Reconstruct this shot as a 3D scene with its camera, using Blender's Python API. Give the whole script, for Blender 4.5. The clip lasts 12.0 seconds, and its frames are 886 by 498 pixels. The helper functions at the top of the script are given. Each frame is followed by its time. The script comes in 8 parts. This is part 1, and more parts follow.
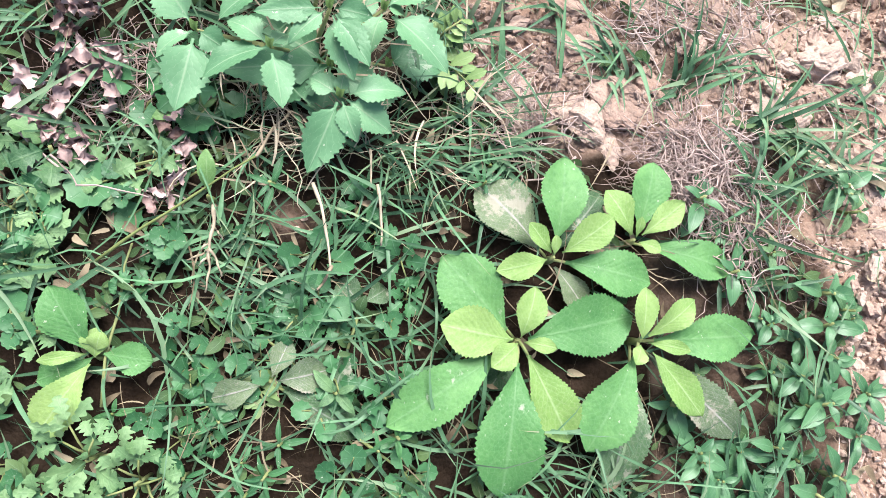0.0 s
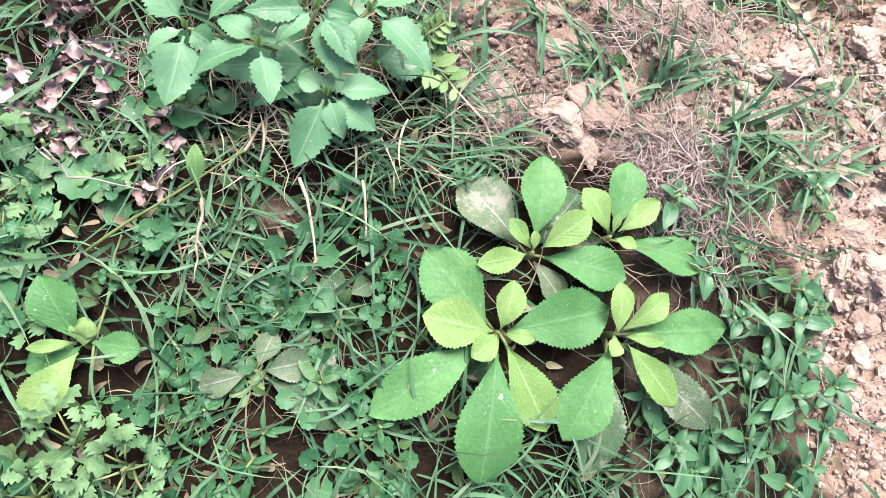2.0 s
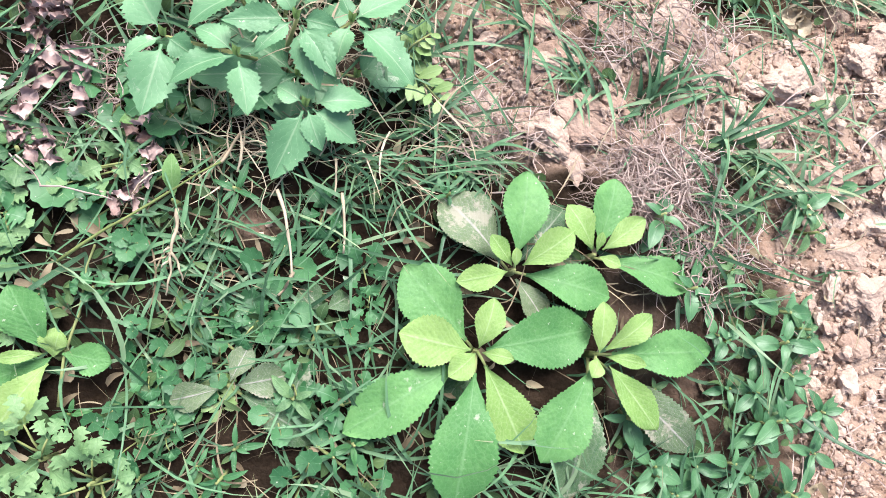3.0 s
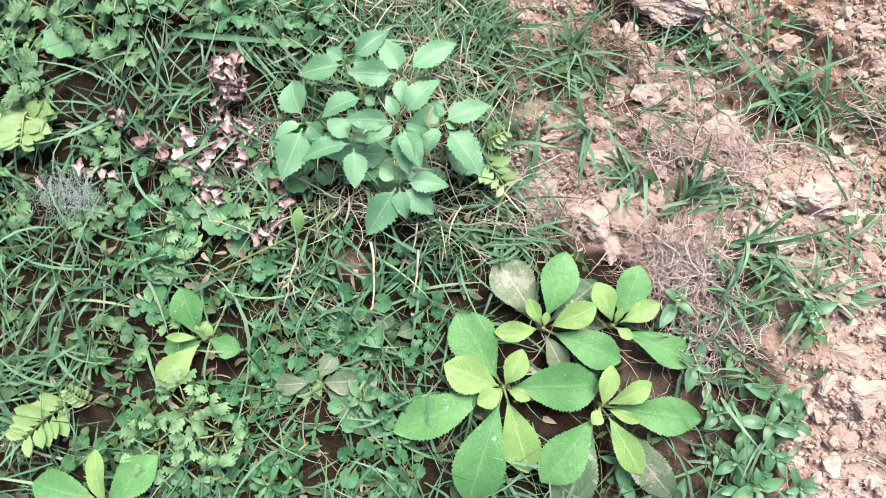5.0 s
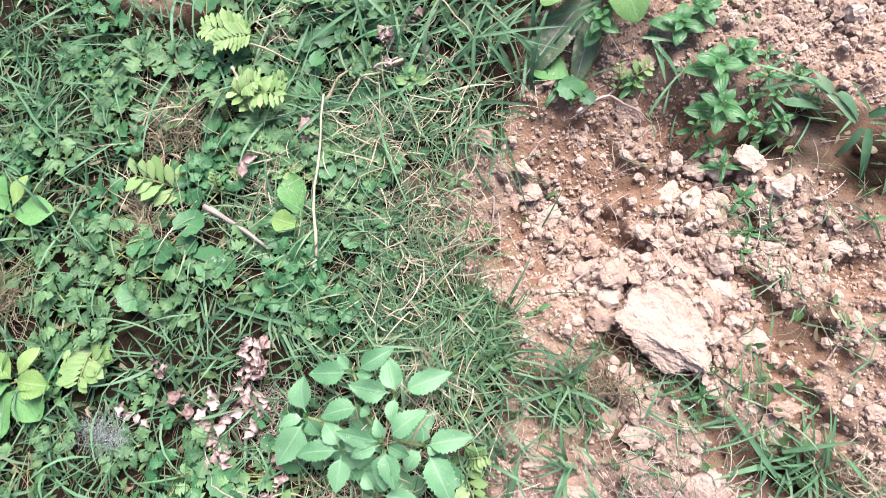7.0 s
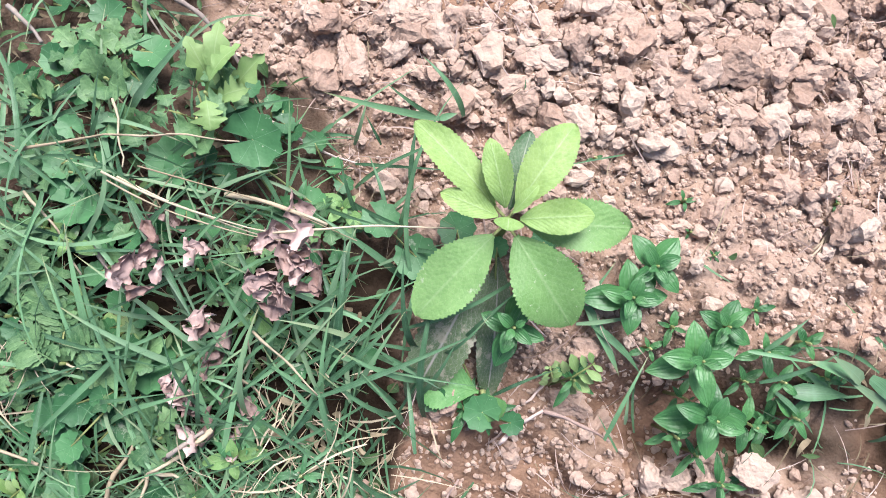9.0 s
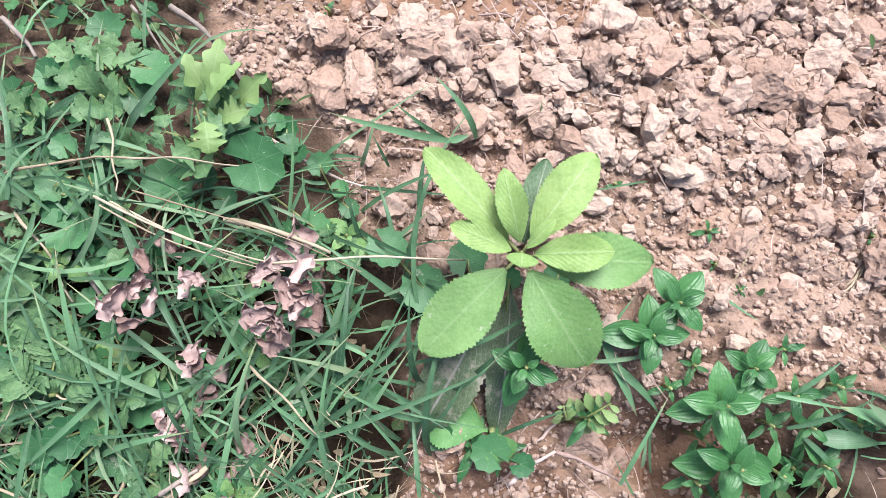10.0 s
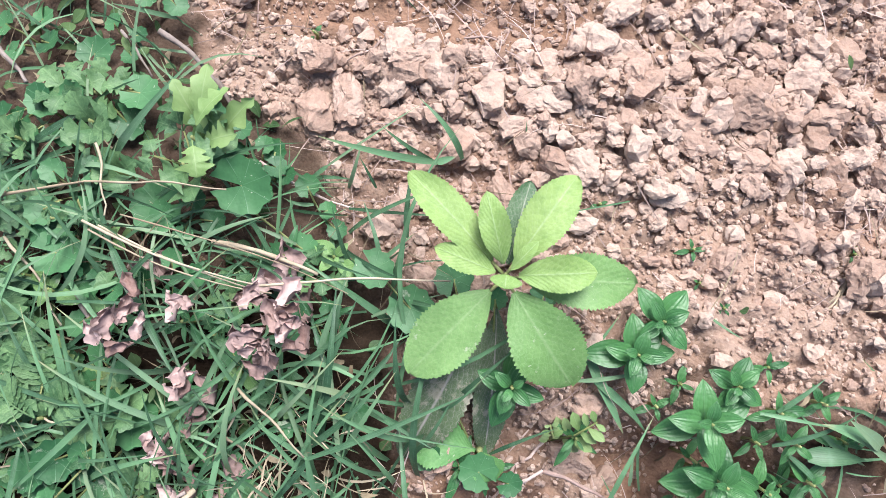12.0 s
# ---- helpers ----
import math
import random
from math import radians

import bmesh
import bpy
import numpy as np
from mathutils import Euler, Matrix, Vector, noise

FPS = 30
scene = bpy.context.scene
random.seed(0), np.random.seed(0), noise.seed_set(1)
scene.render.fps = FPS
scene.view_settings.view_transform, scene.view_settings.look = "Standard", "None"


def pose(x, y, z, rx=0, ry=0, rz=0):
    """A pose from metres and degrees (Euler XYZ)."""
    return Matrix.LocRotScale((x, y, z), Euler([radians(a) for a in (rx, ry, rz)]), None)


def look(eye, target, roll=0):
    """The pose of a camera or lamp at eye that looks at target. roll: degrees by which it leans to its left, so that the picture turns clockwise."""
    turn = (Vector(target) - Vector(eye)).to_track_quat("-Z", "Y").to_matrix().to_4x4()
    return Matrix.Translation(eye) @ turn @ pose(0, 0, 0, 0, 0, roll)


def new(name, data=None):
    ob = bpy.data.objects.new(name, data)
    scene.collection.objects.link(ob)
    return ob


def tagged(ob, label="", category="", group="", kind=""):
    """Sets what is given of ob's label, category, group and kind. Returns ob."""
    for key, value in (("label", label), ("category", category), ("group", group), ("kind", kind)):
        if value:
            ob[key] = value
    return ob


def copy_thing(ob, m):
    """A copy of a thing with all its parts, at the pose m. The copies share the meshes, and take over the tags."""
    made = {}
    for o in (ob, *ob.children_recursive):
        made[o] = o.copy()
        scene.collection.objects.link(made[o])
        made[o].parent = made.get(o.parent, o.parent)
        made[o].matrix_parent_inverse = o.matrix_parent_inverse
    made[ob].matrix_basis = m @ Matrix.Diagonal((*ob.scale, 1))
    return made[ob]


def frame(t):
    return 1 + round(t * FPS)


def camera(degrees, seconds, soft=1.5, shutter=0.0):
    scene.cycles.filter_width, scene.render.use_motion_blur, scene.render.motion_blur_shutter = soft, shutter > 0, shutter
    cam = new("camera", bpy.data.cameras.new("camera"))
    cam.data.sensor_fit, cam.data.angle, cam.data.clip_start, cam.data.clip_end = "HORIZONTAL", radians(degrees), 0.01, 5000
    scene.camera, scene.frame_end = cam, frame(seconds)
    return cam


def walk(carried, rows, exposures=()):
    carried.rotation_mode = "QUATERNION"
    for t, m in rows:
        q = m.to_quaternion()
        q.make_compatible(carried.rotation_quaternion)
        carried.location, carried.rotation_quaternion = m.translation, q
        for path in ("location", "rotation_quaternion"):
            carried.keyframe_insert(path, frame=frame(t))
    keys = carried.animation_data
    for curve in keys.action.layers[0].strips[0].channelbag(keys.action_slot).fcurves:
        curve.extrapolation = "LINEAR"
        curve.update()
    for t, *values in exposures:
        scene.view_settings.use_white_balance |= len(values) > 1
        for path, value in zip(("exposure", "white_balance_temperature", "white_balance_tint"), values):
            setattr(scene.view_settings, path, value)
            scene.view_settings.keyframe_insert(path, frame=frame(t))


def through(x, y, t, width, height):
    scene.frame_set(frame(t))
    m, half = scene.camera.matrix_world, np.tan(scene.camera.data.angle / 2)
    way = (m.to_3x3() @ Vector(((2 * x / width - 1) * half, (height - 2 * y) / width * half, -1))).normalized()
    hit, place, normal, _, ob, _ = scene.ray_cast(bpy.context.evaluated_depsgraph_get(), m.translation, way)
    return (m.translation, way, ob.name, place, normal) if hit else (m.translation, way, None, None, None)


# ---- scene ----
cam = camera(68.4, 12.0, soft=0.5, shutter=0.12)
PATH = [
    (0, (-0.0467, -0.0093, 0.5941), (0.215, 0.1972, -1.0727), 50.4),
    (0.5, (-0.0476, -0.0161, 0.6086), (0.221, 0.2142, -1.0549), 48.5),
    (1, (-0.0433, -0.0238, 0.6154), (0.2312, 0.2133, -1.0455), 48.3),
    (1.5, (-0.0476, -0.0281, 0.612), (0.2278, 0.2074, -1.0489), 49.3),
    (2, (-0.0433, -0.0238, 0.6103), (0.2456, 0.2031, -1.0497), 50.9),
    (2.5, (-0.0357, -0.0145, 0.6069), (0.2576, 0.2091, -1.0523), 51.4),
    (2.7, (-0.0314, -0.0136, 0.6052), (0.2618, 0.2125, -1.054), 51.2),
    (4.3, (0.0255, 0.0153, 0.6741), (0.0706, 0.1963, -1.0157), 25.3),
    (4.5, (0.0213, 0.0153, 0.7038), (0.0281, 0.1742, -0.9886), 14.0),
    (5, (0.0238, 0.0493, 0.7812), (-0.0017, 0.2142, -0.9112), -0.2),
    (5.5, (0.0119, 0.1343, 0.8874), (0.0918, 0.4862, -0.7743), 13.7),
    (6, (0.0314, 0.1691, 0.9316), (-0.0391, 0.6196, -0.7063), -0.3),
    (6.5, (0.1028, 0.2499, 0.9001), (-0.1709, 0.5372, -0.7531), -23.7),
    (7, (0.0884, 0.3476, 0.878), (-0.2321, 0.6366, -0.7659), -29.5),
    (7.5, (-0.0221, 0.5091, 0.8083), (-0.1292, 0.8279, -0.8576), -3.9),
    (7.7, (-0.0544, 0.5644, 0.8015), (-0.0697, 0.8823, -0.8687), 8.3),
    (9.3, (-0.0187, 0.8738, 0.6103), (-0.0808, 1.0438, -1.0803), -13.6),
    (9.5, (-0.0229, 0.8763, 0.6086), (-0.096, 1.0497, -1.0803), -16.0),
    (10, (-0.0247, 0.8831, 0.6035), (-0.0944, 1.054, -1.0871), -14.8),
    (10.5, (-0.0247, 0.8814, 0.5975), (-0.096, 1.0532, -1.0922), -14.9),
    (11, (-0.011, 0.8899, 0.6009), (-0.0892, 1.0786, -1.0863), -15.3),
    (11.5, (-0.0187, 0.8874, 0.606), (-0.096, 1.0803, -1.0812), -15.0),
    (12, (-0.0161, 0.8916, 0.6094), (-0.0824, 1.0931, -1.0769), -11.2),
]
walk(cam, [(t, look(eye, target, roll)) for t, eye, target, roll in PATH], [(0.0, 2.23, 6300, 10), (4.3, 2.19, 6350, 10), (5.3, 2.16, 6380, 11), (7.7, 2.22, 6350, 13), (9.3, 2.01, 6200, 11), (12.0, 1.98, 6200, 11)])

# ---- world and light: bright overcast daylight ----
world = bpy.data.worlds.new("world")
world.use_nodes = True
scene.world = world
sky = world.node_tree.nodes.new("ShaderNodeTexSky")
sky.sky_type = "NISHITA"
sky.sun_disc = False
sky.sun_elevation = radians(57)
sky.sun_rotation = radians(-20)
sky.dust_density = 4.0
sky.air_density = 1.0
world.node_tree.links.new(sky.outputs[0], world.node_tree.nodes["Background"].inputs[0])
world.node_tree.nodes["Background"].inputs[1].default_value = 0.060
sun_data = bpy.data.lights.new("sun", "SUN")
sun_data.energy, sun_data.angle, sun_data.color = 2.05, radians(30), (1.0, 0.97, 0.93)
sun = new("sun", sun_data)
sun.matrix_world = look((0.8, 2.2, 4.1), (0, 0, 0))

rng = np.random.default_rng(7)


# ---- materials ----
class Nodes:
    """A material's node tree, with short ways to add and join nodes."""

    def __init__(self, name):
        self.mat = bpy.data.materials.new(name)
        self.mat.use_nodes = True
        self.tree = self.mat.node_tree
        self.bsdf = self.tree.nodes["Principled BSDF"]
        self.out = self.tree.nodes["Material Output"]

    def add(self, kind, **ins):
        n = self.tree.nodes.new(kind)
        for k, v in ins.items():
            sock = n.inputs[k.replace("_", " ")]
            if isinstance(v, bpy.types.NodeSocket):
                self.tree.links.new(v, sock)
            else:
                sock.default_value = v
        return n

    def join(self, a, b):
        self.tree.links.new(a, b)

    def noise(self, coord, scale, detail=4.0, rough=0.6):
        return self.add("ShaderNodeTexNoise", Vector=coord, Scale=scale, Detail=detail, Roughness=rough).outputs[0]

    def math(self, op, a, b=0.0):
        n = self.tree.nodes.new("ShaderNodeMath")
        n.operation = op
        for i, v in enumerate((a, b)):
            if isinstance(v, bpy.types.NodeSocket):
                self.join(v, n.inputs[i])
            else:
                n.inputs[i].default_value = v
        return n.outputs[0]

    def ramp(self, fac, stops):
        n = self.tree.nodes.new("ShaderNodeValToRGB")
        e = n.color_ramp.elements
        while len(e) < len(stops):
            e.new(0.5)
        for el, (p, c) in zip(e, stops):
            el.position, el.color = p, (*c, 1) if len(c) == 3 else c
        self.join(fac, n.inputs[0])
        return n.outputs[0]

    def mix(self, fac, a, b):
        n = self.tree.nodes.new("ShaderNodeMix")
        n.data_type = "RGBA"
        for sock, v in ((n.inputs[0], fac), (n.inputs[6], a), (n.inputs[7], b)):
            if isinstance(v, bpy.types.NodeSocket):
                self.join(v, sock)
            else:
                sock.default_value = (*v, 1) if isinstance(v, tuple) else v
        return n.outputs[2]

    def bump(self, height, strength, distance):
        n = self.add("ShaderNodeBump", Height=height, Strength=strength, Distance=distance)
        self.join(n.outputs[0], self.bsdf.inputs["Normal"])
        return n


def map_range(nd, v, a, b, c=0.0, d=1.0):
    n = nd.add("ShaderNodeMapRange", Value=v)
    n.inputs[1].default_value, n.inputs[2].default_value = a, b
    n.inputs[3].default_value, n.inputs[4].default_value = c, d
    return n.outputs[0]


def leaf_material(name, dark, light, vein, veins=9.0, slant=0.35, vein_amount=0.5, rough=0.55, spots=0.0,
                  spot_color=(0.384, 0.397, 0.322), through=0.16, relief=0.5, edge=None, pale=None, ribs=0.0, blade=False, gloss=0.35):
    """A leaf: two greens in patches, a pale midrib and side veins along the leaf's own coordinates, puckered relief."""
    dark, light, vein = [(c[0] * 1.1, c[1], c[2] * 1.62) for c in (dark, light, vein)]
    nd = Nodes(name)
    uv = nd.add("ShaderNodeUVMap").outputs[0]
    sep = nd.add("ShaderNodeSeparateXYZ", Vector=uv)
    u, v = sep.outputs[0], sep.outputs[1]
    av = nd.math("ABSOLUTE", nd.math("SUBTRACT", v, 0.5))
    av = nd.math("MULTIPLY", av, 2.0)
    pos = nd.add("ShaderNodeNewGeometry").outputs[0]
    rand = nd.add("ShaderNodeObjectInfo").outputs["Random"]
    isl = nd.add("ShaderNodeNewGeometry").outputs["Random Per Island"]
    both = nd.math("FRACT", nd.math("ADD", rand, isl))
    big = nd.noise(pos, 45.0, 3.0)
    fine = nd.noise(pos, 420.0, 3.0)
    fac = nd.math("ADD", nd.math("MULTIPLY", big, 0.7), nd.math("MULTIPLY", both, 0.75 if blade else 0.5))
    fac = nd.math("ADD", fac, nd.math("MULTIPLY", fine, 0.2))
    fac = map_range(nd, fac, 0.35, 1.2 if blade else 1.0)
    col = nd.mix(fac, dark, light)
    if pale:
        col = nd.mix(map_range(nd, nd.math("FRACT", nd.math("MULTIPLY", both, 7.31)), 0.80, 1.0, 0.0, 0.8), col, pale)
    if blade:
        # fine lengthwise streaks, a lighter middle and a drying tip
        streak = nd.add("ShaderNodeTexWave", Vector=uv, Scale=3.0, Distortion=1.5)
        streak.bands_direction = "Y"
        col = nd.mix(nd.math("MULTIPLY", streak.outputs[1], 0.28), col, light)
        tipf = nd.math("MULTIPLY", map_range(nd, u, 0.78, 1.0), map_range(nd, both, 0.55, 0.75, 0.0, 0.8))
        col = nd.mix(tipf, col, (0.26, 0.223, 0.124))
    # side veins: a wave in u minus slant * |v|
    ph = nd.math("MULTIPLY", nd.math("SUBTRACT", u, nd.math("MULTIPLY", av, slant)), veins)
    wob = nd.math("MULTIPLY", nd.noise(pos, 90.0, 2.0), 0.25)
    fr = nd.math("FRACT", nd.math("ADD", ph, wob))
    if ribs:
        fr = nd.math("FRACT", nd.math("MULTIPLY", av, ribs))
    tri = nd.math("ABSOLUTE", nd.math("SUBTRACT", fr, 0.5))
    side = map_range(nd, tri, 0.16 if ribs else 0.05, 0.0)
    mid = map_range(nd, av, 0.07, 0.015)
    vv = nd.math("MAXIMUM", nd.math("MULTIPLY", side, 0.65), mid)
    col = nd.mix(nd.math("MULTIPLY", vv, vein_amount), col, vein)
    if relief >= 0.7 and not ribs:
        # a net of fine pale veins between slightly darker cells
        net = nd.add("ShaderNodeTexVoronoi", Vector=pos, Scale=230.0)
        net.feature = "DISTANCE_TO_EDGE"
        line = map_range(nd, net.outputs[0], 0.10, 0.0, 0.0, 0.15)
        col = nd.mix(map_range(nd, nd.noise(pos, 130.0, 3.0), 0.42, 0.68, 0.0, 0.45), col, dark)
        col = nd.mix(line, col, vein)
    if edge:
        rim = map_range(nd, nd.math("ADD", av, nd.math("MULTIPLY", nd.noise(pos, 60.0), 0.6)), 1.1, 1.45)
        col = nd.mix(rim, col, edge)
    if spots:
        sp = nd.noise(pos, 38.0, 5.0, 0.7)
        sp = map_range(nd, sp, 0.64 - 0.1 * spots, 0.70 - 0.1 * spots)
        fl = map_range(nd, nd.noise(pos, 210.0, 2.0), 0.70, 0.74)
        col = nd.mix(nd.math("MULTIPLY", nd.math("MAXIMUM", sp, fl), min(1.0, 0.55 + 0.2 * spots)), col, spot_color)
    nd.join(col, nd.bsdf.inputs["Base Color"])
    nd.bsdf.inputs["Roughness"].default_value = rough
    nd.bsdf.inputs["Specular IOR Level"].default_value = 0.16 if blade else gloss
    cell = nd.add("ShaderNodeTexVoronoi", Vector=pos, Scale=290.0).outputs[0]
    h = nd.math("ADD", nd.math("MULTIPLY", tri, -0.3), nd.math("MULTIPLY", cell, -0.4))
    h = nd.math("ADD", h, nd.math("MULTIPLY", nd.math("MINIMUM", av, 0.15), 2.0))
    nd.bump(h, relief, 0.0009)
    tr = nd.add("ShaderNodeBsdfTranslucent", Color=col)
    ms = nd.tree.nodes.new("ShaderNodeMixShader")
    ms.inputs[0].default_value = through
    nd.join(nd.bsdf.outputs[0], ms.inputs[1])
    nd.join(tr.outputs[0], ms.inputs[2])
    nd.join(ms.outputs[0], nd.out.inputs[0])
    return nd.mat


def dry_material(name, a, b, rough=0.85, scale=120.0):
    nd = Nodes(name)
    pos = nd.add("ShaderNodeNewGeometry").outputs[0]
    rand = nd.add("ShaderNodeObjectInfo").outputs["Random"]
    isl = nd.add("ShaderNodeNewGeometry").outputs["Random Per Island"]
    f = nd.math("ADD", nd.math("MULTIPLY", nd.math("FRACT", nd.math("ADD", rand, isl)), 0.6),
                nd.math("MULTIPLY", nd.noise(pos, scale), 0.6))
    f = map_range(nd, f, 0.25, 0.95)
    nd.join(nd.mix(f, a, b), nd.bsdf.inputs["Base Color"])
    nd.bsdf.inputs["Roughness"].default_value = rough
    nd.bsdf.inputs["Specular IOR Level"].default_value = 0.1
    nd.bump(nd.noise(pos, scale * 6, 3.0), 0.5, 0.001)
    return nd.mat


def soil_material(name, loose, pale=0.0):
    """Dry, crumbly reddish-tan clay: patches of damp brown, pale dusty crust, grit."""
    nd = Nodes(name)
    pos = nd.add("ShaderNodeNewGeometry").outputs[0]
    large = nd.noise(pos, 5.5, 5.0, 0.6)
    mid = nd.noise(pos, 42.0, 6.0, 0.65)
    grit = nd.noise(pos, 330.0, 5.0, 0.7)
    f = nd.math("ADD", nd.math("MULTIPLY", large, 0.5), nd.math("MULTIPLY", mid, 0.5))
    if loose:
        isl = nd.add("ShaderNodeNewGeometry").outputs["Random Per Island"]
        rand = nd.add("ShaderNodeObjectInfo").outputs["Random"]
        own = nd.math("FRACT", nd.math("ADD", isl, rand))
        f = nd.math("ADD", nd.math("MULTIPLY", f, 0.6), nd.math("ADD", 0.02 + pale, nd.math("MULTIPLY", own, 0.36)))
        col = nd.ramp(f, [(0.26, (0.232, 0.155, 0.122)), (0.42, (0.322, 0.229, 0.186)), (0.54, (0.385, 0.288, 0.240)),
                          (0.78, (0.405, 0.316, 0.266))])
    else:
        # darker than the clods: crevice shade is put into the ground's tones
        col = nd.ramp(f, [(0.30, (0.100, 0.060, 0.043)), (0.45, (0.195, 0.126, 0.093)), (0.56, (0.280, 0.195, 0.150)),
                          (0.72, (0.390, 0.297, 0.240))])
    red = map_range(nd, nd.noise(pos, 9.0, 3.0), 0.48, 0.64, 0.0, 0.28 if loose else 0.5)
    col = nd.mix(red, col, (0.300, 0.185, 0.138))
    col = nd.mix(map_range(nd, grit, 0.45, 0.75, 0.0, 0.30), col, (0.445, 0.365, 0.300))
    col = nd.mix(map_range(nd, nd.noise(pos, 150.0, 4.0, 0.7), 0.30, 0.48, 0.35, 0.0), col, (0.200, 0.128, 0.092))
    if not loose:
        dry = nd.add("ShaderNodeAttribute")
        dry.attribute_name = "dry_crust"
        df = map_range(nd, nd.math("ADD", dry.outputs["Fac"], nd.math("MULTIPLY", nd.noise(pos, 34.0, 5.0, 0.65), 0.9)), 0.75, 1.15, 0.0, 0.8)
        col = nd.mix(df, col, nd.mix(map_range(nd, grit, 0.3, 0.7), (0.245, 0.168, 0.130), (0.345, 0.258, 0.211)))
        wet = nd.add("ShaderNodeAttribute")
        wet.attribute_name = "damp"
        wf = map_range(nd, nd.math("ADD", wet.outputs["Fac"], nd.math("MULTIPLY", mid, 0.5)), 0.45, 0.8, 0.0, 0.85)
        col = nd.mix(wf, col, nd.mix(map_range(nd, nd.noise(pos, 24.0, 4.0), 0.35, 0.65), (0.135, 0.077, 0.050), (0.245, 0.148, 0.103)))
        # dark humus under the turf, taken near black to paint in shade between blades
        hum_shade = nd.add("ShaderNodeAttribute")
        hum_shade.attribute_name = "humus_shade"
        hf = nd.math("MULTIPLY", hum_shade.outputs["Fac"], map_range(nd, nd.noise(pos, 60.0, 4.0), 0.3, 0.7, 0.93, 1.0))
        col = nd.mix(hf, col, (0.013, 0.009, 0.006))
    nd.join(col, nd.bsdf.inputs["Base Color"])
    nd.bsdf.inputs["Roughness"].default_value = 0.95
    nd.bsdf.inputs["Specular IOR Level"].default_value = 0.03
    cells = nd.add("ShaderNodeTexVoronoi", Vector=pos, Scale=260.0).outputs[0]
    h = nd.math("ADD", nd.math("MULTIPLY", grit, 0.8), nd.math("MULTIPLY", mid, 1.2))
    h = nd.math("ADD", h, nd.math("MULTIPLY", cells, -0.6))
    nd.bump(h, 0.7, 0.0024 if loose else 0.0028)
    return nd.mat


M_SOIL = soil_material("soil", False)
M_CLOD = soil_material("clod_clay", True)
M_YOUNG = leaf_material("young_leaf", (0.115, 0.225, 0.036), (0.212, 0.340, 0.070), (0.30, 0.42, 0.145), 10, 0.38, 0.46, relief=0.8, gloss=0.22)
M_MATURE = leaf_material("mature_leaf", (0.050, 0.160, 0.030), (0.104, 0.252, 0.052), (0.17, 0.31, 0.10), 10, 0.38, 0.32, relief=0.8, spots=0.05, gloss=0.22)
M_OLD = leaf_material("old_leaf", (0.034, 0.090, 0.024), (0.080, 0.150, 0.042), (0.27, 0.31, 0.16), 10, 0.38, 0.55, relief=0.8, spots=0.55, spot_color=(0.31, 0.291, 0.236))
M_MOULD = leaf_material("mouldy_leaf", (0.054, 0.098, 0.030), (0.106, 0.162, 0.050), (0.30, 0.30, 0.18), 12, 0.42, 0.85, relief=0.9, spots=0.75, spot_color=(0.285, 0.26, 0.211))
M_SHADE = leaf_material("nightshade_leaf", (0.052, 0.158, 0.044), (0.124, 0.275, 0.088), (0.23, 0.345, 0.135), 6, 0.5, 0.5, rough=0.5, relief=0.45, spots=0.04)
M_HERB = leaf_material("herb_leaf", (0.017, 0.080, 0.016), (0.055, 0.175, 0.034), (0.16, 0.29, 0.11), 4, 1.3, 0.18, rough=0.38, relief=0.9, ribs=2.9)
M_SMOOTH = leaf_material("smooth_leaf", (0.026, 0.098, 0.024), (0.082, 0.200, 0.056), (0.17, 0.29, 0.11), 5, 0.6, 0.3, rough=0.42, relief=0.4, gloss=0.4)
M_ROUND = leaf_material("round_leaf", (0.017, 0.080, 0.018), (0.057, 0.174, 0.042), (0.136, 0.26, 0.099), 0.0, 0.3, 0.5, rough=0.5, relief=0.5, spots=0.1)
M_UNDER = leaf_material("undergrowth_leaf", (0.019, 0.053, 0.012), (0.087, 0.155, 0.037), (0.136, 0.236, 0.087), 6, 0.4, 0.35, rough=0.5, relief=0.5, gloss=0.16)
M_LOBED = leaf_material("lobed_leaf", (0.022, 0.080, 0.020), (0.108, 0.218, 0.055), (0.186, 0.31, 0.093), 8, 0.4, 0.3, relief=0.7)
M_PALE_LOBED = leaf_material("pale_lobed_leaf", (0.065, 0.160, 0.036), (0.160, 0.285, 0.080), (0.21, 0.33, 0.11), 8, 0.4, 0.3, relief=0.7)
M_FERN = leaf_material("pale_leaflet", (0.105, 0.211, 0.037), (0.205, 0.31, 0.081), (0.26, 0.36, 0.124), 8, 0.4, 0.3, relief=0.4)
M_GRASS = leaf_material("grass_blade", (0.008, 0.032, 0.011), (0.098, 0.215, 0.068), (0.12, 0.24, 0.10), 1, 0.0, 0.3, rough=0.36, through=0.1, relief=0.35, pale=(0.186, 0.242, 0.149), blade=True)
M_PALE = leaf_material("pale_grass_blade", (0.042, 0.118, 0.032), (0.140, 0.245, 0.082), (0.22, 0.29, 0.13), 1, 0.0, 0.3, rough=0.5, through=0.12, relief=0.2, pale=(0.341, 0.279, 0.18))
M_BRIGHT = leaf_material("light_grass_blade", (0.031, 0.099, 0.031), (0.124, 0.229, 0.081), (0.186, 0.279, 0.124), 1, 0.0, 0.3, rough=0.4, through=0.12, relief=0.25, pale=(0.248, 0.273, 0.161), blade=True)
M_STRAW = dry_material("straw", (0.22, 0.172, 0.118), (0.44, 0.375, 0.28))
M_DEAD = dry_material("dead_grass", (0.081, 0.059, 0.037), (0.285, 0.236, 0.161))
M_ROOT = dry_material("dry_root", (0.22, 0.152, 0.132), (0.45, 0.362, 0.332))
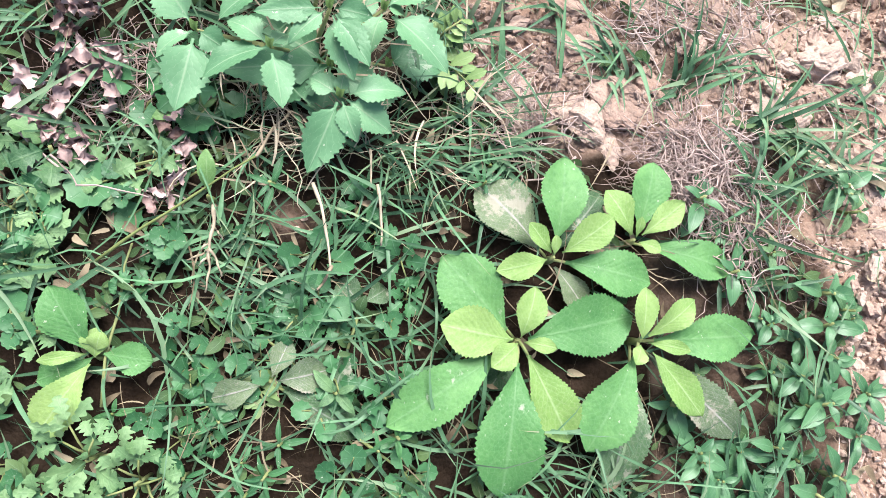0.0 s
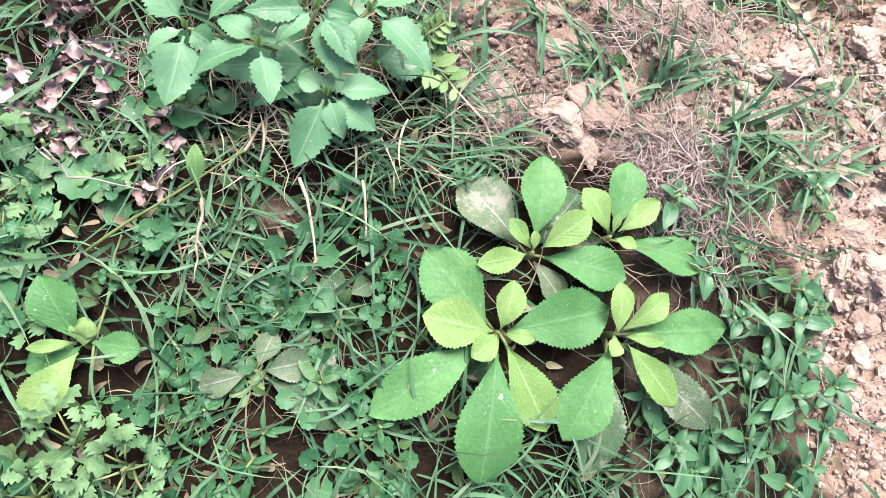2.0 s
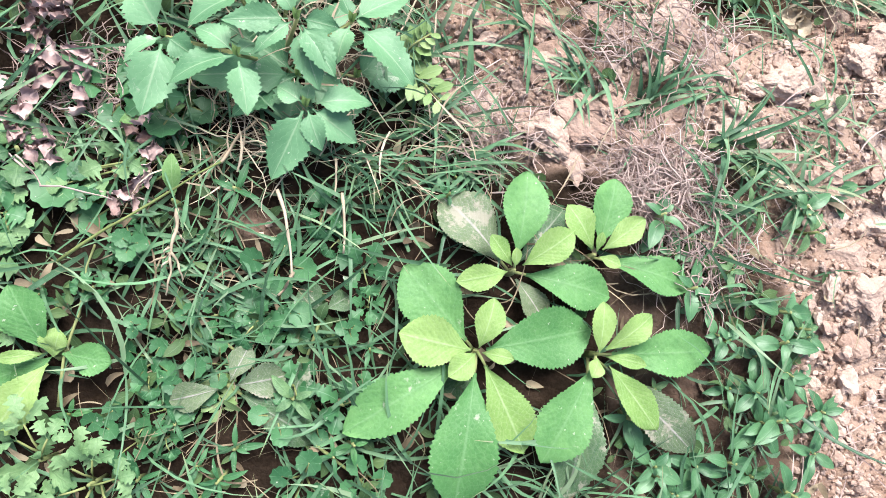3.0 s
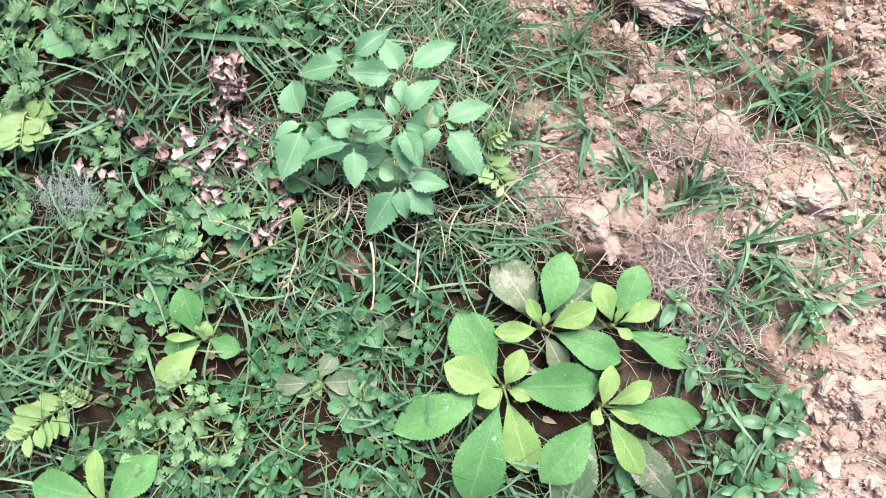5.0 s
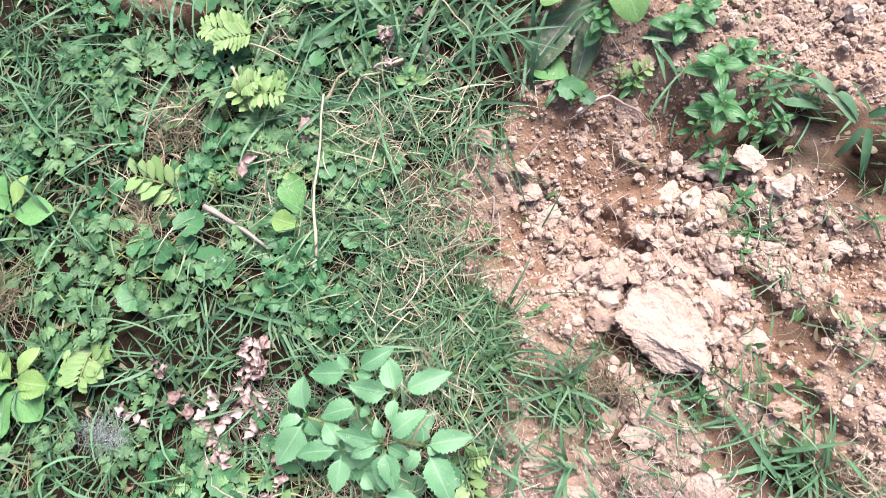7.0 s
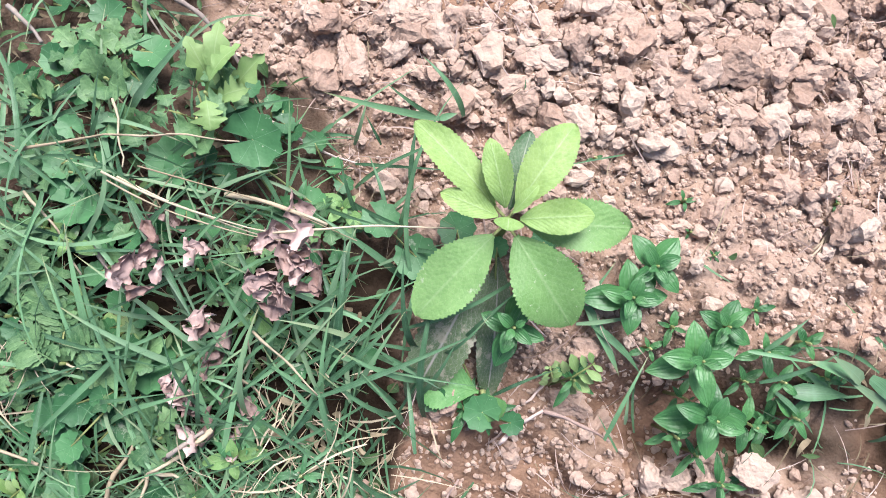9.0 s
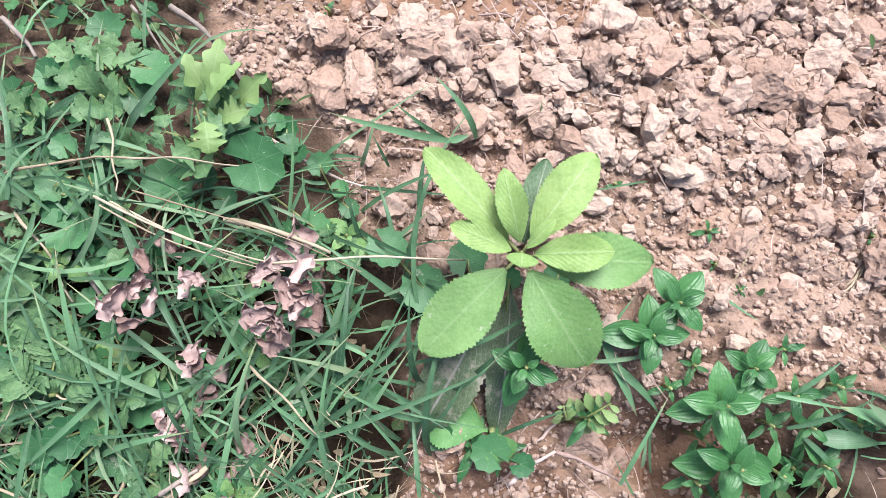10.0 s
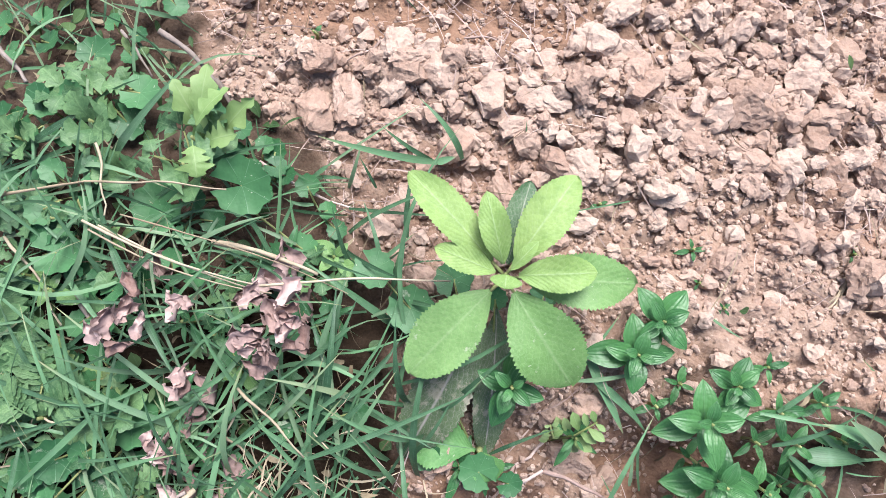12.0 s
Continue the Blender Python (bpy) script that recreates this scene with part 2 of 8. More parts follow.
M_PINK = dry_material("withered_leaf", (0.16, 0.100, 0.088), (0.52, 0.39, 0.37))
M_TWIG = dry_material("twig_bark", (0.115, 0.092, 0.082), (0.29, 0.245, 0.222))
M_STEM = dry_material("green_stem", (0.115, 0.145, 0.050), (0.25, 0.27, 0.12), rough=0.6)
M_WEB = dry_material("grey_fluff", (0.285, 0.31, 0.31), (0.409, 0.428, 0.422))
M_STONE = soil_material("pale_clay", True, 0.10)


# ---- noise fields and the lie of the land ----
LATTICE = np.random.default_rng(3).random((128, 128))


def value_noise(x, y, size):
    """Smooth noise in 0..1 with cells of that size in metres."""
    gx, gy = np.asarray(x, float) / size + 37.3, np.asarray(y, float) / size + 51.7
    ix, iy = np.floor(gx).astype(int), np.floor(gy).astype(int)
    fx, fy = gx - ix, gy - iy
    fx, fy = fx * fx * (3 - 2 * fx), fy * fy * (3 - 2 * fy)
    a, b = LATTICE[ix % 128, iy % 128], LATTICE[(ix + 1) % 128, iy % 128]
    c, d = LATTICE[ix % 128, (iy + 1) % 128], LATTICE[(ix + 1) % 128, (iy + 1) % 128]
    return (a * (1 - fx) + b * fx) * (1 - fy) + (c * (1 - fx) + d * fx) * fy


EDGE_Y = (-9.0, -0.5, 0.05, 0.12, 0.20, 0.30, 0.40, 0.50, 0.60, 0.70, 0.78, 0.88, 0.95, 1.05, 1.15, 1.4, 9.0)
EDGE_X = (0.47, 0.47, 0.44, 0.27, 0.15, 0.075, 0.045, -0.015, -0.06, -0.06, -0.01, -0.01, -0.075, -0.19, -0.30, -0.45, -0.9)
# tufts of grass standing out in the bare soil: x, y, half width, half height, strength
TUFTS = ((0.34, 0.83, 0.09, 0.04, 0.62), (0.30, 0.24, 0.05, 0.03, 0.48), (0.25, 0.27, 0.08, 0.03, 0.30), (0.42, 0.36, 0.09, 0.05, 0.60), (0.36, 0.12, 0.10, 0.05, 0.5), (0.30, 0.40, 0.08, 0.03, 0.4), (0.47, 0.22, 0.05, 0.04, 0.34),
         (0.30, 0.775, 0.11, 0.03, 0.6), (0.43, 0.785, 0.06, 0.05, 0.75), (0.40, 0.55, 0.05, 0.05, 0.36), (0.31, 0.66, 0.07, 0.02, 0.36),
         (0.20, 0.44, 0.06, 0.03, 0.30), (0.13, 0.36, 0.07, 0.05, 0.5), (0.36, 0.44, 0.05, 0.06, 0.3), (0.21, 0.33, 0.09, 0.03, 0.38))
# gaps of bare earth inside the grass
GAPS = ((-0.62, 0.86, 0.10, 0.10, 0.9), (-0.68, 0.78, 0.08, 0.06, 0.95), (-0.44, 0.75, 0.035, 0.03, 0.7), (-0.09, 0.09, 0.03, 0.02, 0.6), (-0.09, 0.50, 0.045, 0.10, 0.6), (-0.16, 0.57, 0.04, 0.03, 0.5), (-0.07, 0.17, 0.04, 0.02, 0.6), (-0.50, 1.08, 0.10, 0.06, 0.5), (-0.06, 0.99, 0.08, 0.05, 0.8), (0.06, 0.80, 0.07, 0.06, 0.9),
        (0.02, 0.24, 0.06, 0.03, 0.4))


DAMP = ((0.16, 0.67, 0.05, 0.05), (0.41, 0.79, 0.05, 0.07), (0.22, 0.80, 0.06, 0.03), (0.05, 0.52, 0.03, 0.03), (0.45, 0.36, 0.05, 0.03),
        (0.0, 0.56, 0.02, 0.05), (0.16, 0.79, 0.06, 0.04), (-0.06, 1.19, 0.20, 0.035), (0.03, 0.74, 0.06, 0.04), (0.20, 0.64, 0.02, 0.02))


def crust(x, y):
    """1 where the dry crust still lies, 0 where it has broken away from the moist clay below."""
    x, y = np.asarray(x, float), np.asarray(y, float)
    f = value_noise(x + 1.3 * y, y - 0.4 * x, 0.085) * 0.62 + value_noise(x + 8, y, 0.036) * 0.28 + value_noise(x, y + 9, 0.014) * 0.10
    k = np.clip((f - 0.36) / 0.06, 0, 1)
    zone = np.exp(-(((x - 0.20) / 0.30) ** 4 + ((y - 0.56) / 0.25) ** 4))
    return 1 - zone * (1 - k * k * (3 - 2 * k))


def damp(x, y):
    """Where the clay is still moist and smooth."""
    d = np.zeros_like(np.asarray(x, float))
    for cx, cy, rx, ry in DAMP:
        d = np.maximum(d, np.exp(-(((x - cx) / rx) ** 2 + ((y - cy) / ry) ** 2)))
    return np.maximum(d, 0.95 * (1 - crust(x, y)))


def dry_crust(x, y):
    """Where the clay has dried into a pale, lumpy crust."""
    d = np.zeros_like(np.asarray(x, float))
    for cx, cy, rx, ry in ((0.40, 0.25, 0.20, 0.13), (0.17, 0.20, 0.10, 0.06), (0.26, 0.95, 0.10, 0.07), (0.52, 0.02, 0.10, 0.16), (0.28, 0.38, 0.12, 0.07), (-0.16, 1.10, 0.14, 0.06)):
        d = np.maximum(d, np.exp(-(((x - cx) / rx) ** 2 + ((y - cy) / ry) ** 2)))
    return d


def cover(x, y):
    """How thickly grass covers the ground, 0..1."""
    x, y = np.asarray(x, float), np.asarray(y, float)
    wob = (value_noise(x, y, 0.06) - 0.5) * 0.10 + (value_noise(x, y, 0.02) - 0.5) * 0.04
    d = np.clip((np.interp(y, EDGE_Y, EDGE_X) + wob - x) / 0.05, 0, 1) * (0.55 + 0.45 * value_noise(x, y, 0.09))
    for cx, cy, rx, ry, s in TUFTS:
        d = np.maximum(d, s * np.exp(-(((x - cx) / rx) ** 2 + ((y - cy) / ry) ** 2)))
    for cx, cy, rx, ry, s in GAPS:
        d = d * (1 - s * np.exp(-(((x - cx) / rx) ** 2 + ((y - cy) / ry) ** 2)))
    return d


def land(x, y):
    """The height of the ground."""
    x, y = np.asarray(x, float), np.asarray(y, float)
    z = (value_noise(x, y, 0.45) - 0.5) * 0.03 + (value_noise(x, y, 0.16) - 0.5) * 0.022
    z = z + 0.03 * np.exp(-(((x + 0.34) / 0.16) ** 2 + ((y - 0.90) / 0.16) ** 2))
    z = z - 0.062 * np.exp(-(((x - 0.04) / 0.11) ** 2 + ((y - 0.60) / 0.12) ** 2))
    z = z - 0.05 * np.exp(-(((x - 0.16) / 0.12) ** 2 + ((y - 0.78) / 0.06) ** 2))
    z = z - 0.035 * np.exp(-(((x - 0.40) / 0.08) ** 2 + ((y - 0.67) / 0.06) ** 2))
    z = z - 0.03 * np.exp(-(((x - 0.48) / 0.10) ** 2 + ((y - 0.36) / 0.06) ** 2))
    bare = (1 - cover(x, y)) * (1 + 0.5 * np.exp(-(((x - 0.18) / 0.2) ** 2 + ((y - 0.58) / 0.16) ** 2)))
    lump = np.abs(value_noise(x, y, 0.04) - 0.5) * 0.040 + np.abs(value_noise(x + 5, y, 0.018) - 0.5) * 0.022
    lump = (lump + (value_noise(x, y + 3, 0.009) - 0.5) * 0.007) * (1 - 0.8 * damp(x, y)) - 0.006 * damp(x, y)
    return z + lump * (0.35 + 0.65 * bare) - 0.016 * np.clip(bare, 0, 1) * (1 - crust(x, y))


def ground_z(x, y):
    return float(land(x, y))


# ---- mesh helpers ----
class Builder:
    """Gathers vertices, faces and leaf coordinates for one mesh."""

    def __init__(self):
        self.verts, self.faces, self.uvs = [], [], []

    def grid(self, rows, uv_rows):
        """rows: equal-length lists of points; joins neighbours with quads."""
        n0, w = len(self.verts), len(rows[0])
        for r, q in zip(rows, uv_rows):
            self.verts.extend(r)
            self.uvs.extend(q)
        for i in range(len(rows) - 1):
            for j in range(w - 1):
                a = n0 + i * w + j
                self.faces.append((a, a + 1, a + w + 1, a + w))

    def tube(self, pts, radii, sides=5):
        n0 = len(self.verts)
        for i, p in enumerate(pts):
            d = (pts[min(i + 1, len(pts) - 1)] - pts[max(i - 1, 0)]).normalized()
            a = d.orthogonal().normalized()
            b = d.cross(a)
            for k in range(sides):
                t = 2 * math.pi * k / sides
                self.verts.append(p + (a * math.cos(t) + b * math.sin(t)) * radii[i])
                self.uvs.append((i / max(1, len(pts) - 1), k / sides))
        for i in range(len(pts) - 1):
            for k in range(sides):
                a, b = n0 + i * sides + k, n0 + i * sides + (k + 1) % sides
                self.faces.append((a, b, b + sides, a + sides))
        self.faces.append(tuple(n0 + k for k in reversed(range(sides))))
        self.faces.append(tuple(n0 + (len(pts) - 1) * sides + k for k in range(sides)))

    def mesh(self, name, material, smooth=True):
        me = bpy.data.meshes.new(name)
        me.from_pydata([tuple(v) for v in self.verts], [], self.faces)
        uv = me.uv_layers.new(name="UVMap")
        idx = np.empty(len(me.loops), dtype=np.int32)
        me.loops.foreach_get("vertex_index", idx)
        uv.data.foreach_set("uv", np.asarray(self.uvs, dtype=np.float32)[idx].ravel())
        me.polygons.foreach_set("use_smooth", np.full(len(me.polygons), smooth))
        me.materials.append(material)
        me.update()
        return me


def part(name, builder, material, parent, label="", smooth=True):
    ob = new(name, builder.mesh(name, material, smooth))
    ob.parent = parent
    return tagged(ob, label)


def thing(name, place, label, category, group=""):
    """An Empty at a thing's base."""
    ob = new(name)
    ob.empty_display_size = 0.02
    ob.location = place
    return tagged(ob, label, category, group)


def profile(kind, u):
    """Half width of a leaf at u along it, 1 at the widest."""
    if kind == "obovate":
        return max(0.07 * (1 - u), math.sin(math.pi * u ** 1.4) ** 0.8 if 0 < u < 1 else 0.0)
    if kind == "oblong":
        return max(0.10 * (1 - u), math.sin(math.pi * u ** 1.12) ** 0.62 if 0 < u < 1 else 0.0)
    if kind == "ovate":
        s = max(0.0, (u - 0.12) / 0.88)
        return max(0.05 * (1 - u), 2.15 * s ** 0.52 * (1 - s) ** 1.02 * (1 - 0.05 * s) if 0 < s < 1 else 0.0)
    if kind == "elliptic":
        return max(0.05 * (1 - u), 2.25 * u ** 0.66 * (1 - u) ** 0.92 * 0.98 if 0 < u < 1 else 0.0)
    if kind == "lance":
        return max(0.04 * (1 - u), math.sin(math.pi * u ** 0.85) if 0 < u < 1 else 0.0)
    if kind == "blade":
        return (0.6 + 0.4 * min(1.0, u * 5)) * (1 - u ** 2.2)
    return math.sin(math.pi * u) ** 0.5 if 0 < u < 1 else 0.0


def leaf(b, base, tip, width, kind="obovate", arch=0.1, fold=0.15, teeth=0, bite=0.06, stations=14, across=4, lobes=0, ripple=0.0, seed=0.0, twist=0.0):
    """One leaf from base to tip. arch: rise of the middle over the chord, in lengths; fold: how far the sides stand up."""
    base, tip = Vector(base), Vector(tip)
    d = tip - base
    n = d.length
    side = Vector((0, 0, 1)).cross(d)
    side = side.normalized() if side.length > 1e-6 else Vector((1, 0, 0))
    up = d.cross(side).normalized()
    side = (side * math.cos(twist) + up * math.sin(twist))
    up = d.cross(side).normalized()
    rows, uvr = [], []
    if teeth:
        stations = max(stations, teeth * 2)
        step = max(1, stations // (teeth * 2))
    for i in range(stations + 1):
        u = i / stations
        w = profile(kind, u) * width / 2
        if teeth and 0.18 < u < 0.99:
            w *= 1 + bite * math.cos(math.pi * i / step) * (1 + 0.5 * math.sin(seed + i * 1.9))
        if lobes and 0.15 < u < 0.97:
            w *= 0.62 + 0.38 * abs(math.sin(math.pi * lobes * u + seed)) ** 0.7
        mid = base + d * u + up * (arch * n * 4 * u * (1 - u))
        row, q = [], []
        for j in range(across + 1):
            v = 2 * j / across - 1
            rise = fold * abs(v) * w + ripple * n * math.sin(9.0 * u + seed + (2.1 if v > 0 else 0)) * v * v
            row.append(mid + side * (v * w) + up * rise)
            q.append((u, j / across))
        rows.append(row)
        uvr.append(q)
    b.grid(rows, uvr)


def polar(centre, bearing, reach, z):
    a = radians(bearing)
    return Vector((centre[0] + reach * math.cos(a), centre[1] + reach * math.sin(a), z))


M_LIGHT = leaf_material("light_leaf", (0.088, 0.200, 0.036), (0.158, 0.300, 0.066), (0.24, 0.37, 0.12), 10, 0.38, 0.40, relief=0.8, spots=0.02)
TONES = {"l": (M_LIGHT, "light green leaf"), "y": (M_YOUNG, "yellow-green young leaf"), "m": (M_MATURE, ""), "o": (M_OLD, "dark worn older leaf"), "w": (M_MOULD, "greyed leaf with white dry patches")}


def rosette_plant(centre, rows, label, teeth=27, group="toothed rosette plants", kind="obovate"):
    """A low rosette of toothed spoon-shaped leaves. rows: bearing, start, length, height at base and tip, width, tone."""
    x, y, z = centre
    root = ground_z(x, y) - 0.005
    plant = thing("rosette_plant", (x, y, root), label, "plant", group)
    o = Vector((x, y, root))
    st = Builder()
    st.tube([Vector((0, 0, 0)), Vector((0.001, 0, (z - root) * 0.5)), Vector((0, 0.001, z - root - 0.007))], [0.004, 0.0035, 0.0016], 7)
    part("stem", st, M_STEM, plant)
    for k, (bearing, start, length, z0, z1, width, tone) in enumerate(rows):
        b = Builder()
        base = polar((x, y), bearing, start, z0)
        tip = polar((x, y), bearing, start + length, z1)
        # the stalk runs in under the bud
        hub = Vector((x, y, min(z0, z) - 0.006))
        dd = base - hub
        if start > 0.012:
            pt = Builder()
            pt.tube([hub - o, hub + dd * 0.5 - o + Vector((0, 0, 0.002)), base - o], [0.0016, 0.0015, 0.0014], 6)
            part("leaf_stalk", pt, M_STEM, plant)
        tt = max(11, int(teeth * min(1.0, length / 0.08)))
        leaf(b, base - o, tip - o, width, kind, arch=0.085 + 0.04 * math.sin(k * 2.3), fold=0.20, teeth=tt, bite=0.038,
             stations=30, across=6, ripple=0.03, seed=k * 1.7 + x * 30, twist=0.12 * math.sin(k * 1.3 + y * 9))
        m, lab = TONES[tone]
        part("leaf", b, m, plant, lab)
    return plant


def sprig(plant, o, centre, rows, mat=None, kind="ovate", teeth=0, lobes=0, across=4, bite=0.075):
    """Leaves round one node of a stem."""
    x, y, z = centre
    for k, (bearing, start, length, z0, z1, width) in enumerate(rows):
        b = Builder()
        base, tip = polar((x, y), bearing, start, z0), polar((x, y), bearing, start + length, z1)
        leaf(b, base - o, tip - o, width * (1.0 + 0.08 * math.sin(k * 3.7 + x * 70)), kind, arch=0.10 + 0.06 * math.sin(k * 1.9 + x * 33), fold=0.26, teeth=teeth, bite=bite, stations=24, across=across,
             lobes=lobes, ripple=0.028, seed=k * 2.1 + x * 40, twist=0.42 * math.sin(k * 2.9 + x * 50))
        part("leaf", b, mat, plant)


def nightshade_plant(centre, sprigs, label):
    """A bushy plant: a stem, a branch to each node, and pointed toothed leaves round the nodes."""
    x, y = centre
    root = ground_z(x, y) - 0.005
    o = Vector((x, y, root))
    plant = thing("nightshade_plant", o, label, "plant")
    for node, rows in sprigs:
        st = Builder()
        e = Vector(node) - o
        st.tube([Vector((0, 0, 0)), e * 0.45 + Vector((0, 0, 0.012)), e - Vector((0, 0, 0.004))], [0.003, 0.0022, 0.0014], 6)
        part("branch", st, M_STEM, plant)
        sprig(plant, o, node, rows, M_SHADE, "ovate", teeth=7, across=6, bite=0.085)
        bud = Builder()
        leaf(bud, e - Vector((0, 0, 0.004)), e + Vector((0.004, 0.002, 0.008)), 0.006, "lance", stations=5, across=2)
        leaf(bud, e - Vector((0, 0, 0.004)), e + Vector((-0.003, 0.005, 0.007)), 0.006, "lance", stations=5, across=2)
        part("leaf_bud", bud, M_YOUNG, plant)
    return plant


def star_herb(centre, radius, height, label, pairs=3, mat=None, wide=0.5, kind="elliptic", spin=0, group="small leafy herbs"):
    """An upright shoot seen from above as a star: crossed pairs of veined leaves, small ones at the top."""
    x, y = centre
    g = ground_z(x, y) - 0.004
    o = Vector((x, y, g))
    plant = thing("leafy_herb", o, label, "herb", group)
    st = Builder()
    st.tube([Vector((0, 0, 0)), Vector((0.002, 0.001, height / 2)), Vector((0, 0, height))], [0.002, 0.0018, 0.0013], 6)
    part("stem", st, M_STEM, plant)
    r = random.Random(int(x * 9000) + int(y * 700))
    if radius > 0.03:
        pairs += 1
    for k in range(pairs):
        f = 1 - 0.68 * (k / max(1, pairs - 1)) ** 1.1
        z = height * (0.62 + 0.38 * k / max(1, pairs - 1))
        for side in (0, 180):
            a = spin + side + k * 83 + r.uniform(-9, 9)
            n = radius * f * r.uniform(0.85, 1.08)
            b = Builder()
            leaf(b, polar((0, 0), a, 0.0015, z), polar((0, 0), a, n, z + n * (0.02 + 0.5 * (k / pairs) ** 1.6)), n * wide * r.uniform(0.9, 1.1), kind,
                 arch=0.10, fold=0.22, stations=12, across=4, ripple=0.01, seed=a, twist=r.uniform(-0.15, 0.15))
            part("leaf", b, mat or M_HERB, plant)
    return plant


def round_blade(b, c, radius, notch, tilt, lean, scallops=9):
    """A round scalloped leaf blade with a notch where the stalk joins."""
    rows, uvr = [], []
    tl = Matrix.Rotation(tilt, 3, Vector((math.cos(lean), math.sin(lean), 0)))
    for i in range(4):
        q = (i / 3) ** 0.7
        row, uv = [], []
        for j in range(43):
            t = j / 42
            a = notch + radians(14) + t * radians(332)
            rr = radius * q * (1 + 0.06 * math.cos(t * 2 * math.pi * scallops) * q ** 3 + 0.03 * math.sin(t * 11 + notch) - 0.1 * abs(t - 0.5))
            p = Vector((rr * math.cos(a), rr * math.sin(a), radius * (0.16 * q * q + 0.035 * math.sin(t * 19 + notch) * q * q)))
            row.append(Vector(c) + tl @ p)
            uv.append((q, 0.5 + 0.5 * math.sin(t * math.pi * 7)))
        rows.append(row)
        uvr.append(uv)
    b.grid(rows, uvr)


def pennywort(centre, leaves, label, group="round-leaved creepers"):
    """A creeping plant with round leaves on thin stalks. leaves: bearing, distance, height, radius."""
    x, y = centre
    g = ground_z(x, y) - 0.003
    o = Vector((x, y, g))
    plant = thing("pennywort", o, label, "herb", group)
    for k, (bearing, far, z, radius) in enumerate(leaves):
        c = polar((0, 0), bearing, far, z - g)
        st = Builder()
        st.tube([Vector((0, 0, 0.002)), c * 0.5 + Vector((0, 0, 0.008)), c], [0.0012, 0.0011, 0.0009], 5)
        stalk = part("leaf_stalk", st, M_STEM, plant)
        b = Builder()
        round_blade(b, c, radius, radians(bearing + 180 + 40 * math.sin(k * 3.1)), 0.25 * math.sin(k * 1.7 + x * 20), k * 1.1)
        part("leaf", b, M_ROUND, stalk)
    return plant


def lobed_weed(centre, leaves, label, mat=None, group="lobed-leaved weeds", lobes=3, stem=0.012):
    """A weed with deeply cut leaves. leaves: bearing, length, rise of the tip, width."""
    x, y = centre
    g = ground_z(x, y) - 0.003
    o = Vector((x, y, g))
    plant = thing("lobed_weed", o, label, "weed", group)
    st = Builder()
    st.tube([Vector((0, 0, 0)), Vector((0, 0.001, stem))], [0.0022, 0.0016], 6)
    part("stem", st, M_STEM, plant)
    for k, (bearing, length, rise, width) in enumerate(leaves):
        foot, tip = polar((0, 0), bearing, 0.002, stem * (0.5 + 0.5 * (k % 3) / 2)), polar((0, 0), bearing, length, stem + rise)
        if lobes > 4:
            b = Builder()
            feather(b, foot, tip, width, 9, seed=k * 1.9 + x * 30)
            part("leaf", b, mat or M_LOBED, plant)
            continue
        pieces = [(foot, tip, width)]
        if length > 0.033 and mat is not M_FERN:
            # a stalk with an end leaflet and a pair of side leaflets
            fork = foot * 0.46 + tip * 0.54 + Vector((0, 0, 0.004 + 0.006 * math.sin(k * 2.1 + x * 60)))
            st = Builder()
            st.tube([foot, foot * 0.5 + fork * 0.5 + Vector((0, 0, 0.003)), fork], [0.0012, 0.001, 0.0008], 5)
            part("leaf_stalk", st, M_STEM, plant)
            pieces = [(fork, tip, width * 0.8)]
            for turn in (62 + 9 * math.sin(k * 3.0), -58 + 9 * math.cos(k * 2.2)):
                pieces.append((fork, fork + polar((0, 0), bearing + turn, length * 0.46, 0.003 + 0.005 * math.sin(turn + k)), width * 0.66))
        for q, (a, e, w) in enumerate(pieces):
            b = Builder()
            cut_leaf(b, a, e, w, lobes, seed=k * 1.3 + q * 2.7 + x * 50)
            part("leaf", b, mat or M_LOBED, plant)
    return plant


def feather(b, base, tip, width, pairs, seed=0.0):
    """A leaf cut to the rib into narrow toothed segments, longest below the middle, ending in a small tip."""
    base, tip = Vector(base), Vector(tip)
    d = tip - base
    n = d.length
    side = Vector((0, 0, 1)).cross(d).normalized()
    up = d.cross(side).normalized()
    rib = [base + d * (i / 6) + up * (0.12 * n * 4 * (i / 6) * (1 - i / 6) - 0.12 * n * (i / 6) ** 3) for i in range(7)]
    b.tube(rib, [0.0011 - 0.0001 * i for i in range(7)], 4)
    for i in range(pairs):
        u = 0.22 + 0.74 * i / (pairs - 1)
        j = min(5, int(u * 6))
        root = rib[j].lerp(rib[j + 1], u * 6 - j)
        m = width * 0.95 * (1 - 0.75 * max(0.0, u - 0.4) ** 1.2) * (0.6 + 0.4 * min(1.0, u / 0.4)) * (1 + 0.12 * math.sin(seed + i * 2.3))
        for w in (-1, 1):
            end = root + side * (w * m) + d.normalized() * (m * 0.45) + up * (m * 0.18 * math.sin(seed + i + w))
            leaf(b, root, end, m * 0.34, "oblong", arch=0.06, fold=0.2, teeth=3, bite=0.16, stations=8, across=2, seed=seed + i + w)
    leaf(b, rib[5], rib[6] + d * 0.06, width * 0.4, "elliptic", arch=0.05, fold=0.2, teeth=3, bite=0.12, stations=8, across=2, seed=seed)


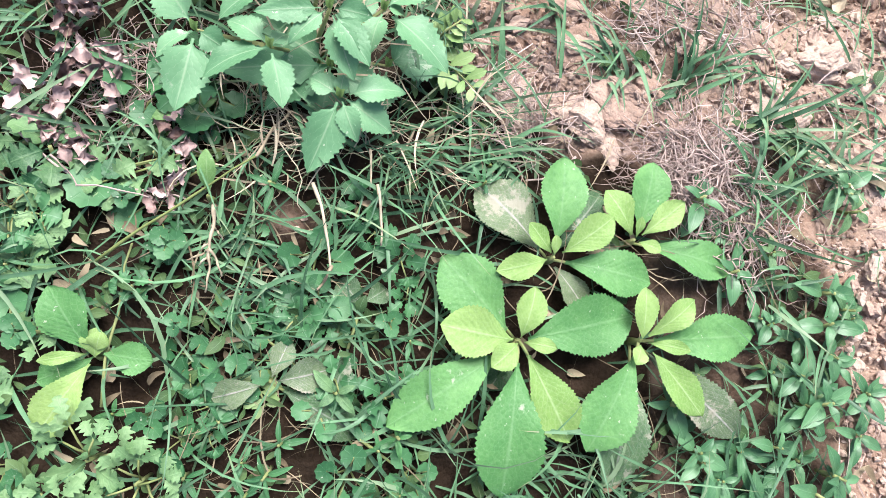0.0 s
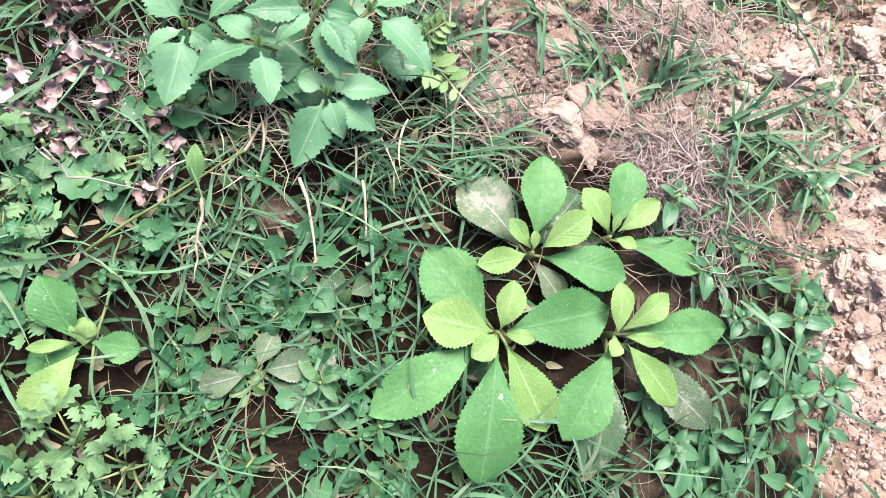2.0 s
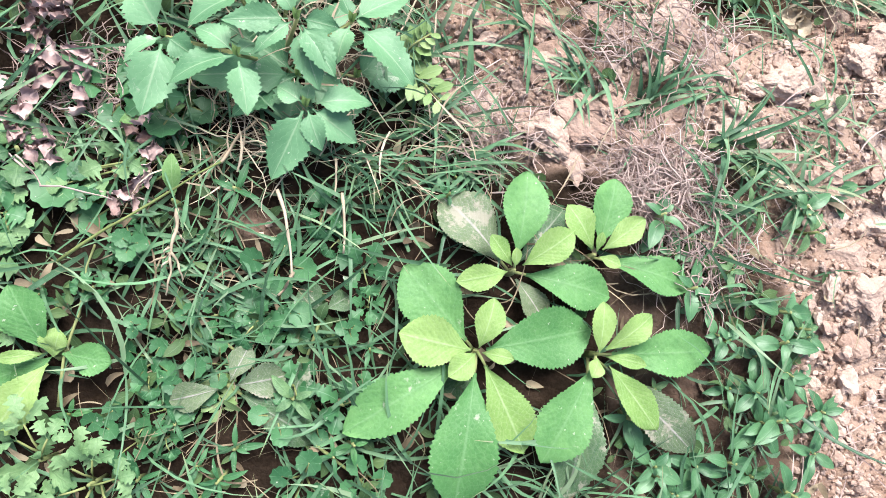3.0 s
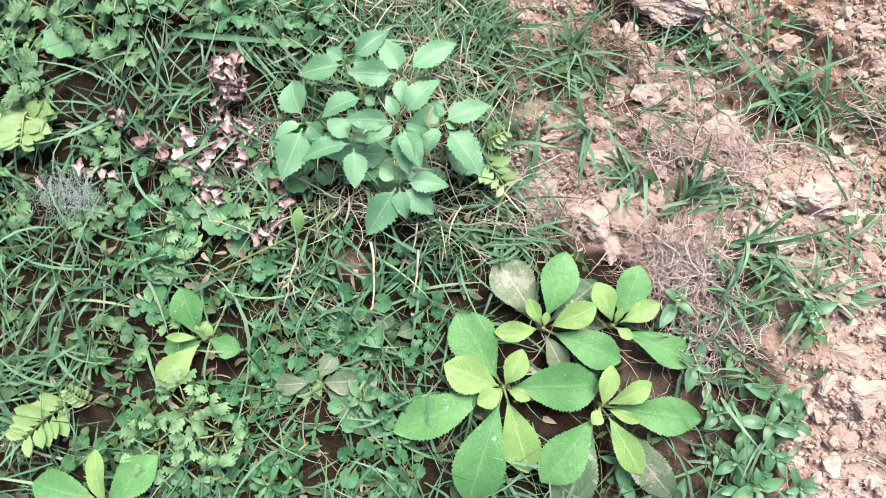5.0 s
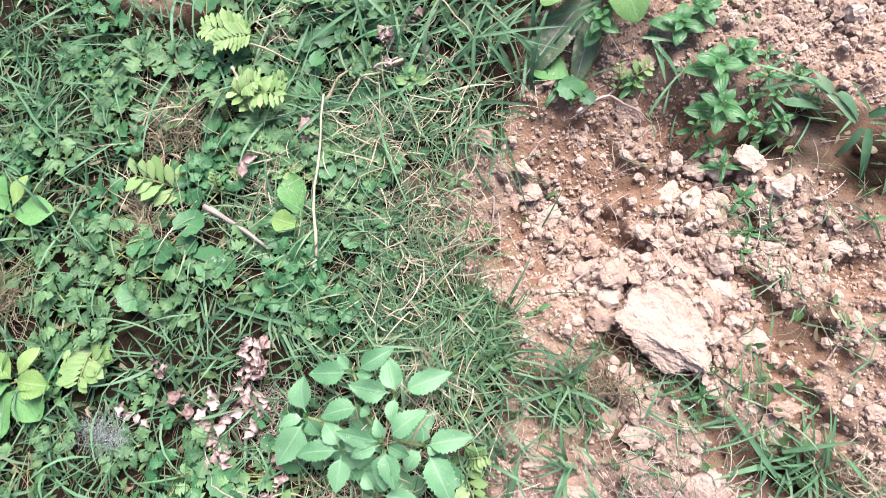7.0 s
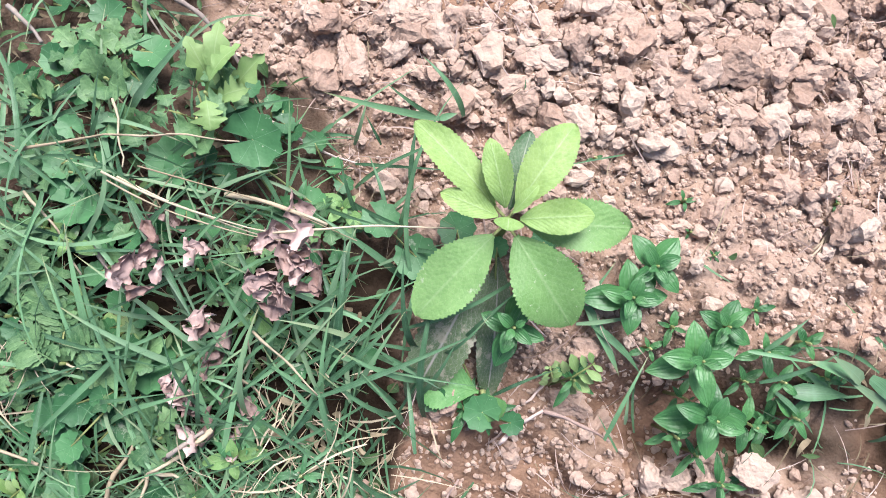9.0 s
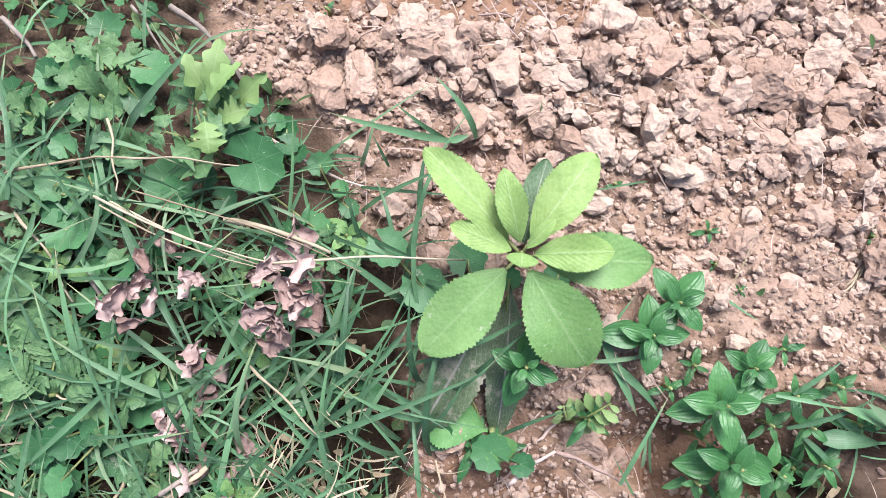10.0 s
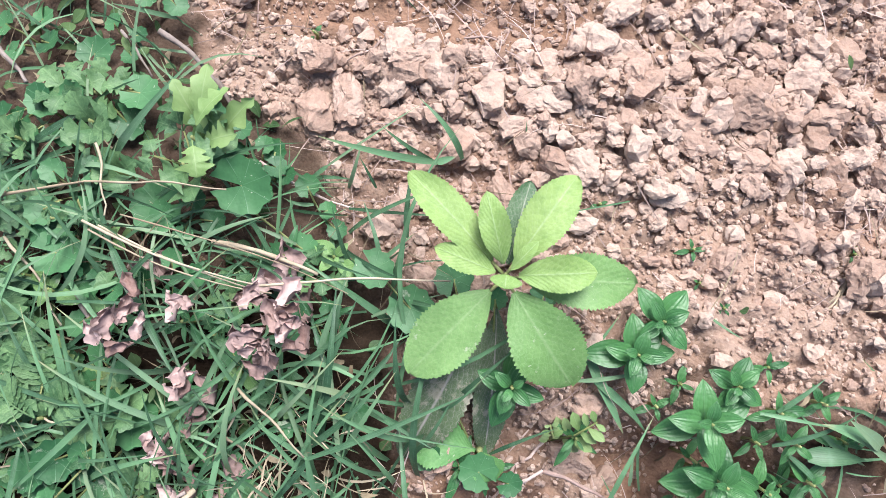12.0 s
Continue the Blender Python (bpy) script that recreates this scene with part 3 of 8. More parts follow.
def cut_leaf(b, base, tip, width, lobes=3, seed=0.0):
    """A leaf cut into pointed lobes that sweep forward along its rib, on a narrow stalk."""
    base, tip = Vector(base), Vector(tip)
    d = tip - base
    n = d.length
    side = Vector((0, 0, 1)).cross(d).normalized()
    up = d.cross(side).normalized()
    tw = 0.45 * math.sin(seed * 3.3)
    side = side * math.cos(tw) + up * math.sin(tw)
    up = d.cross(side).normalized()
    steps = 7 * lobes + 8
    rows, uvr = [], []
    for i in range(steps + 1):
        u = i / steps
        s = max(0.0, (u - 0.2) / 0.8)
        notch = abs(math.sin(math.pi * (s * (lobes + 0.5) + 0.08 * math.sin(seed)))) ** 0.6
        env = (0.5 + 0.7 * s) * min(1.0, (1 - s) * 3.6) ** 0.6 if s > 0 else 0.0
        w = max(0.035 * (1 - u), env * (0.36 + 0.64 * notch)) * width * 0.62
        mid = base + d * u + up * (0.10 * n * 4 * u * (1 - u) - 0.10 * n * u ** 3)
        row, q = [], []
        for j in range(5):
            v = j / 2 - 1
            asym = 1 + 0.16 * v * math.sin(seed * 2 + i)
            row.append(mid + side * (v * w * asym) + d.normalized() * (0.34 * w * v * v * (1 - s)) + up * (0.22 * abs(v) * w + 0.03 * n * math.sin(8 * u + seed + 2 * v) * v * v))
            q.append((u, j / 4))
        rows.append(row)
        uvr.append(q)
    b.grid(rows, uvr)


def fern_sprig(centre, bearing, length, z, label, leaflets=6, wide=0.5, mat=None, group="feathery seedlings"):
    """A feather of paired leaflets along a rib."""
    x, y = centre
    g = ground_z(x, y) - 0.003
    o = Vector((x, y, g))
    plant = thing("fern_sprig", o, label, "seedling", group)
    tip = polar((0, 0), bearing, length, z - g)
    st = Builder()
    mid = tip * 0.5 + Vector((0, 0, (z - g) * 0.35))
    st.tube([Vector((0, 0, 0)), mid, tip], [0.0014, 0.0012, 0.0007], 5)
    part("stem", st, M_STEM, plant)
    d = tip.normalized()
    side = Vector((0, 0, 1)).cross(d).normalized()
    for k in range(leaflets):
        u = 0.25 + 0.7 * k / (leaflets - 1)
        root = mid * (2 * u * (1 - u)) + tip * (u * u)
        n0 = length * wide * (1 - 0.55 * abs(u - 0.45) - 0.2 * u)
        for s in (-1, 1):
            b = Builder()
            n = n0 * (1 + 0.14 * math.sin(k * 2.7 + s + x * 90))
            leaf(b, root, root + side * (s * n) + d * (n * (0.55 + 0.12 * math.sin(k * 1.9 + s * 2))) + Vector((0, 0, n * (0.12 + 0.12 * math.sin(k * 3.3 + s)))), n * 0.52, "obovate", arch=0.06, fold=0.2, teeth=5, bite=0.08, stations=10, across=2, seed=k)
            part("leaflet", b, mat or M_FERN, plant)
    return plant


def grass_shoot(blades, label, mat=None, group="long grass shoots"):
    """Long grass blades from one root. blades: bearing, length along the ground, root height, tip height, width, arch, after the root x, y."""
    x, y = blades[0][:2]
    o = Vector((x, y, ground_z(x, y)))
    plant = thing("grass_shoot", o, label, "grass", group)
    for k, (bx, by, bearing, length, z0, z1, width, arch) in enumerate(blades):
        b = Builder()
        leaf(b, Vector((bx, by, z0)) - o, polar((bx, by), bearing, length, z1) - o, width, "blade", arch=arch, fold=0.3, stations=10, across=2, twist=0.4 * math.sin(k * 2.2 + x * 30))
        part("blade", b, mat or M_GRASS, plant)
    return plant


def grass_tuft(centre, count, length, width, low, high, seed, label, mat=None, turn=0.0, fan=180.0, group="grass tufts"):
    """A loose tuft: blades from one root, fanned out, the outer ones lying lower."""
    r = random.Random(seed)
    x, y = centre
    g = ground_z(x, y)
    rows = []
    for k in range(count):
        bearing = turn + r.uniform(-fan, fan)
        n = length * r.uniform(0.45, 1.0)
        bx, by = x + r.gauss(0, length * 0.13), y + r.gauss(0, length * 0.10)
        tip = g + r.uniform(low, high)
        rows.append((bx, by, bearing, n, g + 0.001, tip, width * r.uniform(0.6, 1.15), r.uniform(0.08, 0.24)))
    return grass_shoot(rows, label, mat, group)


def stalk(name, start, bearing, length, z1, radius, label, category="straw", mat=None, bow=0.06, knots=7, wander=0.02, group=""):
    """A dry stem, twig or straw lying over the plants."""
    a = Vector(start)
    e = polar((a.x, a.y), bearing, length, z1)
    d = e - a
    s = Vector((0, 0, 1)).cross(d).normalized()
    pts, rad = [], []
    for k in range(knots + 1):
        u = k / knots
        w = noise.noise(Vector((a.x * 40 + u * 3, a.y * 40, 0.5))) * wander * length * 4 * u * (1 - u)
        pts.append(d * u + s * (bow * length * 4 * u * (1 - u) + w) + Vector((0, 0, 0.004 * math.sin(u * 9 + a.x * 30) * (0 < k < knots))))
        rad.append(radius * (1 - 0.45 * u) * (1.25 if k % 3 == 1 else 1.0))
    b = Builder()
    b.tube(pts, rad, 6)
    ob = new(name, b.mesh(name, mat or M_STRAW))
    ob.location = a
    return tagged(ob, label, category, group)


def crumpled_leaf(centre, size, turn, label, mat=None, group="withered leaves", curl=0.65, long=1.0):
    """A dry leaf, curled and creased."""
    x, y, z = centre
    b = Builder()
    rows, uvr = [], []
    for i in range(11):
        u = i / 10
        w = profile("lance", u) * size * 0.42 * (0.65 + 0.5 * abs(math.sin(u * 9 + x * 90)))
        row, uv = [], []
        for j in range(7):
            v = j / 3 - 1
            h = curl * size * 0.30 * (v * v * (1 + 0.6 * math.sin(u * 5 + x * 50)) + 0.5 * math.sin(u * 6 + y * 80)) + size * 0.07 * math.sin(u * 15 + v * 6 + x * 70)
            row.append(Vector(((u - 0.5) * size * long + 0.06 * size * math.sin(v * 4 + u * 9), v * w * (1 - 0.45 * abs(v) * (1 + 0.5 * math.sin(u * 9 + y * 40))), h)))
            uv.append((u, j / 6))
        rows.append(row)
        uvr.append(uv)
    b.grid(rows, uvr)
    ob = new("withered_leaf", b.mesh("withered_leaf", mat or M_PINK))
    ob.matrix_world = pose(x, y, z, 25 * math.sin(x * 60), 25 * math.cos(y * 70), turn)
    return tagged(ob, label, "leaf", group)


# ---- the ground ----
def spaced(lo, hi, step, far):
    inner = np.arange(lo, hi + step / 2, step)
    out, d = [], step
    p = 0.0
    while p < far:
        d *= 1.35
        p += d
        out.append(p)
    out = np.array(out)
    return np.concatenate((lo - out[::-1], inner, hi + out))


gx, gy = spaced(-0.98, 0.82, 0.0050, 80.0), spaced(-0.42, 1.45, 0.0050, 80.0)
X, Y = np.meshgrid(gx, gy)
Z = land(X, Y) * np.exp(-np.maximum(0, np.hypot(X, Y - 0.5) - 3) / 4)
gm = bpy.data.meshes.new("ground")
nx, ny = len(gx), len(gy)
gm.vertices.add(nx * ny)
gm.vertices.foreach_set("co", np.stack((X, Y, Z), -1).astype(np.float32).ravel())
i0 = (np.arange(ny - 1)[:, None] * nx + np.arange(nx - 1)[None, :]).ravel()
quads = np.stack((i0, i0 + 1, i0 + nx + 1, i0 + nx), -1).astype(np.int32)
gm.loops.add(quads.size)
gm.loops.foreach_set("vertex_index", quads.ravel())
gm.polygons.add(len(quads))
gm.polygons.foreach_set("loop_start", np.arange(0, quads.size, 4, dtype=np.int32))
gm.polygons.foreach_set("use_smooth", np.ones(len(quads), dtype=bool))
# humus with its painted gap shade follows the grass cover
hum_shade = gm.attributes.new("humus_shade", "FLOAT", "POINT")
hum_shade.data.foreach_set("value", (np.clip((cover(X, Y) - 0.12) * 2.3, 0, 1) * np.where(Y > 0.9, 0.8, np.where((X > 0.24) & (Y < 0.14), 0.8, 1.0))).astype(np.float32).ravel())
dry_at = gm.attributes.new("dry_crust", "FLOAT", "POINT")
dry_at.data.foreach_set("value", dry_crust(X, Y).astype(np.float32).ravel())
wet_at = gm.attributes.new("damp", "FLOAT", "POINT")
wet_at.data.foreach_set("value", damp(X, Y).astype(np.float32).ravel())
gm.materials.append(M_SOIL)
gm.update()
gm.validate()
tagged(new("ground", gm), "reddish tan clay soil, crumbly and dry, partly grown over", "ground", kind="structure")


# ---- clods and crumbs of soil ----
def rock_builder(detail, seed, flat=0.7, rough=0.35):
    bm = bmesh.new()
    bmesh.ops.create_icosphere(bm, subdivisions=detail, radius=1.0)
    r = random.Random(seed)
    off = Vector((r.uniform(-9, 9), r.uniform(-9, 9), r.uniform(-9, 9)))
    st = Vector((1, r.uniform(0.65, 1.0), flat * r.uniform(0.8, 1.1)))
    # knock flat facets off the lump
    cuts = [(Vector((r.uniform(-1, 1), r.uniform(-1, 1), r.uniform(-0.4, 1))).normalized(), r.uniform(0.5, 0.8)) for _ in range(10)]
    for v in bm.verts:
        p = v.co.copy()
        for n, d in cuts:
            over = p.dot(n) - d
            if over > 0:
                p -= n * over * 0.75
        p *= 1 + rough * (noise.noise(v.co * 1.3 + off)) + rough * 0.45 * noise.noise(v.co * 3.7 + off)
        v.co = Vector((p.x * st.x, p.y * st.y, p.z * st.z))
    return bm


def rock_arrays(detail, seed, **k):
    bm = rock_builder(detail, seed, **k)
    bm.verts.index_update()
    v = np.array([tuple(q.co) for q in bm.verts])
    f = np.array([[w.index for w in q.verts] for q in bm.faces])
    bm.free()
    return v, f


def pick(count, area, seed, chance):
    """Places drawn at random where chance(x, y) allows them."""
    r = np.random.default_rng(seed)
    xs, ys = np.empty(0), np.empty(0)
    while len(xs) < count:
        x, y = r.uniform(area[0], area[1], count * 3), r.uniform(area[2], area[3], count * 3)
        ok = r.random(count * 3) < chance(x, y)
        xs, ys = np.concatenate((xs, x[ok])), np.concatenate((ys, y[ok]))
    return xs[:count], ys[:count], r


def joined(name, verts, faces, material, smooth, uvs=None):
    """Many alike pieces in one mesh. verts: pieces x points x 3; faces: those of one piece."""
    n, k = verts.shape[:2]
    f = np.asarray(faces, dtype=np.int64)
    allf = (f[None] + (np.arange(n) * k)[:, None, None]).reshape(-1, f.shape[1])
    me = bpy.data.meshes.new(name)
    me.vertices.add(n * k)
    me.vertices.foreach_set("co", verts.astype(np.float32).ravel())
    me.loops.add(allf.size)
    me.loops.foreach_set("vertex_index", allf.astype(np.int32).ravel())
    me.polygons.add(len(allf))
    me.polygons.foreach_set("loop_start", np.arange(0, allf.size, f.shape[1], dtype=np.int32))
    me.polygons.foreach_set("use_smooth", np.full(len(allf), smooth))
    if uvs is not None:
        lay = me.uv_layers.new(name="UVMap")
        lay.data.foreach_set("uv", np.tile(np.asarray(uvs, dtype=np.float32)[f.ravel()], (n, 1)).ravel())
    me.materials.append(material)
    me.update()
    me.validate()
    return me


def scatter_crumbs(name, count, lo, hi, power, detail, chance, label, seed, area, sink=0.25, mat=None):
    """Crumbs of soil."""
    x, y, r = pick(count, area, seed, chance)
    z = land(x, y)
    s = lo + (hi - lo) * r.random(count) ** power
    shapes = [rock_arrays(detail, 100 + seed * 10 + k, rough=0.58 if detail < 3 else 0.45) for k in range(8)]
    which = r.integers(0, 8, count)
    base = np.stack([v for v, f in shapes])[which]
    a = r.uniform(0, 6.283, count)
    c, q = np.cos(a), np.sin(a)
    vx = base[:, :, 0] * c[:, None] - base[:, :, 1] * q[:, None]
    vy = base[:, :, 0] * q[:, None] + base[:, :, 1] * c[:, None]
    v = np.stack((vx, vy, base[:, :, 2] + 0.3 * vx * r.uniform(-1, 1, count)[:, None]), -1) * s[:, None, None]
    v += np.stack((x, y, z + s * sink), -1)[:, None, :]
    return tagged(new(name, joined(name, v, shapes[0][1], mat or M_CLOD, False)), label, "soil", kind="stuff")


def scatter_blades(name, count, seed, lengths, widths, lean, arch, label, mat, chance, area, lift=0.0, stations=5, bias=None, skew=1.0, leafy=False, size=None):
    """Grass blades: arched strips folded along the middle."""
    x, y, r = pick(count, area, seed, chance)
    z = land(x, y) + lift * r.random(count)
    n = lengths[0] + (lengths[1] - lengths[0]) * r.random(count) ** skew
    w = widths[0] + (widths[1] - widths[0]) * r.random(count) ** 1.4
    if size:
        k = size(x, y)
        n, w = n * k, w * (0.35 + 0.65 * k)
    az = r.uniform(0, 6.283, count) if bias is None else r.normal(bias, 0.9, count)
    t = r.uniform(lean[0], lean[1], count)
    ar = r.uniform(arch[0], arch[1], count)
    tw = r.uniform(-0.9, 0.9, count)
    bend = r.normal(0, 0.085, count)
    d = np.stack((np.cos(az) * np.cos(t), np.sin(az) * np.cos(t), np.sin(t)), -1)
    side = np.stack((-np.sin(az), np.cos(az), np.zeros(count)), -1)
    up = np.cross(d, side)
    sd = side * np.cos(tw)[:, None] + up * np.sin(tw)[:, None]
    uu = np.linspace(0, 1, stations + 1)
    hw = (0.6 + 0.4 * np.minimum(1, uu * 5)) * (1 - uu ** 2.2)
    if leafy:
        hw = np.maximum(0.06 * (1 - uu), np.sin(np.pi * uu ** 1.1) ** 0.8)
    pts = []
    for u, h in zip(uu, hw):
        mid = np.stack((x, y, z), -1) + d * (n * u)[:, None] + up * (ar * n * 4 * u * (1 - u))[:, None] + side * (bend * n * 4 * u * (1 - u))[:, None]
        off = sd * (w / 2 * h)[:, None]
        fold = up * (w * 0.15 * h)[:, None]
        pts += [mid - off + fold, mid, mid + off + fold]
    v = np.stack(pts, 1)
    faces, uvs = [], []
    for i in range(stations):
        for j in range(2):
            q = i * 3 + j
            faces.append((q, q + 1, q + 4, q + 3))
    for u in uu:
        uvs += [(u, 0.0), (u, 0.5), (u, 1.0)]
    return tagged(new(name, joined(name, v, faces, mat, True, uvs)), label, "grass", kind="stuff")


CLOD_SHAPES = []
for k in range(20):
    # ten fine shapes for the large clods, the same ten coarser for the small ones
    bm = rock_builder(4 - k // 10, 40 + k % 10, flat=0.66, rough=0.46)
    for v in bm.verts:
        v.co *= 1 + 0.075 * noise.noise(v.co * 7.0) + 0.045 * noise.noise(v.co * 14.0) + 0.02 * noise.noise(v.co * 31.0)
    me = bpy.data.meshes.new("soil_clod")
    bm.to_mesh(me)
    bm.free()
    me.materials.append(M_CLOD)
    CLOD_SHAPES.append(me)


def soil_clod(x, y, rx, ry, turn, k, label="rough lump of dry tan clay soil on bare ground", lift=0.42, flat=0.8):
    ob = new("soil_clod", CLOD_SHAPES[k % 10 + (10 if rx < 0.018 else 0)])
    rz = flat * min(rx, ry)
    ob.matrix_world = pose(x, y, ground_z(x, y) + rz * lift, 0, 0, turn) @ Matrix.Diagonal((rx, ry, rz, 1))
    return tagged(ob, label, "clod", "clods of dry soil")


def bare(x, y):
    return np.clip(1 - 2.4 * cover(x, y), 0, 1)


def cloddy(x, y):
    """Where the dug soil lies in lumps."""
    g = np.exp(-(((x - 0.34) / 0.25) ** 2 + ((y - 1.17) / 0.13) ** 2)) + 0.95 * np.exp(-(((x - 0.22) / 0.17) ** 2 + ((y - 0.60) / 0.13) ** 2))
    g = g + 0.55 * np.exp(-(((x + 0.10) / 0.15) ** 2 + ((y - 1.10) / 0.08) ** 2)) + 0.12 * np.exp(-(((x - 0.45) / 0.2) ** 2 + ((y - 0.30) / 0.16) ** 2)) + 0.10
    return np.clip(g, 0, 1) * bare(x, y)


AREA = (-0.96, 0.72, -0.34, 1.40)
scatter_crumbs("soil_crumbs", 27000, 0.0016, 0.0050, 1.7, 1, lambda x, y: bare(x, y) * (0.35 + value_noise(x + 2, y, 0.08)) * (1 - 0.6 * damp(x, y)) * (x < 0.60) * (y > -0.2), "fine reddish tan crumbs of dry clay soil", 1, AREA, sink=0.45)
scatter_crumbs("soil_nuggets", 5700, 0.0030, 0.0105, 2.2, 2, lambda x, y: cloddy(x, y) * (1 - 0.75 * damp(x, y)), "small angular nuggets of dry clay soil", 2, AREA, sink=0.5)
scatter_crumbs("soil_lumps", 420, 0.006, 0.021, 1.7, 3, lambda x, y: cloddy(x, y) * (1 - damp(x, y)), "rough lumps of dry clay soil", 6, AREA, sink=0.4)
cx, cy, cr = pick(185, AREA, 5, lambda x, y: cloddy(x, y) * (1 - damp(x, y)))
for k in range(185):
    s = 0.007 + 0.019 * cr.random() ** 1.7
    soil_clod(cx[k], cy[k], s, s * cr.uniform(0.65, 1.0), cr.uniform(0, 360), k)


def clay_block(x, y, rx, ry, rz, turn, label):
    """A large block of dry clay, broken off flat on top, with crumbly, pitted faces and one stepped corner."""
    bm = rock_builder(6, 52, flat=0.8, rough=0.16)
    for v in bm.verts:
        p = v.co.copy()
        top = 0.40 + 0.08 * p.x + 0.16 * noise.noise(p * 1.9) + 0.08 * noise.noise(p * 5.3)
        p.z = min(p.z, top)
        if p.x * 0.8 + p.y * 0.6 > 0.42:
            p.z = min(p.z, top - 0.16 - 0.06 * noise.noise(p * 4.0))
        p *= 1 + 0.14 * noise.noise(p * 3.1) + 0.08 * noise.noise(p * 8.0) + 0.055 * noise.noise(p * 17.0) + 0.035 * noise.noise(p * 37.0)
        pit = max(0.0, noise.noise(p * 11.0 + Vector((3, 1, 7))) - 0.32)
        p *= 1 - 0.22 * pit
        v.co = Vector((p.x * rx, p.y * ry, p.z * rz))
    me = bpy.data.meshes.new("clay_block")
    bm.to_mesh(me)
    bm.free()
    me.materials.append(M_STONE)
    ob = new("clay_block", me)
    ob.matrix_world = pose(x, y, ground_z(x, y) + rz * 0.10, -4, -3, turn)
    return tagged(ob, label, "clod")


# broken plates of the pale crust, sunk into the ground
px, py, pr = pick(44, (0.06, 0.58, 0.08, 0.44), 61, lambda x, y: dry_crust(x, y) * bare(x, y))
for k in range(44):
    s = pr.uniform(0.012, 0.032)
    soil_clod(px[k], py[k], s, s * pr.uniform(0.6, 1.0), pr.uniform(0, 360), k, "low broken plate of pale dry clay crust", 0.1, 0.62)

# ---- rosette plants ----
rosette_plant((0.102, -0.022, 0.055), [
    (167, 0.006, 0.065, 0.051, 0.059, 0.043, "y"),
    (73, 0.003, 0.045, 0.051, 0.059, 0.028, "y"),
    (10, 0.01, 0.1, 0.041, 0.039, 0.055, "m"),
    (-143, 0.002, 0.032, 0.051, 0.059, 0.024, "y"),
    (-13, 0.004, 0.027, 0.051, 0.059, 0.014, "y"),
    (-65, 0.013, 0.082, 0.055, 0.048, 0.042, "y"),
    (-99, 0.018, 0.113, 0.05, 0.042, 0.057, "m"),
    (-150, 0.018, 0.114, 0.046, 0.04, 0.046, "m"),
    (130, 0.013, 0.085, 0.042, 0.04, 0.055, "m"),
    (-118, 0.007, 0.042, 0.031, 0.019, 0.026, "o"),
], "bright green toothed rosette plant with yellowish young leaves, in grass")
rosette_plant((0.212, -0.026, 0.055), [
    (86, 0.002, 0.045, 0.051, 0.059, 0.023, "y"),
    (36, 0.008, 0.052, 0.051, 0.059, 0.024, "y"),
    (1, 0.016, 0.099, 0.041, 0.039, 0.043, "m"),
    (-13, 0.006, 0.036, 0.051, 0.059, 0.013, "y"),
    (-119, 0.003, 0.019, 0.051, 0.059, 0.017, "y"),
    (-52, 0.012, 0.073, 0.055, 0.048, 0.031, "y"),
    (-43, 0.018, 0.114, 0.034, 0.028, 0.041, "w"),
    (-120, 0.015, 0.092, 0.05, 0.042, 0.049, "m"),
    (-101, 0.019, 0.116, 0.03, 0.02, 0.048, "o"),
], "green toothed rosette plant beside dry straw and small herbs")
rosette_plant((0.137, 0.049, 0.055), [
    (82, 0.013, 0.077, 0.05, 0.055, 0.043, "m"),
    (33, 0.008, 0.055, 0.051, 0.059, 0.031, "y"),
    (128, 0.005, 0.033, 0.051, 0.059, 0.017, "y"),
    (-168, 0.007, 0.049, 0.051, 0.059, 0.024, "y"),
    (-14, 0.013, 0.082, 0.041, 0.039, 0.042, "m"),
    (91, 0.003, 0.016, 0.051, 0.059, 0.01, "y"),
    (132, 0.013, 0.081, 0.034, 0.028, 0.052, "w"),
    (47, 0.012, 0.076, 0.031, 0.019, 0.035, "o"),
    (-54, 0.008, 0.048, 0.034, 0.028, 0.027, "w"),
], "light green toothed rosette plant in grass with one mouldy leaf")
rosette_plant((0.215, 0.064, 0.050), [
    (74, 0.01, 0.064, 0.045, 0.05, 0.039, "m"),
    (121, 0.006, 0.047, 0.045, 0.05, 0.029, "y"),
    (36, 0.008, 0.049, 0.046, 0.054, 0.024, "y"),
    (-17, 0.014, 0.087, 0.036, 0.034, 0.036, "m"),
    (-30, 0.003, 0.02, 0.046, 0.054, 0.013, "y"),
    (79, 0.003, 0.018, 0.046, 0.054, 0.009, "y"),
    (-175, 0.0, 0.033, 0.026, 0.014, 0.021, "o"),
], "small green toothed rosette plant beside dead roots")
rosette_plant((-0.242, -0.019, 0.035), [
    (126, 0.008, 0.05, 0.03, 0.04, 0.037, "m"),
    (69, 0.002, 0.015, 0.031, 0.039, 0.017, "y"),
    (-11, 0.006, 0.039, 0.03, 0.03, 0.027, "m"),
    (-125, 0.011, 0.069, 0.025, 0.02, 0.036, "y"),
    (-143, 0.006, 0.037, 0.021, 0.019, 0.019, "m"),
    (-173, 0.006, 0.035, 0.031, 0.039, 0.011, "y"),
], "small rosette plant with yellowing toothed leaves among clover")
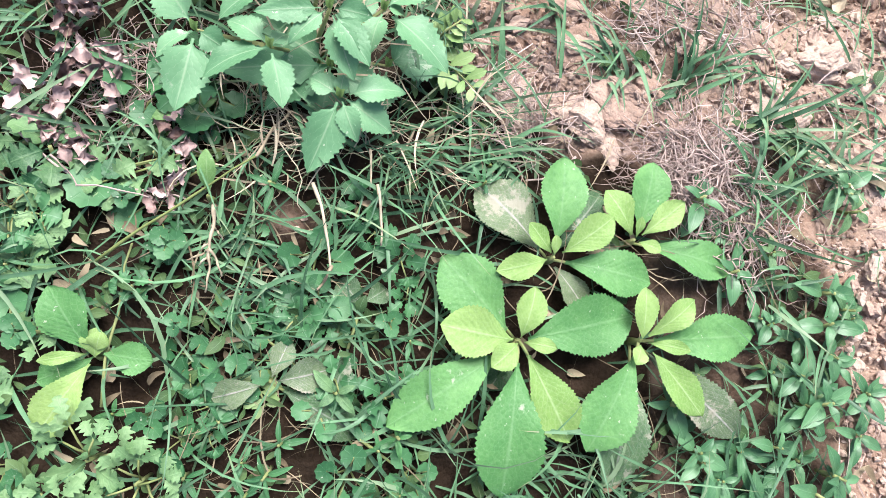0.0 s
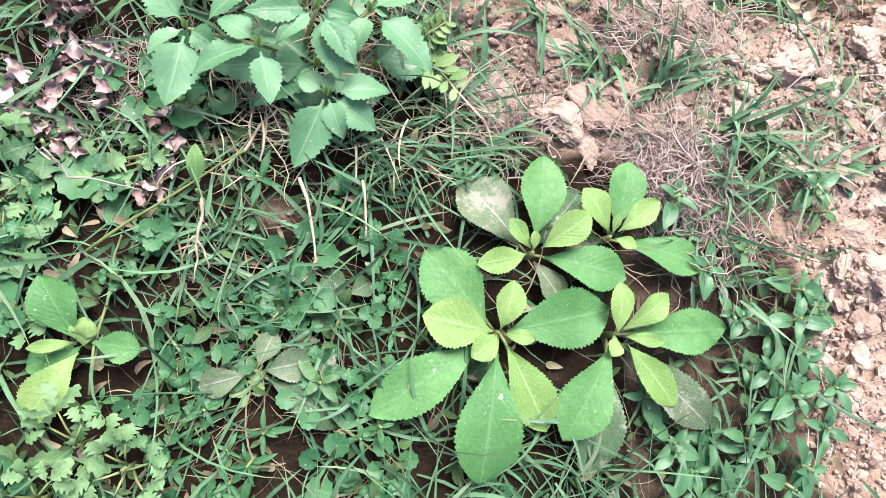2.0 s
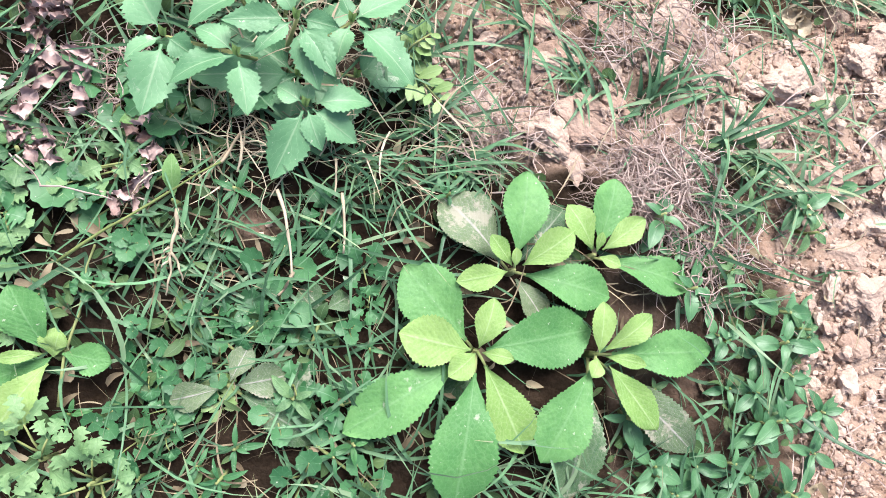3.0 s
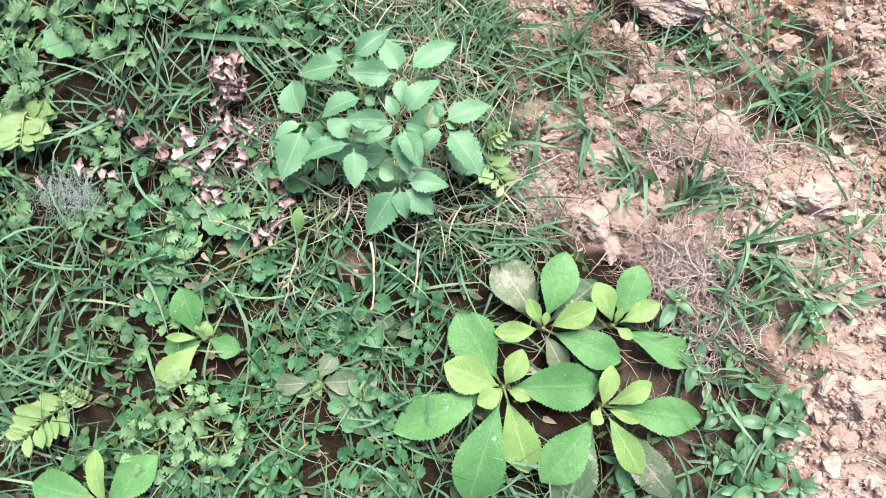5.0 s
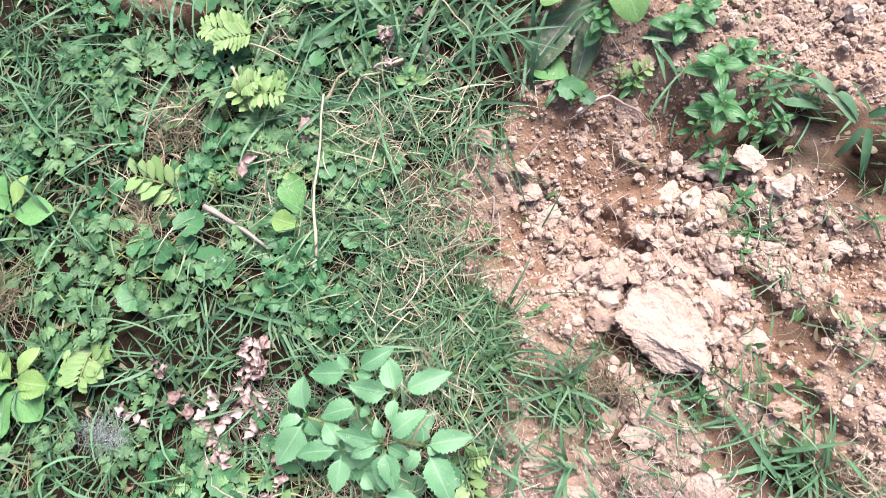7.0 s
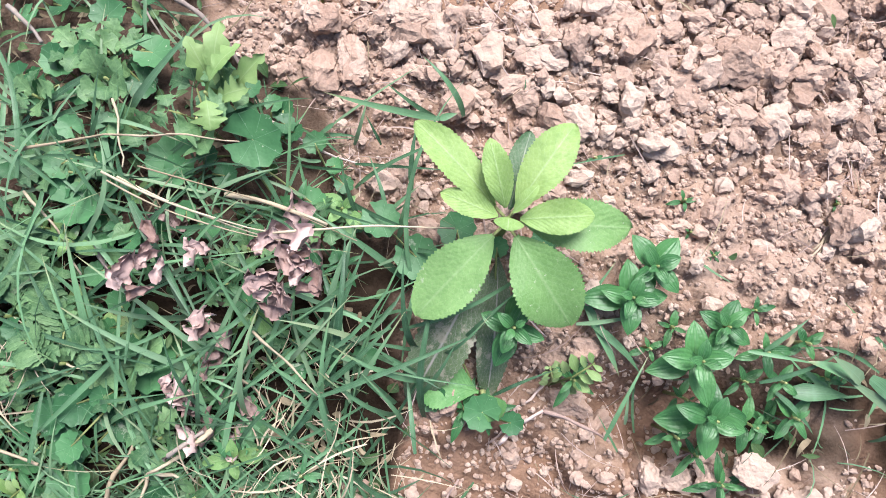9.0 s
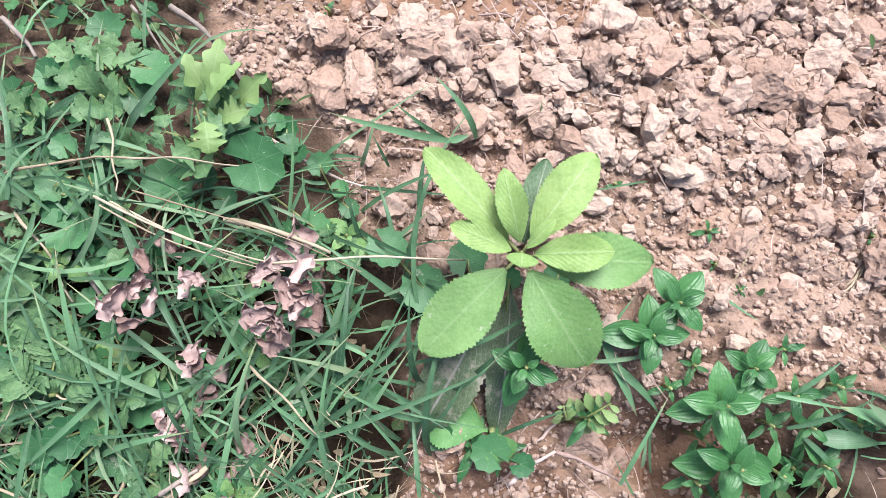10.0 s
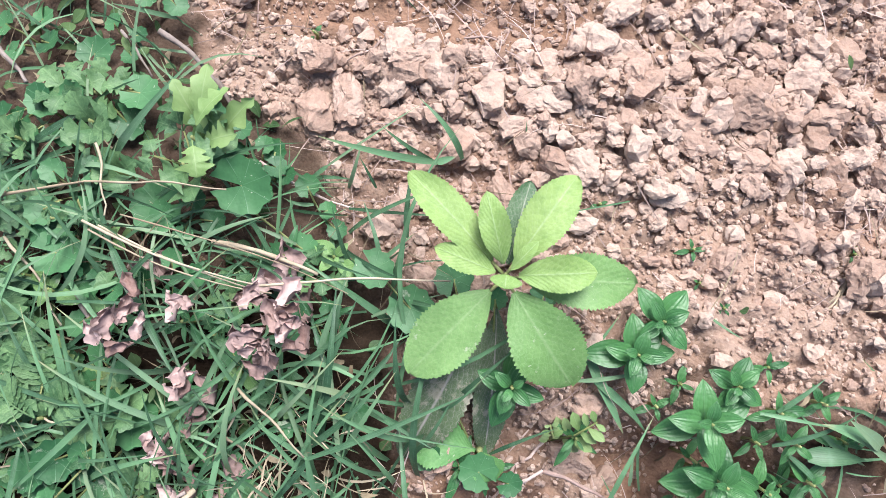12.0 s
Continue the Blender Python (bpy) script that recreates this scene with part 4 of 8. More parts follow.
rosette_plant((0.014, 0.936, 0.125), [
    (140, 0.015, 0.093, 0.115, 0.125, 0.031, "y"),
    (111, 0.009, 0.053, 0.12, 0.14, 0.023, "y"),
    (81, 0.011, 0.069, 0.1, 0.1, 0.025, "o"),
    (61, 0.013, 0.08, 0.115, 0.125, 0.036, "y"),
    (9, 0.01, 0.06, 0.115, 0.115, 0.029, "y"),
    (5, 0.015, 0.092, 0.1, 0.085, 0.044, "l"),
    (165, 0.008, 0.05, 0.115, 0.12, 0.021, "y"),
    (-91, 0.0, 0.011, 0.125, 0.128, 0.024, "y"),
    (53, 0.005, 0.028, 0.125, 0.135, 0.011, "y"),
    (-50, 0.014, 0.087, 0.1, 0.075, 0.057, "l"),
    (-128, 0.015, 0.092, 0.1, 0.075, 0.050, "l"),
    (-112, 0.027, 0.150, 0.04, 0.012, 0.050, "w"),
    (-88, 0.022, 0.132, 0.03, 0.005, 0.034, "w"),
], "tall light green rosette plant with toothed leaves beside bare soil", kind="oblong")
rosette_plant((-0.572, 0.141, 0.060), [
    (155, 0.003, 0.042, 0.056, 0.064, 0.04, "y"),
    (12, 0.004, 0.059, 0.056, 0.064, 0.039, "y"),
    (-34, 0.006, 0.06, 0.05, 0.045, 0.047, "m"),
    (-142, 0.013, 0.081, 0.046, 0.044, 0.072, "m"),
    (68, 0.008, 0.05, 0.056, 0.064, 0.022, "y"),
    (-103, 0.013, 0.078, 0.04, 0.03, 0.064, "m"),
], "light green rosette plant among grass and lobed weeds")
rosette_plant((-0.702, 0.349, 0.050), [
    (150, 0.009, 0.068, 0.036, 0.034, 0.052, "m"),
    (24, 0.0, 0.064, 0.036, 0.034, 0.047, "m"),
    (83, 0.009, 0.054, 0.046, 0.054, 0.025, "y"),
    (-160, 0.013, 0.082, 0.036, 0.034, 0.061, "m"),
    (-101, 0.009, 0.054, 0.046, 0.054, 0.037, "y"),
], "broad-leaved green rosette plant in short grass")
rosette_plant((-0.306, -0.209, 0.060), [
    (107, 0.002, 0.06, 0.056, 0.064, 0.023, "y"),
    (52, 0.002, 0.072, 0.05, 0.05, 0.041, "m"),
    (172, 0.004, 0.022, 0.056, 0.064, 0.018, "y"),
    (174, 0.012, 0.076, 0.046, 0.044, 0.044, "m"),
    (-48, 0.008, 0.048, 0.056, 0.064, 0.032, "y"),
    (-108, 0.009, 0.053, 0.046, 0.044, 0.033, "m"),
], "green rosette plant with long toothed leaves in grass")

# ---- nightshade ----
nightshade_plant((-0.071, 0.237), [
    ((-0.122, 0.306, 0.085), [(50, 0.007, 0.053, 0.083, 0.077, 0.033), (-160, 0.005, 0.053, 0.083, 0.077, 0.035), (151, 0.004, 0.028, 0.083, 0.077, 0.021), (13, 0.003, 0.023, 0.083, 0.077, 0.017)]),
    ((-0.061, 0.300, 0.090), [(124, 0.002, 0.046, 0.088, 0.082, 0.035), (40, 0.009, 0.065, 0.088, 0.082, 0.037), (-78, 0.004, 0.032, 0.088, 0.09, 0.022), (-172, 0.007, 0.052, 0.088, 0.094, 0.036)]),
    ((-0.099, 0.270, 0.085), [(-147, 0.0, 0.052, 0.083, 0.077, 0.04), (-17, 0.001, 0.013, 0.083, 0.077, 0.022)]),
    ((-0.160, 0.236, 0.075), [(117, 0.006, 0.047, 0.073, 0.067, 0.045), (-144, 0.003, 0.037, 0.073, 0.067, 0.024), (-104, 0.008, 0.061, 0.073, 0.067, 0.046), (-31, 0.003, 0.024, 0.073, 0.067, 0.029)]),
    ((-0.100, 0.217, 0.090), [(-154, 0.003, 0.057, 0.088, 0.082, 0.036), (-80, 0.006, 0.044, 0.088, 0.082, 0.034), (147, 0.005, 0.036, 0.088, 0.082, 0.031), (44, 0.002, 0.016, 0.088, 0.082, 0.02)]),
    ((-0.053, 0.244, 0.105), [(-173, 0.007, 0.052, 0.103, 0.105, 0.028), (-138, 0.005, 0.039, 0.103, 0.097, 0.023), (126, 0.004, 0.026, 0.103, 0.109, 0.021), (-56, 0.007, 0.048, 0.103, 0.097, 0.03), (-71, 0.007, 0.049, 0.103, 0.085, 0.036), (55, 0.008, 0.056, 0.103, 0.099, 0.033), (-6, 0.004, 0.03, 0.103, 0.097, 0.026)]),
    ((-0.009, 0.255, 0.085), [(29, 0.001, 0.059, 0.083, 0.077, 0.037), (-108, 0.005, 0.034, 0.083, 0.077, 0.027), (-45, 0.009, 0.065, 0.083, 0.077, 0.044), (116, 0.003, 0.021, 0.083, 0.085, 0.02), (-8, 0.002, 0.016, 0.083, 0.077, 0.02)]),
    ((-0.046, 0.183, 0.075), [(-115, 0.006, 0.061, 0.073, 0.055, 0.045), (-69, 0.005, 0.034, 0.073, 0.063, 0.025), (7, 0.007, 0.049, 0.073, 0.063, 0.033), (-31, 0.006, 0.044, 0.073, 0.055, 0.034), (145, 0.004, 0.026, 0.073, 0.067, 0.029), (78, 0.002, 0.016, 0.073, 0.075, 0.016)]),
    ((-0.054, 0.219, 0.050), [(-101, 0.001, 0.057, 0.048, 0.04, 0.043), (-146, 0.0, 0.068, 0.048, 0.04, 0.043), (-31, 0.002, 0.05, 0.048, 0.04, 0.042), (145, 0.004, 0.08, 0.048, 0.04, 0.044), (62, 0.006, 0.083, 0.048, 0.04, 0.043), (-178, 0.001, 0.094, 0.048, 0.04, 0.041)]),
    ((-0.003, 0.225, 0.040), [(2, 0.002, 0.051, 0.038, 0.03, 0.046), (41, 0.001, 0.035, 0.038, 0.03, 0.034), (-107, 0.006, 0.041, 0.038, 0.03, 0.034)]),
], "bushy nightshade plant with pointed, coarsely toothed mid-green leaves")
fern_sprig((0.026, 0.256), -49, 0.072, 0.045, "yellow-green seedling under the nightshade", wide=0.35)
fern_sprig((0.031, 0.246), 31, 0.038, 0.050, "yellow-green seedling beside the nightshade", wide=0.5)

# ---- star-shaped herbs by the soil edge ----
star_herb((0.135, 0.889), 0.042, max(0.012, 0.062 - ground_z(0.135, 0.889)), "dark green herb with ribbed pointed leaves in crossed pairs", pairs=4, spin=10, wide=0.76)
star_herb((0.154, 0.919), 0.039, max(0.012, 0.062 - ground_z(0.154, 0.919)), "dark green herb with ribbed pointed leaves in crossed pairs", pairs=4, spin=50, wide=0.76)
star_herb((0.196, 0.841), 0.046, max(0.012, 0.071 - ground_z(0.196, 0.841)), "dark green herb with ribbed pointed leaves in crossed pairs", pairs=4, spin=20, wide=0.76)
star_herb((0.221, 0.873), 0.033, max(0.012, 0.060 - ground_z(0.221, 0.873)), "dark green herb with ribbed pointed leaves in crossed pairs", pairs=4, spin=65, wide=0.76)
star_herb((0.216, 0.791), 0.045, max(0.012, 0.060 - ground_z(0.216, 0.791)), "dark green herb with ribbed pointed leaves in crossed pairs", pairs=4, spin=5, wide=0.76)
star_herb((0.031, 0.851), 0.040, max(0.012, 0.090 - ground_z(0.031, 0.851)), "dark green herb with ribbed pointed leaves in crossed pairs", pairs=4, spin=80, wide=0.76)
star_herb((0.163, 0.846), 0.020, max(0.012, 0.030 - ground_z(0.163, 0.846)), "small dark green herb with ribbed leaves on clay", pairs=3, spin=30, wide=0.45)
star_herb((0.182, 0.868), 0.022, max(0.012, 0.030 - ground_z(0.182, 0.868)), "small dark green herb with ribbed leaves on clay", pairs=3, spin=80, wide=0.45)
star_herb((0.184, 0.988), 0.016, max(0.012, 0.030 - ground_z(0.184, 0.988)), "small dark green herb with ribbed leaves on clay", pairs=3, spin=20, wide=0.45)
star_herb((0.193, 0.959), 0.009, max(0.012, 0.015 - ground_z(0.193, 0.959)), "small dark green herb with ribbed leaves on clay", pairs=3, spin=70, wide=0.45)
star_herb((0.216, 0.939), 0.011, max(0.012, 0.012 - ground_z(0.216, 0.939)), "small dark green herb with ribbed leaves on clay", pairs=3, spin=40, wide=0.45)
star_herb((0.256, 0.892), 0.022, max(0.012, 0.030 - ground_z(0.256, 0.892)), "small dark green herb with ribbed leaves on clay", pairs=3, spin=10, wide=0.45)
star_herb((0.200, 0.804), 0.021, max(0.012, 0.030 - ground_z(0.200, 0.804)), "small dark green herb with ribbed leaves on clay", pairs=3, spin=60, wide=0.45)
star_herb((0.252, 0.826), 0.024, max(0.012, 0.030 - ground_z(0.252, 0.826)), "small dark green herb with ribbed leaves on clay", pairs=3, spin=35, wide=0.45)
star_herb((0.098, 1.021), 0.009, max(0.012, 0.012 - ground_z(0.098, 1.021)), "tiny bluish green seedling on bare clay", pairs=2, spin=30, wide=0.5)
star_herb((0.332, 1.003), 0.010, max(0.012, 0.012 - ground_z(0.332, 1.003)), "tiny bluish green seedling on bare clay", pairs=2, spin=70, wide=0.5)
star_herb((-0.105, 1.155), 0.015, max(0.012, 0.012 - ground_z(-0.105, 1.155)), "tiny bluish green seedling on bare clay", pairs=2, spin=30, wide=0.5)
star_herb((-0.192, 1.161), 0.011, max(0.012, 0.012 - ground_z(-0.192, 1.161)), "tiny bluish green seedling on bare clay", pairs=2, spin=60, wide=0.5)
star_herb((0.322, 1.204), 0.018, max(0.012, 0.012 - ground_z(0.322, 1.204)), "tiny bluish green seedling on bare clay", pairs=2, spin=0, wide=0.5)
star_herb((-0.005, -0.002), 0.019, max(0.012, 0.020 - ground_z(-0.005, -0.002)), "small green herb with pointed leaves in grass", pairs=4, spin=20, wide=0.42)
star_herb((0.330, 0.021), 0.030, max(0.012, 0.042 - ground_z(0.330, 0.021)), "low herb with smooth oval green leaves in pairs", pairs=3, spin=10, wide=0.52, mat=M_SMOOTH)
star_herb((0.379, -0.092), 0.043, max(0.012, 0.042 - ground_z(0.379, -0.092)), "low herb with smooth oval green leaves in pairs", pairs=3, spin=30, wide=0.52, mat=M_SMOOTH)
star_herb((0.313, -0.130), 0.041, max(0.012, 0.032 - ground_z(0.313, -0.130)), "low herb with smooth oval green leaves in pairs", pairs=3, spin=80, wide=0.52, mat=M_SMOOTH)
star_herb((0.292, -0.155), 0.032, max(0.012, 0.032 - ground_z(0.292, -0.155)), "low herb with smooth oval green leaves in pairs", pairs=3, spin=20, wide=0.52, mat=M_SMOOTH)
star_herb((0.432, -0.010), 0.034, max(0.012, 0.032 - ground_z(0.432, -0.010)), "low herb with smooth oval green leaves in pairs", pairs=3, spin=60, wide=0.52, mat=M_SMOOTH)
star_herb((0.474, 0.134), 0.037, max(0.012, 0.032 - ground_z(0.474, 0.134)), "low herb with smooth oval green leaves in pairs", pairs=3, spin=15, wide=0.52, mat=M_SMOOTH)
star_herb((0.379, -0.030), 0.031, max(0.012, 0.032 - ground_z(0.379, -0.030)), "low herb with smooth oval green leaves in pairs", pairs=3, spin=75, wide=0.52, mat=M_SMOOTH)
star_herb((0.420, -0.057), 0.032, max(0.012, 0.032 - ground_z(0.420, -0.057)), "low herb with smooth oval green leaves in pairs", pairs=3, spin=40, wide=0.52, mat=M_SMOOTH)
star_herb((0.352, -0.060), 0.028, max(0.012, 0.032 - ground_z(0.352, -0.060)), "low herb with smooth oval green leaves in pairs", pairs=3, spin=5, wide=0.52, mat=M_SMOOTH)
star_herb((0.450, -0.085), 0.035, max(0.012, 0.032 - ground_z(0.450, -0.085)), "low herb with smooth oval green leaves in pairs", pairs=3, spin=30, wide=0.52, mat=M_SMOOTH)
star_herb((0.436, -0.123), 0.032, max(0.012, 0.032 - ground_z(0.436, -0.123)), "low herb with smooth oval green leaves in pairs", pairs=3, spin=70, wide=0.52, mat=M_SMOOTH)
star_herb((0.324, -0.169), 0.037, max(0.012, 0.032 - ground_z(0.324, -0.169)), "low herb with smooth oval green leaves in pairs", pairs=3, spin=25, wide=0.52, mat=M_SMOOTH)
star_herb((0.298, 0.067), 0.030, max(0.012, 0.042 - ground_z(0.298, 0.067)), "low herb with smooth oval green leaves in pairs", pairs=3, spin=85, wide=0.52, mat=M_SMOOTH)
star_herb((0.369, -0.142), 0.031, max(0.012, 0.032 - ground_z(0.369, -0.142)), "low herb with smooth oval green leaves in pairs", pairs=3, spin=20, wide=0.52, mat=M_SMOOTH)
star_herb((0.426, 0.012), 0.024, max(0.012, 0.027 - ground_z(0.426, 0.012)), "low herb with smooth oval green leaves in pairs", pairs=3, spin=55, wide=0.52, mat=M_SMOOTH)
star_herb((0.280, -0.100), 0.025, max(0.012, 0.027 - ground_z(0.280, -0.100)), "low herb with smooth oval green leaves in pairs", pairs=3, spin=35, wide=0.52, mat=M_SMOOTH)
star_herb((0.068, 0.269), 0.022, max(0.012, 0.030 - ground_z(0.068, 0.269)), "low herb with long smooth leaves at the grass edge", pairs=2, spin=20, wide=0.3, mat=M_SMOOTH)
star_herb((0.089, 0.138), 0.034, max(0.012, 0.030 - ground_z(0.089, 0.138)), "low herb with long smooth leaves at the grass edge", pairs=2, spin=0, wide=0.3, mat=M_SMOOTH)
star_herb((0.036, 0.282), 0.021, max(0.012, 0.030 - ground_z(0.036, 0.282)), "low herb with long smooth leaves at the grass edge", pairs=2, spin=60, wide=0.3, mat=M_SMOOTH)
star_herb((0.322, 0.219), 0.022, max(0.012, 0.030 - ground_z(0.322, 0.219)), "low herb with long smooth leaves at the grass edge", pairs=2, spin=30, wide=0.3, mat=M_SMOOTH)
star_herb((0.145, 0.367), 0.047, max(0.012, 0.020 - ground_z(0.145, 0.367)), "small green herb growing in cracked clay", pairs=2, spin=80, wide=0.36)
star_herb((0.293, 0.421), 0.034, max(0.012, 0.020 - ground_z(0.293, 0.421)), "small green herb growing in cracked clay", pairs=3, spin=30, wide=0.36)
star_herb((0.066, 0.460), 0.020, max(0.012, 0.020 - ground_z(0.066, 0.460)), "small green herb growing in cracked clay", pairs=2, spin=40, wide=0.36)
star_herb((0.020, 0.772), 0.033, max(0.012, 0.020 - ground_z(0.020, 0.772)), "small green herb growing in cracked clay", pairs=2, spin=10, wide=0.36)
star_herb((0.098, 0.809), 0.033, max(0.012, 0.020 - ground_z(0.098, 0.809)), "small green herb growing in cracked clay", pairs=3, spin=60, wide=0.36)
star_herb((0.036, 0.381), 0.046, max(0.012, 0.020 - ground_z(0.036, 0.381)), "small green herb growing in cracked clay", pairs=2, spin=5, wide=0.36)
star_herb((-0.001, 0.771), 0.035, max(0.012, 0.020 - ground_z(-0.001, 0.771)), "small green herb growing in cracked clay", pairs=2, spin=70, wide=0.36)
star_herb((0.436, 0.708), 0.023, max(0.012, 0.020 - ground_z(0.436, 0.708)), "small green herb growing in cracked clay", pairs=2, spin=15, wide=0.36)
star_herb((0.356, 0.444), 0.018, max(0.012, 0.020 - ground_z(0.356, 0.444)), "small green herb growing in cracked clay", pairs=2, spin=5, wide=0.36)
fern_sprig((0.081, 0.798), 44, 0.043, 0.030, "pale green feathery seedling on bare clay", leaflets=5, wide=0.5)
fern_sprig((0.081, 0.798), 112, 0.024, 0.030, "pale green feathery seedling on bare clay", leaflets=4, wide=0.5)
star_herb((0.263, 0.855), 0.027, max(0.012, 0.045 - ground_z(0.263, 0.855)), "ribbed green herb crowded among grass", pairs=4, spin=15, wide=0.5)
star_herb((0.279, 0.830), 0.025, max(0.012, 0.045 - ground_z(0.279, 0.830)), "ribbed green herb crowded among grass", pairs=4, spin=60, wide=0.5)
star_herb((0.299, 0.867), 0.023, max(0.012, 0.045 - ground_z(0.299, 0.867)), "ribbed green herb crowded among grass", pairs=4, spin=35, wide=0.5)
star_herb((0.257, 0.788), 0.027, max(0.012, 0.045 - ground_z(0.257, 0.788)), "ribbed green herb crowded among grass", pairs=4, spin=80, wide=0.5)
star_herb((0.194, 0.769), 0.024, max(0.012, 0.030 - ground_z(0.194, 0.769)), "ribbed green herb crowded among grass", pairs=4, spin=25, wide=0.5)
star_herb((0.295, 0.799), 0.028, max(0.012, 0.040 - ground_z(0.295, 0.799)), "ribbed green herb crowded among grass", pairs=4, spin=50, wide=0.5)
star_herb((0.320, 0.837), 0.023, max(0.012, 0.040 - ground_z(0.320, 0.837)), "ribbed green herb crowded among grass", pairs=4, spin=5, wide=0.5)
star_herb((0.245, 0.728), 0.034, max(0.012, 0.010 - ground_z(0.245, 0.728)), "narrow-leaved green herb on the clay bank", pairs=4, spin=20, wide=0.34)
star_herb((0.279, 0.690), 0.030, max(0.012, 0.010 - ground_z(0.279, 0.690)), "narrow-leaved green herb on the clay bank", pairs=4, spin=60, wide=0.34)
star_herb((0.298, 0.644), 0.023, max(0.012, 0.010 - ground_z(0.298, 0.644)), "narrow-leaved green herb on the clay bank", pairs=4, spin=10, wide=0.34)
star_herb((0.282, 0.790), 0.034, max(0.012, 0.010 - ground_z(0.282, 0.790)), "narrow-leaved green herb on the clay bank", pairs=4, spin=75, wide=0.34)
star_herb((0.220, 0.752), 0.029, max(0.012, 0.010 - ground_z(0.220, 0.752)), "narrow-leaved green herb on the clay bank", pairs=4, spin=45, wide=0.34)
star_herb((0.294, 0.617), 0.020, max(0.012, 0.010 - ground_z(0.294, 0.617)), "narrow-leaved green herb on the clay bank", pairs=4, spin=30, wide=0.34)

# ---- round-leaved creepers ----
pennywort((-0.105, 0.941), [(-37, 0.011, 0.045, 0.0184), (-39, 0.059, 0.05, 0.0209), (-145, 0.018, 0.03, 0.0099)], "creeping pennywort with round scalloped mid-green leaves")
pennywort((-0.159, 0.982), [(118, 0.026, 0.02, 0.0118), (15, 0.01, 0.02, 0.0092), (-34, 0.025, 0.02, 0.0097)], "creeping pennywort with round scalloped mid-green leaves")
pennywort((-0.241, 0.988), [(3, 0.027, 0.07, 0.0264), (-154, 0.053, 0.055, 0.0242), (-44, 0.081, 0.04, 0.0167), (-29, 0.089, 0.035, 0.0149)], "creeping pennywort with round scalloped mid-green leaves")
pennywort((-0.396, 0.908), [(9, 0.035, 0.07, 0.0216), (64, 0.032, 0.06, 0.0135), (-11, 0.051, 0.05, 0.0165), (-61, 0.025, 0.05, 0.0126), (-19, 0.039, 0.04, 0.0109)], "creeping pennywort with round scalloped mid-green leaves")
pennywort((-0.384, 1.075), [(-10, 0.061, 0.055, 0.0188), (68, 0.025, 0.05, 0.0161), (-137, 0.038, 0.05, 0.017), (-144, 0.077, 0.05, 0.014), (-37, 0.059, 0.045, 0.017), (-138, 0.068, 0.045, 0.0126)], "creeping pennywort with round scalloped mid-green leaves")
pennywort((-0.446, 0.967), [(-34, 0.036, 0.06, 0.0164), (3, 0.048, 0.06, 0.0145), (23, 0.013, 0.05, 0.0138), (-23, 0.052, 0.05, 0.0118)], "creeping pennywort with round scalloped mid-green leaves")
pennywort((-0.419, 0.783), [(14, 0.038, 0.06, 0.014), (7, 0.058, 0.05, 0.0162), (32, 0.077, 0.04, 0.0146), (72, 0.03, 0.04, 0.0127)], "creeping pennywort with round scalloped mid-green leaves")
pennywort((-0.303, 0.763), [(47, 0.025, 0.045, 0.0262), (-150, 0.044, 0.05, 0.0188), (-150, 0.071, 0.045, 0.0171), (-138, 0.021, 0.05, 0.0122), (-122, 0.069, 0.05, 0.014)], "creeping pennywort with round scalloped mid-green leaves")
pennywort((0.023, 0.766), [(145, 0.009, 0.02, 0.0175), (-4, 0.02, 0.02, 0.0116), (166, 0.056, 0.02, 0.0137), (94, 0.156, 0.04, 0.0106), (106, 0.176, 0.03, 0.0178), (79, 0.17, 0.03, 0.0128), (122, 0.086, 0.025, 0.0166)], "creeping pennywort with round scalloped mid-green leaves")
pennywort((-0.164, 0.782), [(33, 0.017, 0.06, 0.0087), (122, 0.079, 0.05, 0.0143), (23, 0.075, 0.04, 0.0114)], "creeping pennywort with round scalloped mid-green leaves")
pennywort((-0.531, 0.671), [(100, 0.08, 0.05, 0.0228), (-59, 0.112, 0.02, 0.0169), (-44, 0.138, 0.02, 0.0183), (44, 0.056, 0.03, 0.0216), (16, 0.173, 0.03, 0.0186), (38, 0.21, 0.04, 0.0158), (33, 0.227, 0.04, 0.0158), (33, 0.16, 0.03, 0.0159)], "creeping pennywort with round scalloped mid-green leaves")
pennywort((-0.353, 0.677), [(-60, 0.013, 0.03, 0.0211), (82, 0.022, 0.03, 0.017), (50, 0.061, 0.03, 0.0185), (52, 0.149, 0.04, 0.0171), (7, 0.166, 0.02, 0.0213), (38, 0.099, 0.02, 0.0173)], "creeping pennywort with round scalloped mid-green leaves")
pennywort((-0.211, -0.075), [(41, 0.001, 0.03, 0.0086), (29, 0.018, 0.03, 0.0086), (-23, 0.015, 0.03, 0.0086)], "three-leaved clover in the grass")
pennywort((-0.133, 0.160), [(-160, 0.125, 0.03, 0.0196), (-143, 0.113, 0.02, 0.0142), (-164, 0.104, 0.03, 0.0094), (-165, 0.116, 0.02, 0.0105)], "creeping pennywort with round scalloped mid-green leaves")
pennywort((-0.314, -0.015), [(85, 0.037, 0.02, 0.0137), (91, 0.104, 0.02, 0.0129), (84, 0.121, 0.02, 0.0103), (31, 0.064, 0.01, 0.0104), (27, 0.077, 0.01, 0.0085), (42, 0.067, 0.01, 0.0066)], "creeping pennywort with round scalloped mid-green leaves")
